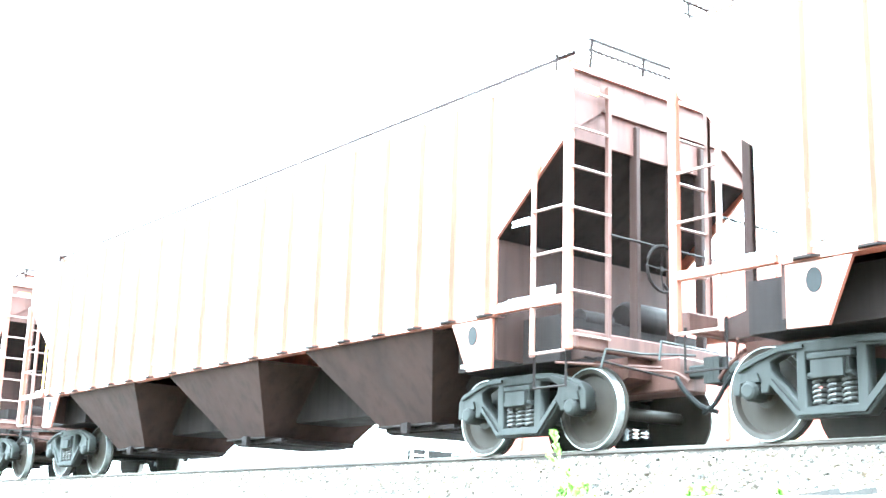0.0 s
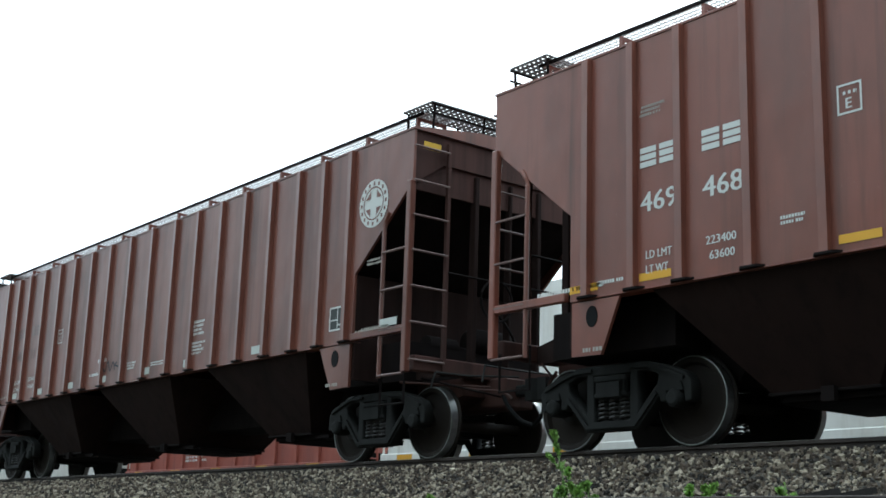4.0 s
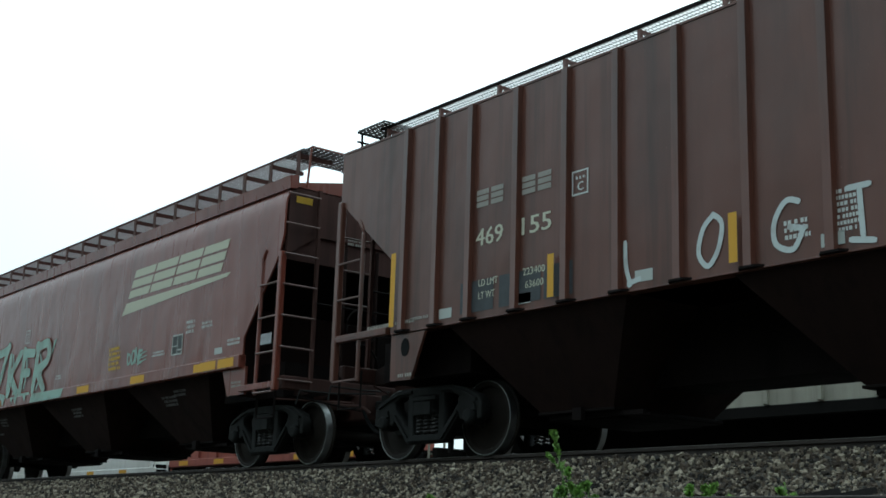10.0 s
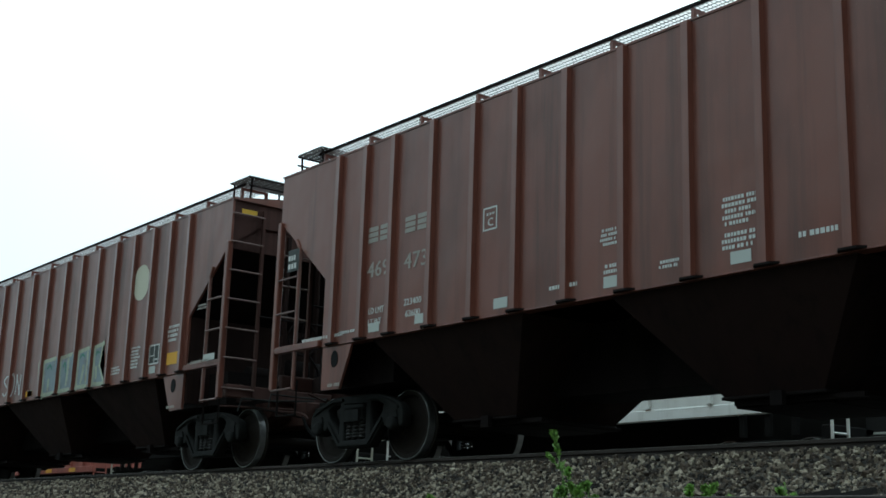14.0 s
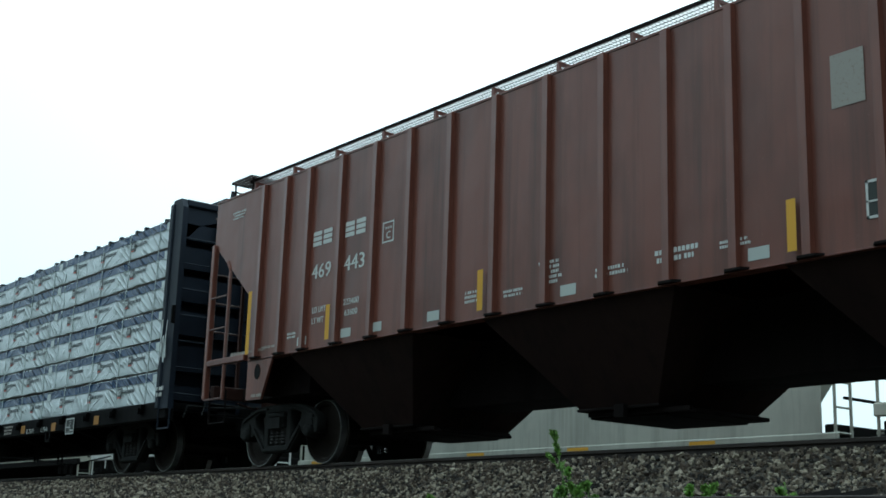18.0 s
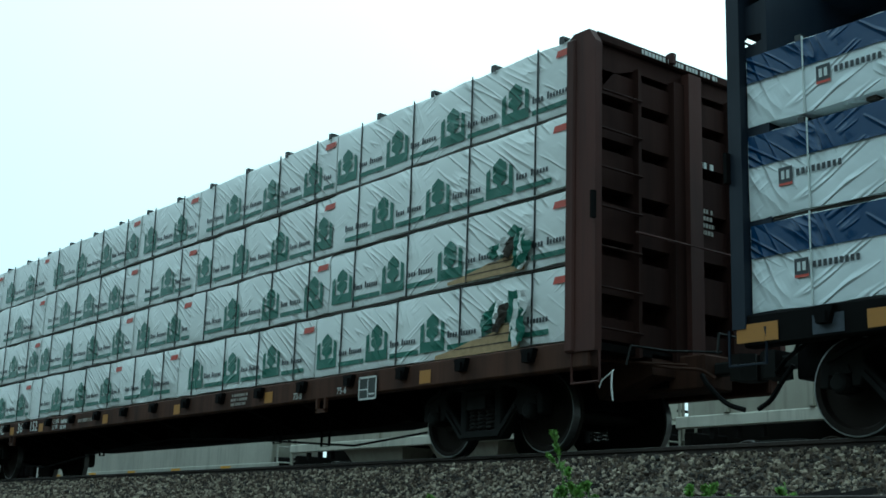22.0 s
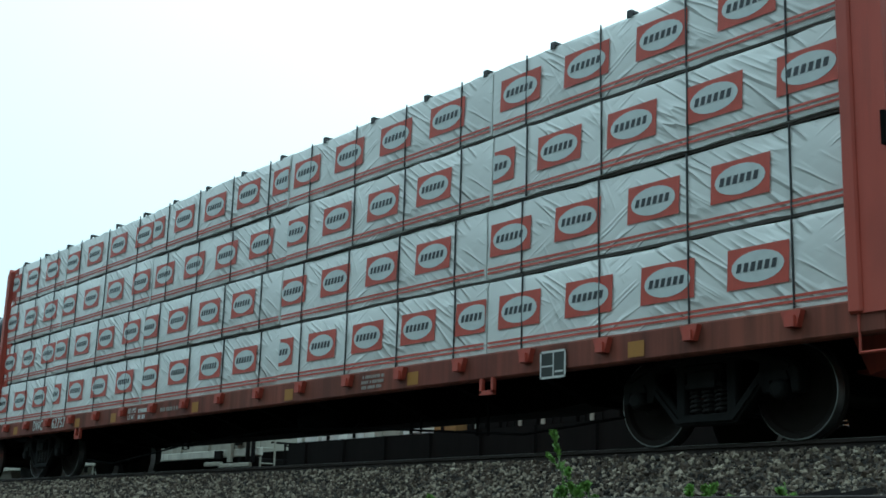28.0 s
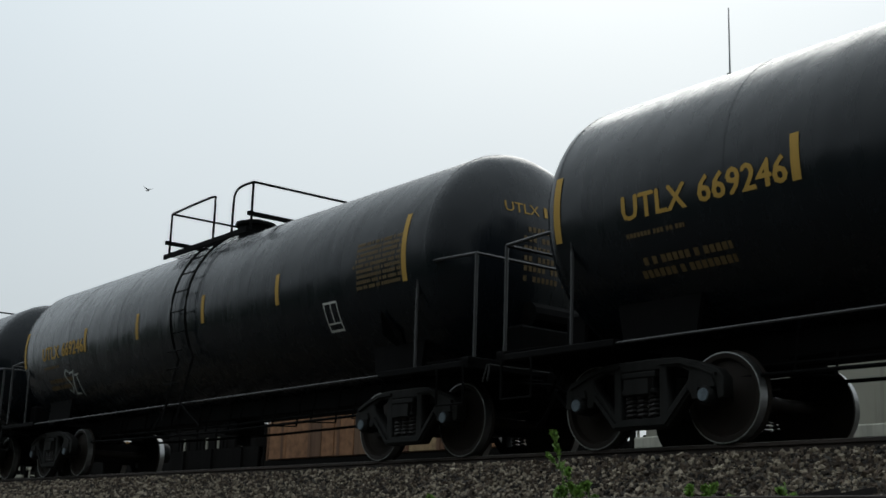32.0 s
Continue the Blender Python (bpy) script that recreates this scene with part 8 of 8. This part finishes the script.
# ---- the train on the far track, running the other way ----
FAR_WHITE = weathered("far_white_paint", (0.74, 0.75, 0.70), (0.45, 0.43, 0.37), (0.6, 0.58, 0.52), 51, 0.55, 0.8)
FAR_BEIGE = weathered("far_beige_paint", (0.36, 0.35, 0.28), (0.20, 0.19, 0.15), (0.46, 0.44, 0.36), 53, 0.65, 1.0)
FAR_GREY = weathered("far_pale_grey_paint", (0.44, 0.44, 0.37), (0.24, 0.23, 0.19), (0.50, 0.48, 0.40), 52, 0.6, 1.2)
FAR_RED = weathered("far_red_paint", (0.30, 0.075, 0.05), (0.15, 0.05, 0.04), (0.32, 0.14, 0.1), 55, 0.6, 0.8)
FAR_RUST = weathered("far_rust_paint", (0.17, 0.085, 0.045), (0.07, 0.04, 0.025), (0.34, 0.24, 0.12), 57, 0.8, 2.2)
FAR_DARK = weathered("far_dark_frame_paint", (0.010, 0.0095, 0.009), (0.01, 0.01, 0.009), (0.03, 0.027, 0.024), 59, 0.9, 1.0, gloss=0.04)
PALE_SILL = weathered("far_pale_sill_paint", (0.56, 0.55, 0.46), (0.2, 0.19, 0.15), (0.45, 0.43, 0.36), 61, 0.65, 1.0)
FAR_Y = 19.3


def far_car(label, length, mat, z0, z1, ribs, hopper=False, stripes=None):
    car = thing("far_wagon", label, "railway wagon", "wagons of the far train")
    h = length / 2
    # the bin stops short of the car's ends; thin side sheets run on over the end platforms
    g = Geo()
    inset = min(2.0, h - 1.0)
    if hopper:
        g.prism([(-h + 1.0, z1), (h - 1.0, z1), (h - 2.9, z0), (-h + 2.9, z0)], "y", -1.55, 1.55)
    else:
        g.box(-h + inset, h - inset, -1.55, 1.55, z0, z1, 0.04)
    part("bin", g, mat, car)
    g = Geo()
    g.box(-h, h, -1.6, -1.555, z0, z1)
    body = part("side_sheet", g, mat, car)
    g = Geo()
    g.box(-0.06, 0.06, -1.67, -1.6, z0 + 0.02, z1)
    me = g.mesh("rib", mat)
    for i in range(ribs):
        part("rib", me, None, body, m=pose(-h + length * (i + 0.5) / ribs, 0, 0))
    g = Geo()
    g.box(-h - 0.3, h + 0.3, -1.62, -1.5, z0 - 0.22, z0, 0.02)
    g.box(-h - 0.8, h + 0.8, -0.3, 0.3, 0.7, 1.0)
    part("side_sill", g, FAR_DARK if mat is FAR_RUST or (mat is FAR_BEIGE and z0 > 1.4) else PALE_SILL if mat is FAR_BEIGE else mat, car)
    g = Geo()
    g.box(-h - 0.2, h + 0.2, -0.5, 0.5, 0.22, z0)
    part("underframe", g, FAR_DARK, car)
    for s in (-1, 1):
        g = Geo()
        for y in (-1.55, -1.1):
            g.tube([(s * (h + 0.25), y, 0.8), (s * (h + 0.25), y, z1)], 0.03, 5)
        for k in range(8):
            g.tube([(s * (h + 0.25), -1.55, 0.9 + k * 0.42), (s * (h + 0.25), -1.1, 0.9 + k * 0.42)], 0.02, 5)
        part("end_ladder", g, mat, car)
        for q in (0.5, 1.05, 1.6):
            g = Geo()
            g.box(s * (h - q) - 0.05, s * (h - q) + 0.05, -1.55, -1.45, 0.9, z1)
            part("end_post", g, FAR_DARK, car)
        for z in (1.5, 2.3, 3.0):
            if z < z1:
                g = Geo()
                g.tube([(s * (h + 0.2), -1.2, z), (s * (h + 0.2), 1.5, z)], 0.03, 5)
                part("grab_rail", g, FAR_DARK, car)
        g = Geo()
        g.box(s * (h + 0.1) - 0.1, s * (h + 0.1) + 0.1, -1.5, 1.5, 0.62, 1.05, 0.02)
        g.box(s * (h + 0.45) - 0.45, s * (h + 0.45) + 0.45, -0.45, 0.45, 0.40, 0.95, 0.04)
        part("end_platform", g, FAR_DARK, car)
        add_truck(car, s * (h - 1.6))
    if stripes is not None:
        for i in range(5):
            patch(car, "reflector_strip", -h + 0.4 + i * length / 5, z0 - 0.18, -h + 1.0 + i * length / 5, z0 - 0.04, stripes, -1.625)
    if mat is FAR_RED:
        lines_of_text(car, -h * 0.4, z0 + 0.2, 1.4, 0.3, 3, WHITE_ST, y=-1.61, seed=int(length * 7))
    return car


FAR = []
for w0, w1, mat, z0, z1, ribs, hop, st, lab in (
        (-44, -24, FAR_WHITE, 0.75, 4.4, 0, True, ORANGE, "far white covered hopper wagon with orange stripes"),
        (-21.5, -8.3, FAR_RED, 0.85, 3.9, 12, False, ORANGE, "far red ribbed container wagon with orange strips"),
        (-6.9, 6.6, FAR_WHITE, 0.95, 4.4, 0, False, ORANGE, "far white wagon with black disc and orange strips"),
        (8.3, 19.5, FAR_RED, 1.12, 3.9, 10, False, ORANGE, "far red-brown container wagon with white stencils"),
        (21.5, 35.8, FAR_BEIGE, 1.42, 4.2, 13, False, None, "far beige ribbed wagon on the second track"),
        (37.6, 49.6, FAR_WHITE, 1.50, 3.4, 8, False, None, "far white gondola wagon on the second track"),
        (51.4, 67.4, FAR_GREY, 0.9, 3.3, 0, True, ORANGE, "far pale grey hopper wagon with a sloped end"),
        (68.7, 81.5, FAR_BEIGE, 1.33, 3.4, 5, False, None, "far beige wagon with a pale sill"),
        (82.3, 93.1, FAR_BEIGE, 1.33, 3.4, 6, False, None, "far beige wagon with a pale sill"),
        (94.9, 111.0, FAR_DARK, 0.6, 1.38, 9, False, None, "far dark flat wagon carrying closely set slatted crates"),
        (111.7, 124.1, FAR_RUST, 0.95, 2.6, 9, False, None, "far rusty gondola wagon with ribbed sides"),
        (125.6, 140.0, FAR_BEIGE, 1.0, 3.2, 0, True, None, "far pale hopper wagon behind the rusty gondola")):
    FAR.append((far_car(lab, w1 - w0, mat, z0, z1, ribs, hop, st), (w0 + w1) / 2))
for c in (72.1, 75.6, 79.1):
    g, x = Geo(), c - FAR[7][1]
    g.hull8([(x - 0.75, -1.1, 0.32), (x + 0.75, -1.1, 0.32), (x + 0.75, 1.1, 0.32), (x - 0.75, 1.1, 0.32)], [(x - 1.25, -1.5, 1.12), (x + 1.25, -1.5, 1.12), (x + 1.25, 1.5, 1.12), (x - 1.25, 1.5, 1.12)])
    part("hopper_bay", g, FAR_BEIGE, FAR[7][0])
placard(FAR[7][0], 76.3 - FAR[7][1], 1.52, 0.5, 0.22, -1.62)
for w, q, z0, z1, m in ((91.88, 0.10, 0.95, 1.75, FAR_BEIGE), (92.35, 0.16, 1.42, 1.75, FAR_DARK), (92.9, 0.05, 0.95, 1.75, FAR_DARK), (93.2, 0.04, 0.9, 1.75, FAR_DARK), (91.2, 0.2, 1.05, 1.3, FAR_DARK), (90.9, 0.5, 0.86, 0.98, FAR_BEIGE), (92.2, 0.9, 0.80, 0.92, FAR_BEIGE)):
    g, x = Geo(), w - FAR[8][1]
    g.box(x - q, x + q, -1.76, -1.66, z0, z1, 0.015)
    part("end_fitting", g, m, FAR[8][0])
CRATE_OCHRE = plain("ochre_crate_board", (0.36, 0.20, 0.06), 0.85, 0.4, 5)
for k in range(13):
    g, x = Geo(), -7.8 + 1.2 * k
    tall = k >= 6
    wide = 1.12 if tall else 0.8 if k % 3 else 1.05
    g.box(x, x + wide, -1.5, 1.4, 1.38, (2.05 if tall else 1.75) + 0.12 * (k % 2), 0.02)
    crate = part("crate", g, FAR_DARK if tall else (FAR_WHITE, FAR_WHITE, FAR_WHITE, FAR_BEIGE, FAR_WHITE, CRATE_OCHRE)[k], FAR[9][0])
    for q in (0.1, 0.34, 0.58) if tall else (0.3,):
        slat = Geo()
        slat.box(x + q, x + q + 0.1, -1.53, -1.5, 1.4, 1.74)
        part("slat", slat, FAR_BEIGE if (k + int(q * 10)) % 3 == 0 else FAR_DARK, crate)
rng = random.Random(12)
tans = [plain("weathered_tan_panel", (0.42, 0.29, 0.15), 0.85, 0.5, 5), plain("dark_rust_panel", (0.17, 0.085, 0.045), 0.9, 0.5, 5), plain("faded_orange_panel", (0.36, 0.18, 0.085), 0.85, 0.5, 5), FAR_RUST]
x = -6.2
while x < 5.95:
    g, w = Geo(), rng.choice((0.6, 0.9, 1.15))
    g.box(x, min(6.2, x + w - 0.03), -1.66, -1.60, 0.97, 2.6, 0.01)
    part("side_panel", g, rng.choice(tans), FAR[10][0])
    x += w
g = Geo()
for a in ((0, 0, 0.46, 0.04), (0, 0.42, 0.46, 0.46), (0, 0.04, 0.04, 0.42), (0.42, 0.04, 0.46, 0.42), (0.22, 0.2, 0.25, 0.42), (0.25, 0.2, 0.42, 0.23)):
    quad(g, 2.1 + a[0], 1.10 + a[1], 2.1 + a[2], 1.10 + a[3], -1.664)
part("data_panel", g, WHITE_ST, FAR[10][0])
for dx, q in ((-0.42, 0.025), (-0.72, 0.09), (-1.08, 0.03), (-1.2, 0.02)):
    g = Geo()
    g.box(-7.2 + dx - q, -7.2 + dx + q, -1.58, -1.45, 0.78, 3.0)
    part("end_post", g, FAR_DARK, FAR[11][0])
for z in (1.25, 1.75):
    g = Geo()
    g.box(-8.45, -7.2, -1.5, -1.46, z, z + 0.05)
    part("grab_rail", g, FAR_DARK, FAR[11][0])
g = Geo()
g.lathe([(-1.62, 0.0), (-1.62, 0.42), (-1.60, 0.42)], "y", (1.0, 0, 2.0), 24)
part("round_emblem", g, BLACK_ST, FAR[2][0])

# ---- mast beyond the tracks ----
MAST = plain("grey_galvanised_mast", (0.18, 0.19, 0.2), 0.5, 0.2, 5, 0.5)
mast = thing("radio_mast", "thin grey radio mast standing beyond the tracks", "mast", m=pose(-31.9, 40, -0.85))
g = Geo()
g.lathe([(0, 0.16), (14, 0.13), (19.2, 0.09), (19.3, 0.14), (19.5, 0.14), (19.5, 0.04), (22.5, 0.025)], "z", (0, 0, 0), 8)
part("pole", g, MAST, mast)
g = Geo()
g.box(-0.4, 0.4, -0.4, 0.4, -0.3, 0.15, 0.05)
part("footing", g, MAST, mast)

# ---- a small bird ----
BIRDM = plain("dark_feathers", (0.03, 0.03, 0.032), 0.8, 0.3, 20)
bird = thing("bird", "small dark bird flying across the sky", "bird")
g = Geo()
g.lathe([(-0.11, 0.0), (-0.08, 0.02), (0.0, 0.045), (0.07, 0.035), (0.10, 0.03), (0.125, 0.012), (0.14, 0.0)], "x", (0, 0, 0), 8)
g.prism([(-0.19, -0.04), (-0.19, 0.04), (-0.09, 0.012), (-0.09, -0.012)], "z", -0.003, 0.003)
g.v = [tuple(0.6 * k for k in p) for p in g.v]
part("bird_body", g, BIRDM, bird, smooth=True)
for s in (-1, 1):
    g = Geo()
    g.prism([(0.06, 0.0), (0.05, s * 0.12), (0.0, s * 0.24), (-0.03, s * 0.12), (-0.05, 0.0)], "z", -0.004, 0.004)
    g.v = [tuple(0.6 * k for k in p) for p in g.v]
    part("wing", g, BIRDM, bird, m=pose(0, 0, 0.01, s * 22))


# ---- movement ----
def run(t):
    """How far the near train has come at t seconds, in metres."""
    q = (t - 16) / 16
    return 133.385 * q + 0.668 * q ** 2 - 0.667 * q ** 3 + 0.075 * max(0.0, t - 30.0) ** 2


def motions():
    steps = [i * 1.0 for i in range(33)]
    for car, u in TRAIN:
        walk(car, [(t, pose(u + run(t), TRACK_Y, 0)) for t in steps])
    for car, w in FAR:
        walk(car, [(t, pose(w - 4.434 * t, FAR_Y, 0)) for t in (0.0, 16.0, 32.0)])
    spins = [i / 15 for i in range(481)]
    for group, way in ((TRAIN, run), (FAR, lambda t: -4.434 * t)):
        for car, _ in group:
            for ws in car.children:
                if ws.name.startswith("wheelset"):
                    x = ws.matrix_basis.translation.x
                    walk(ws, [(t, pose(x, 0, WHEEL_R) @ Matrix.Rotation(way(t) / WHEEL_R, 4, "Y")) for t in spins])
    walk(bird, [(t, pose(-26.94 + 21.5 * (t - 32.0), 12.0, 6.88 - 4.2 * (t - 32.0))) for t in (0.0, 16.0, 32.0)])


motions()
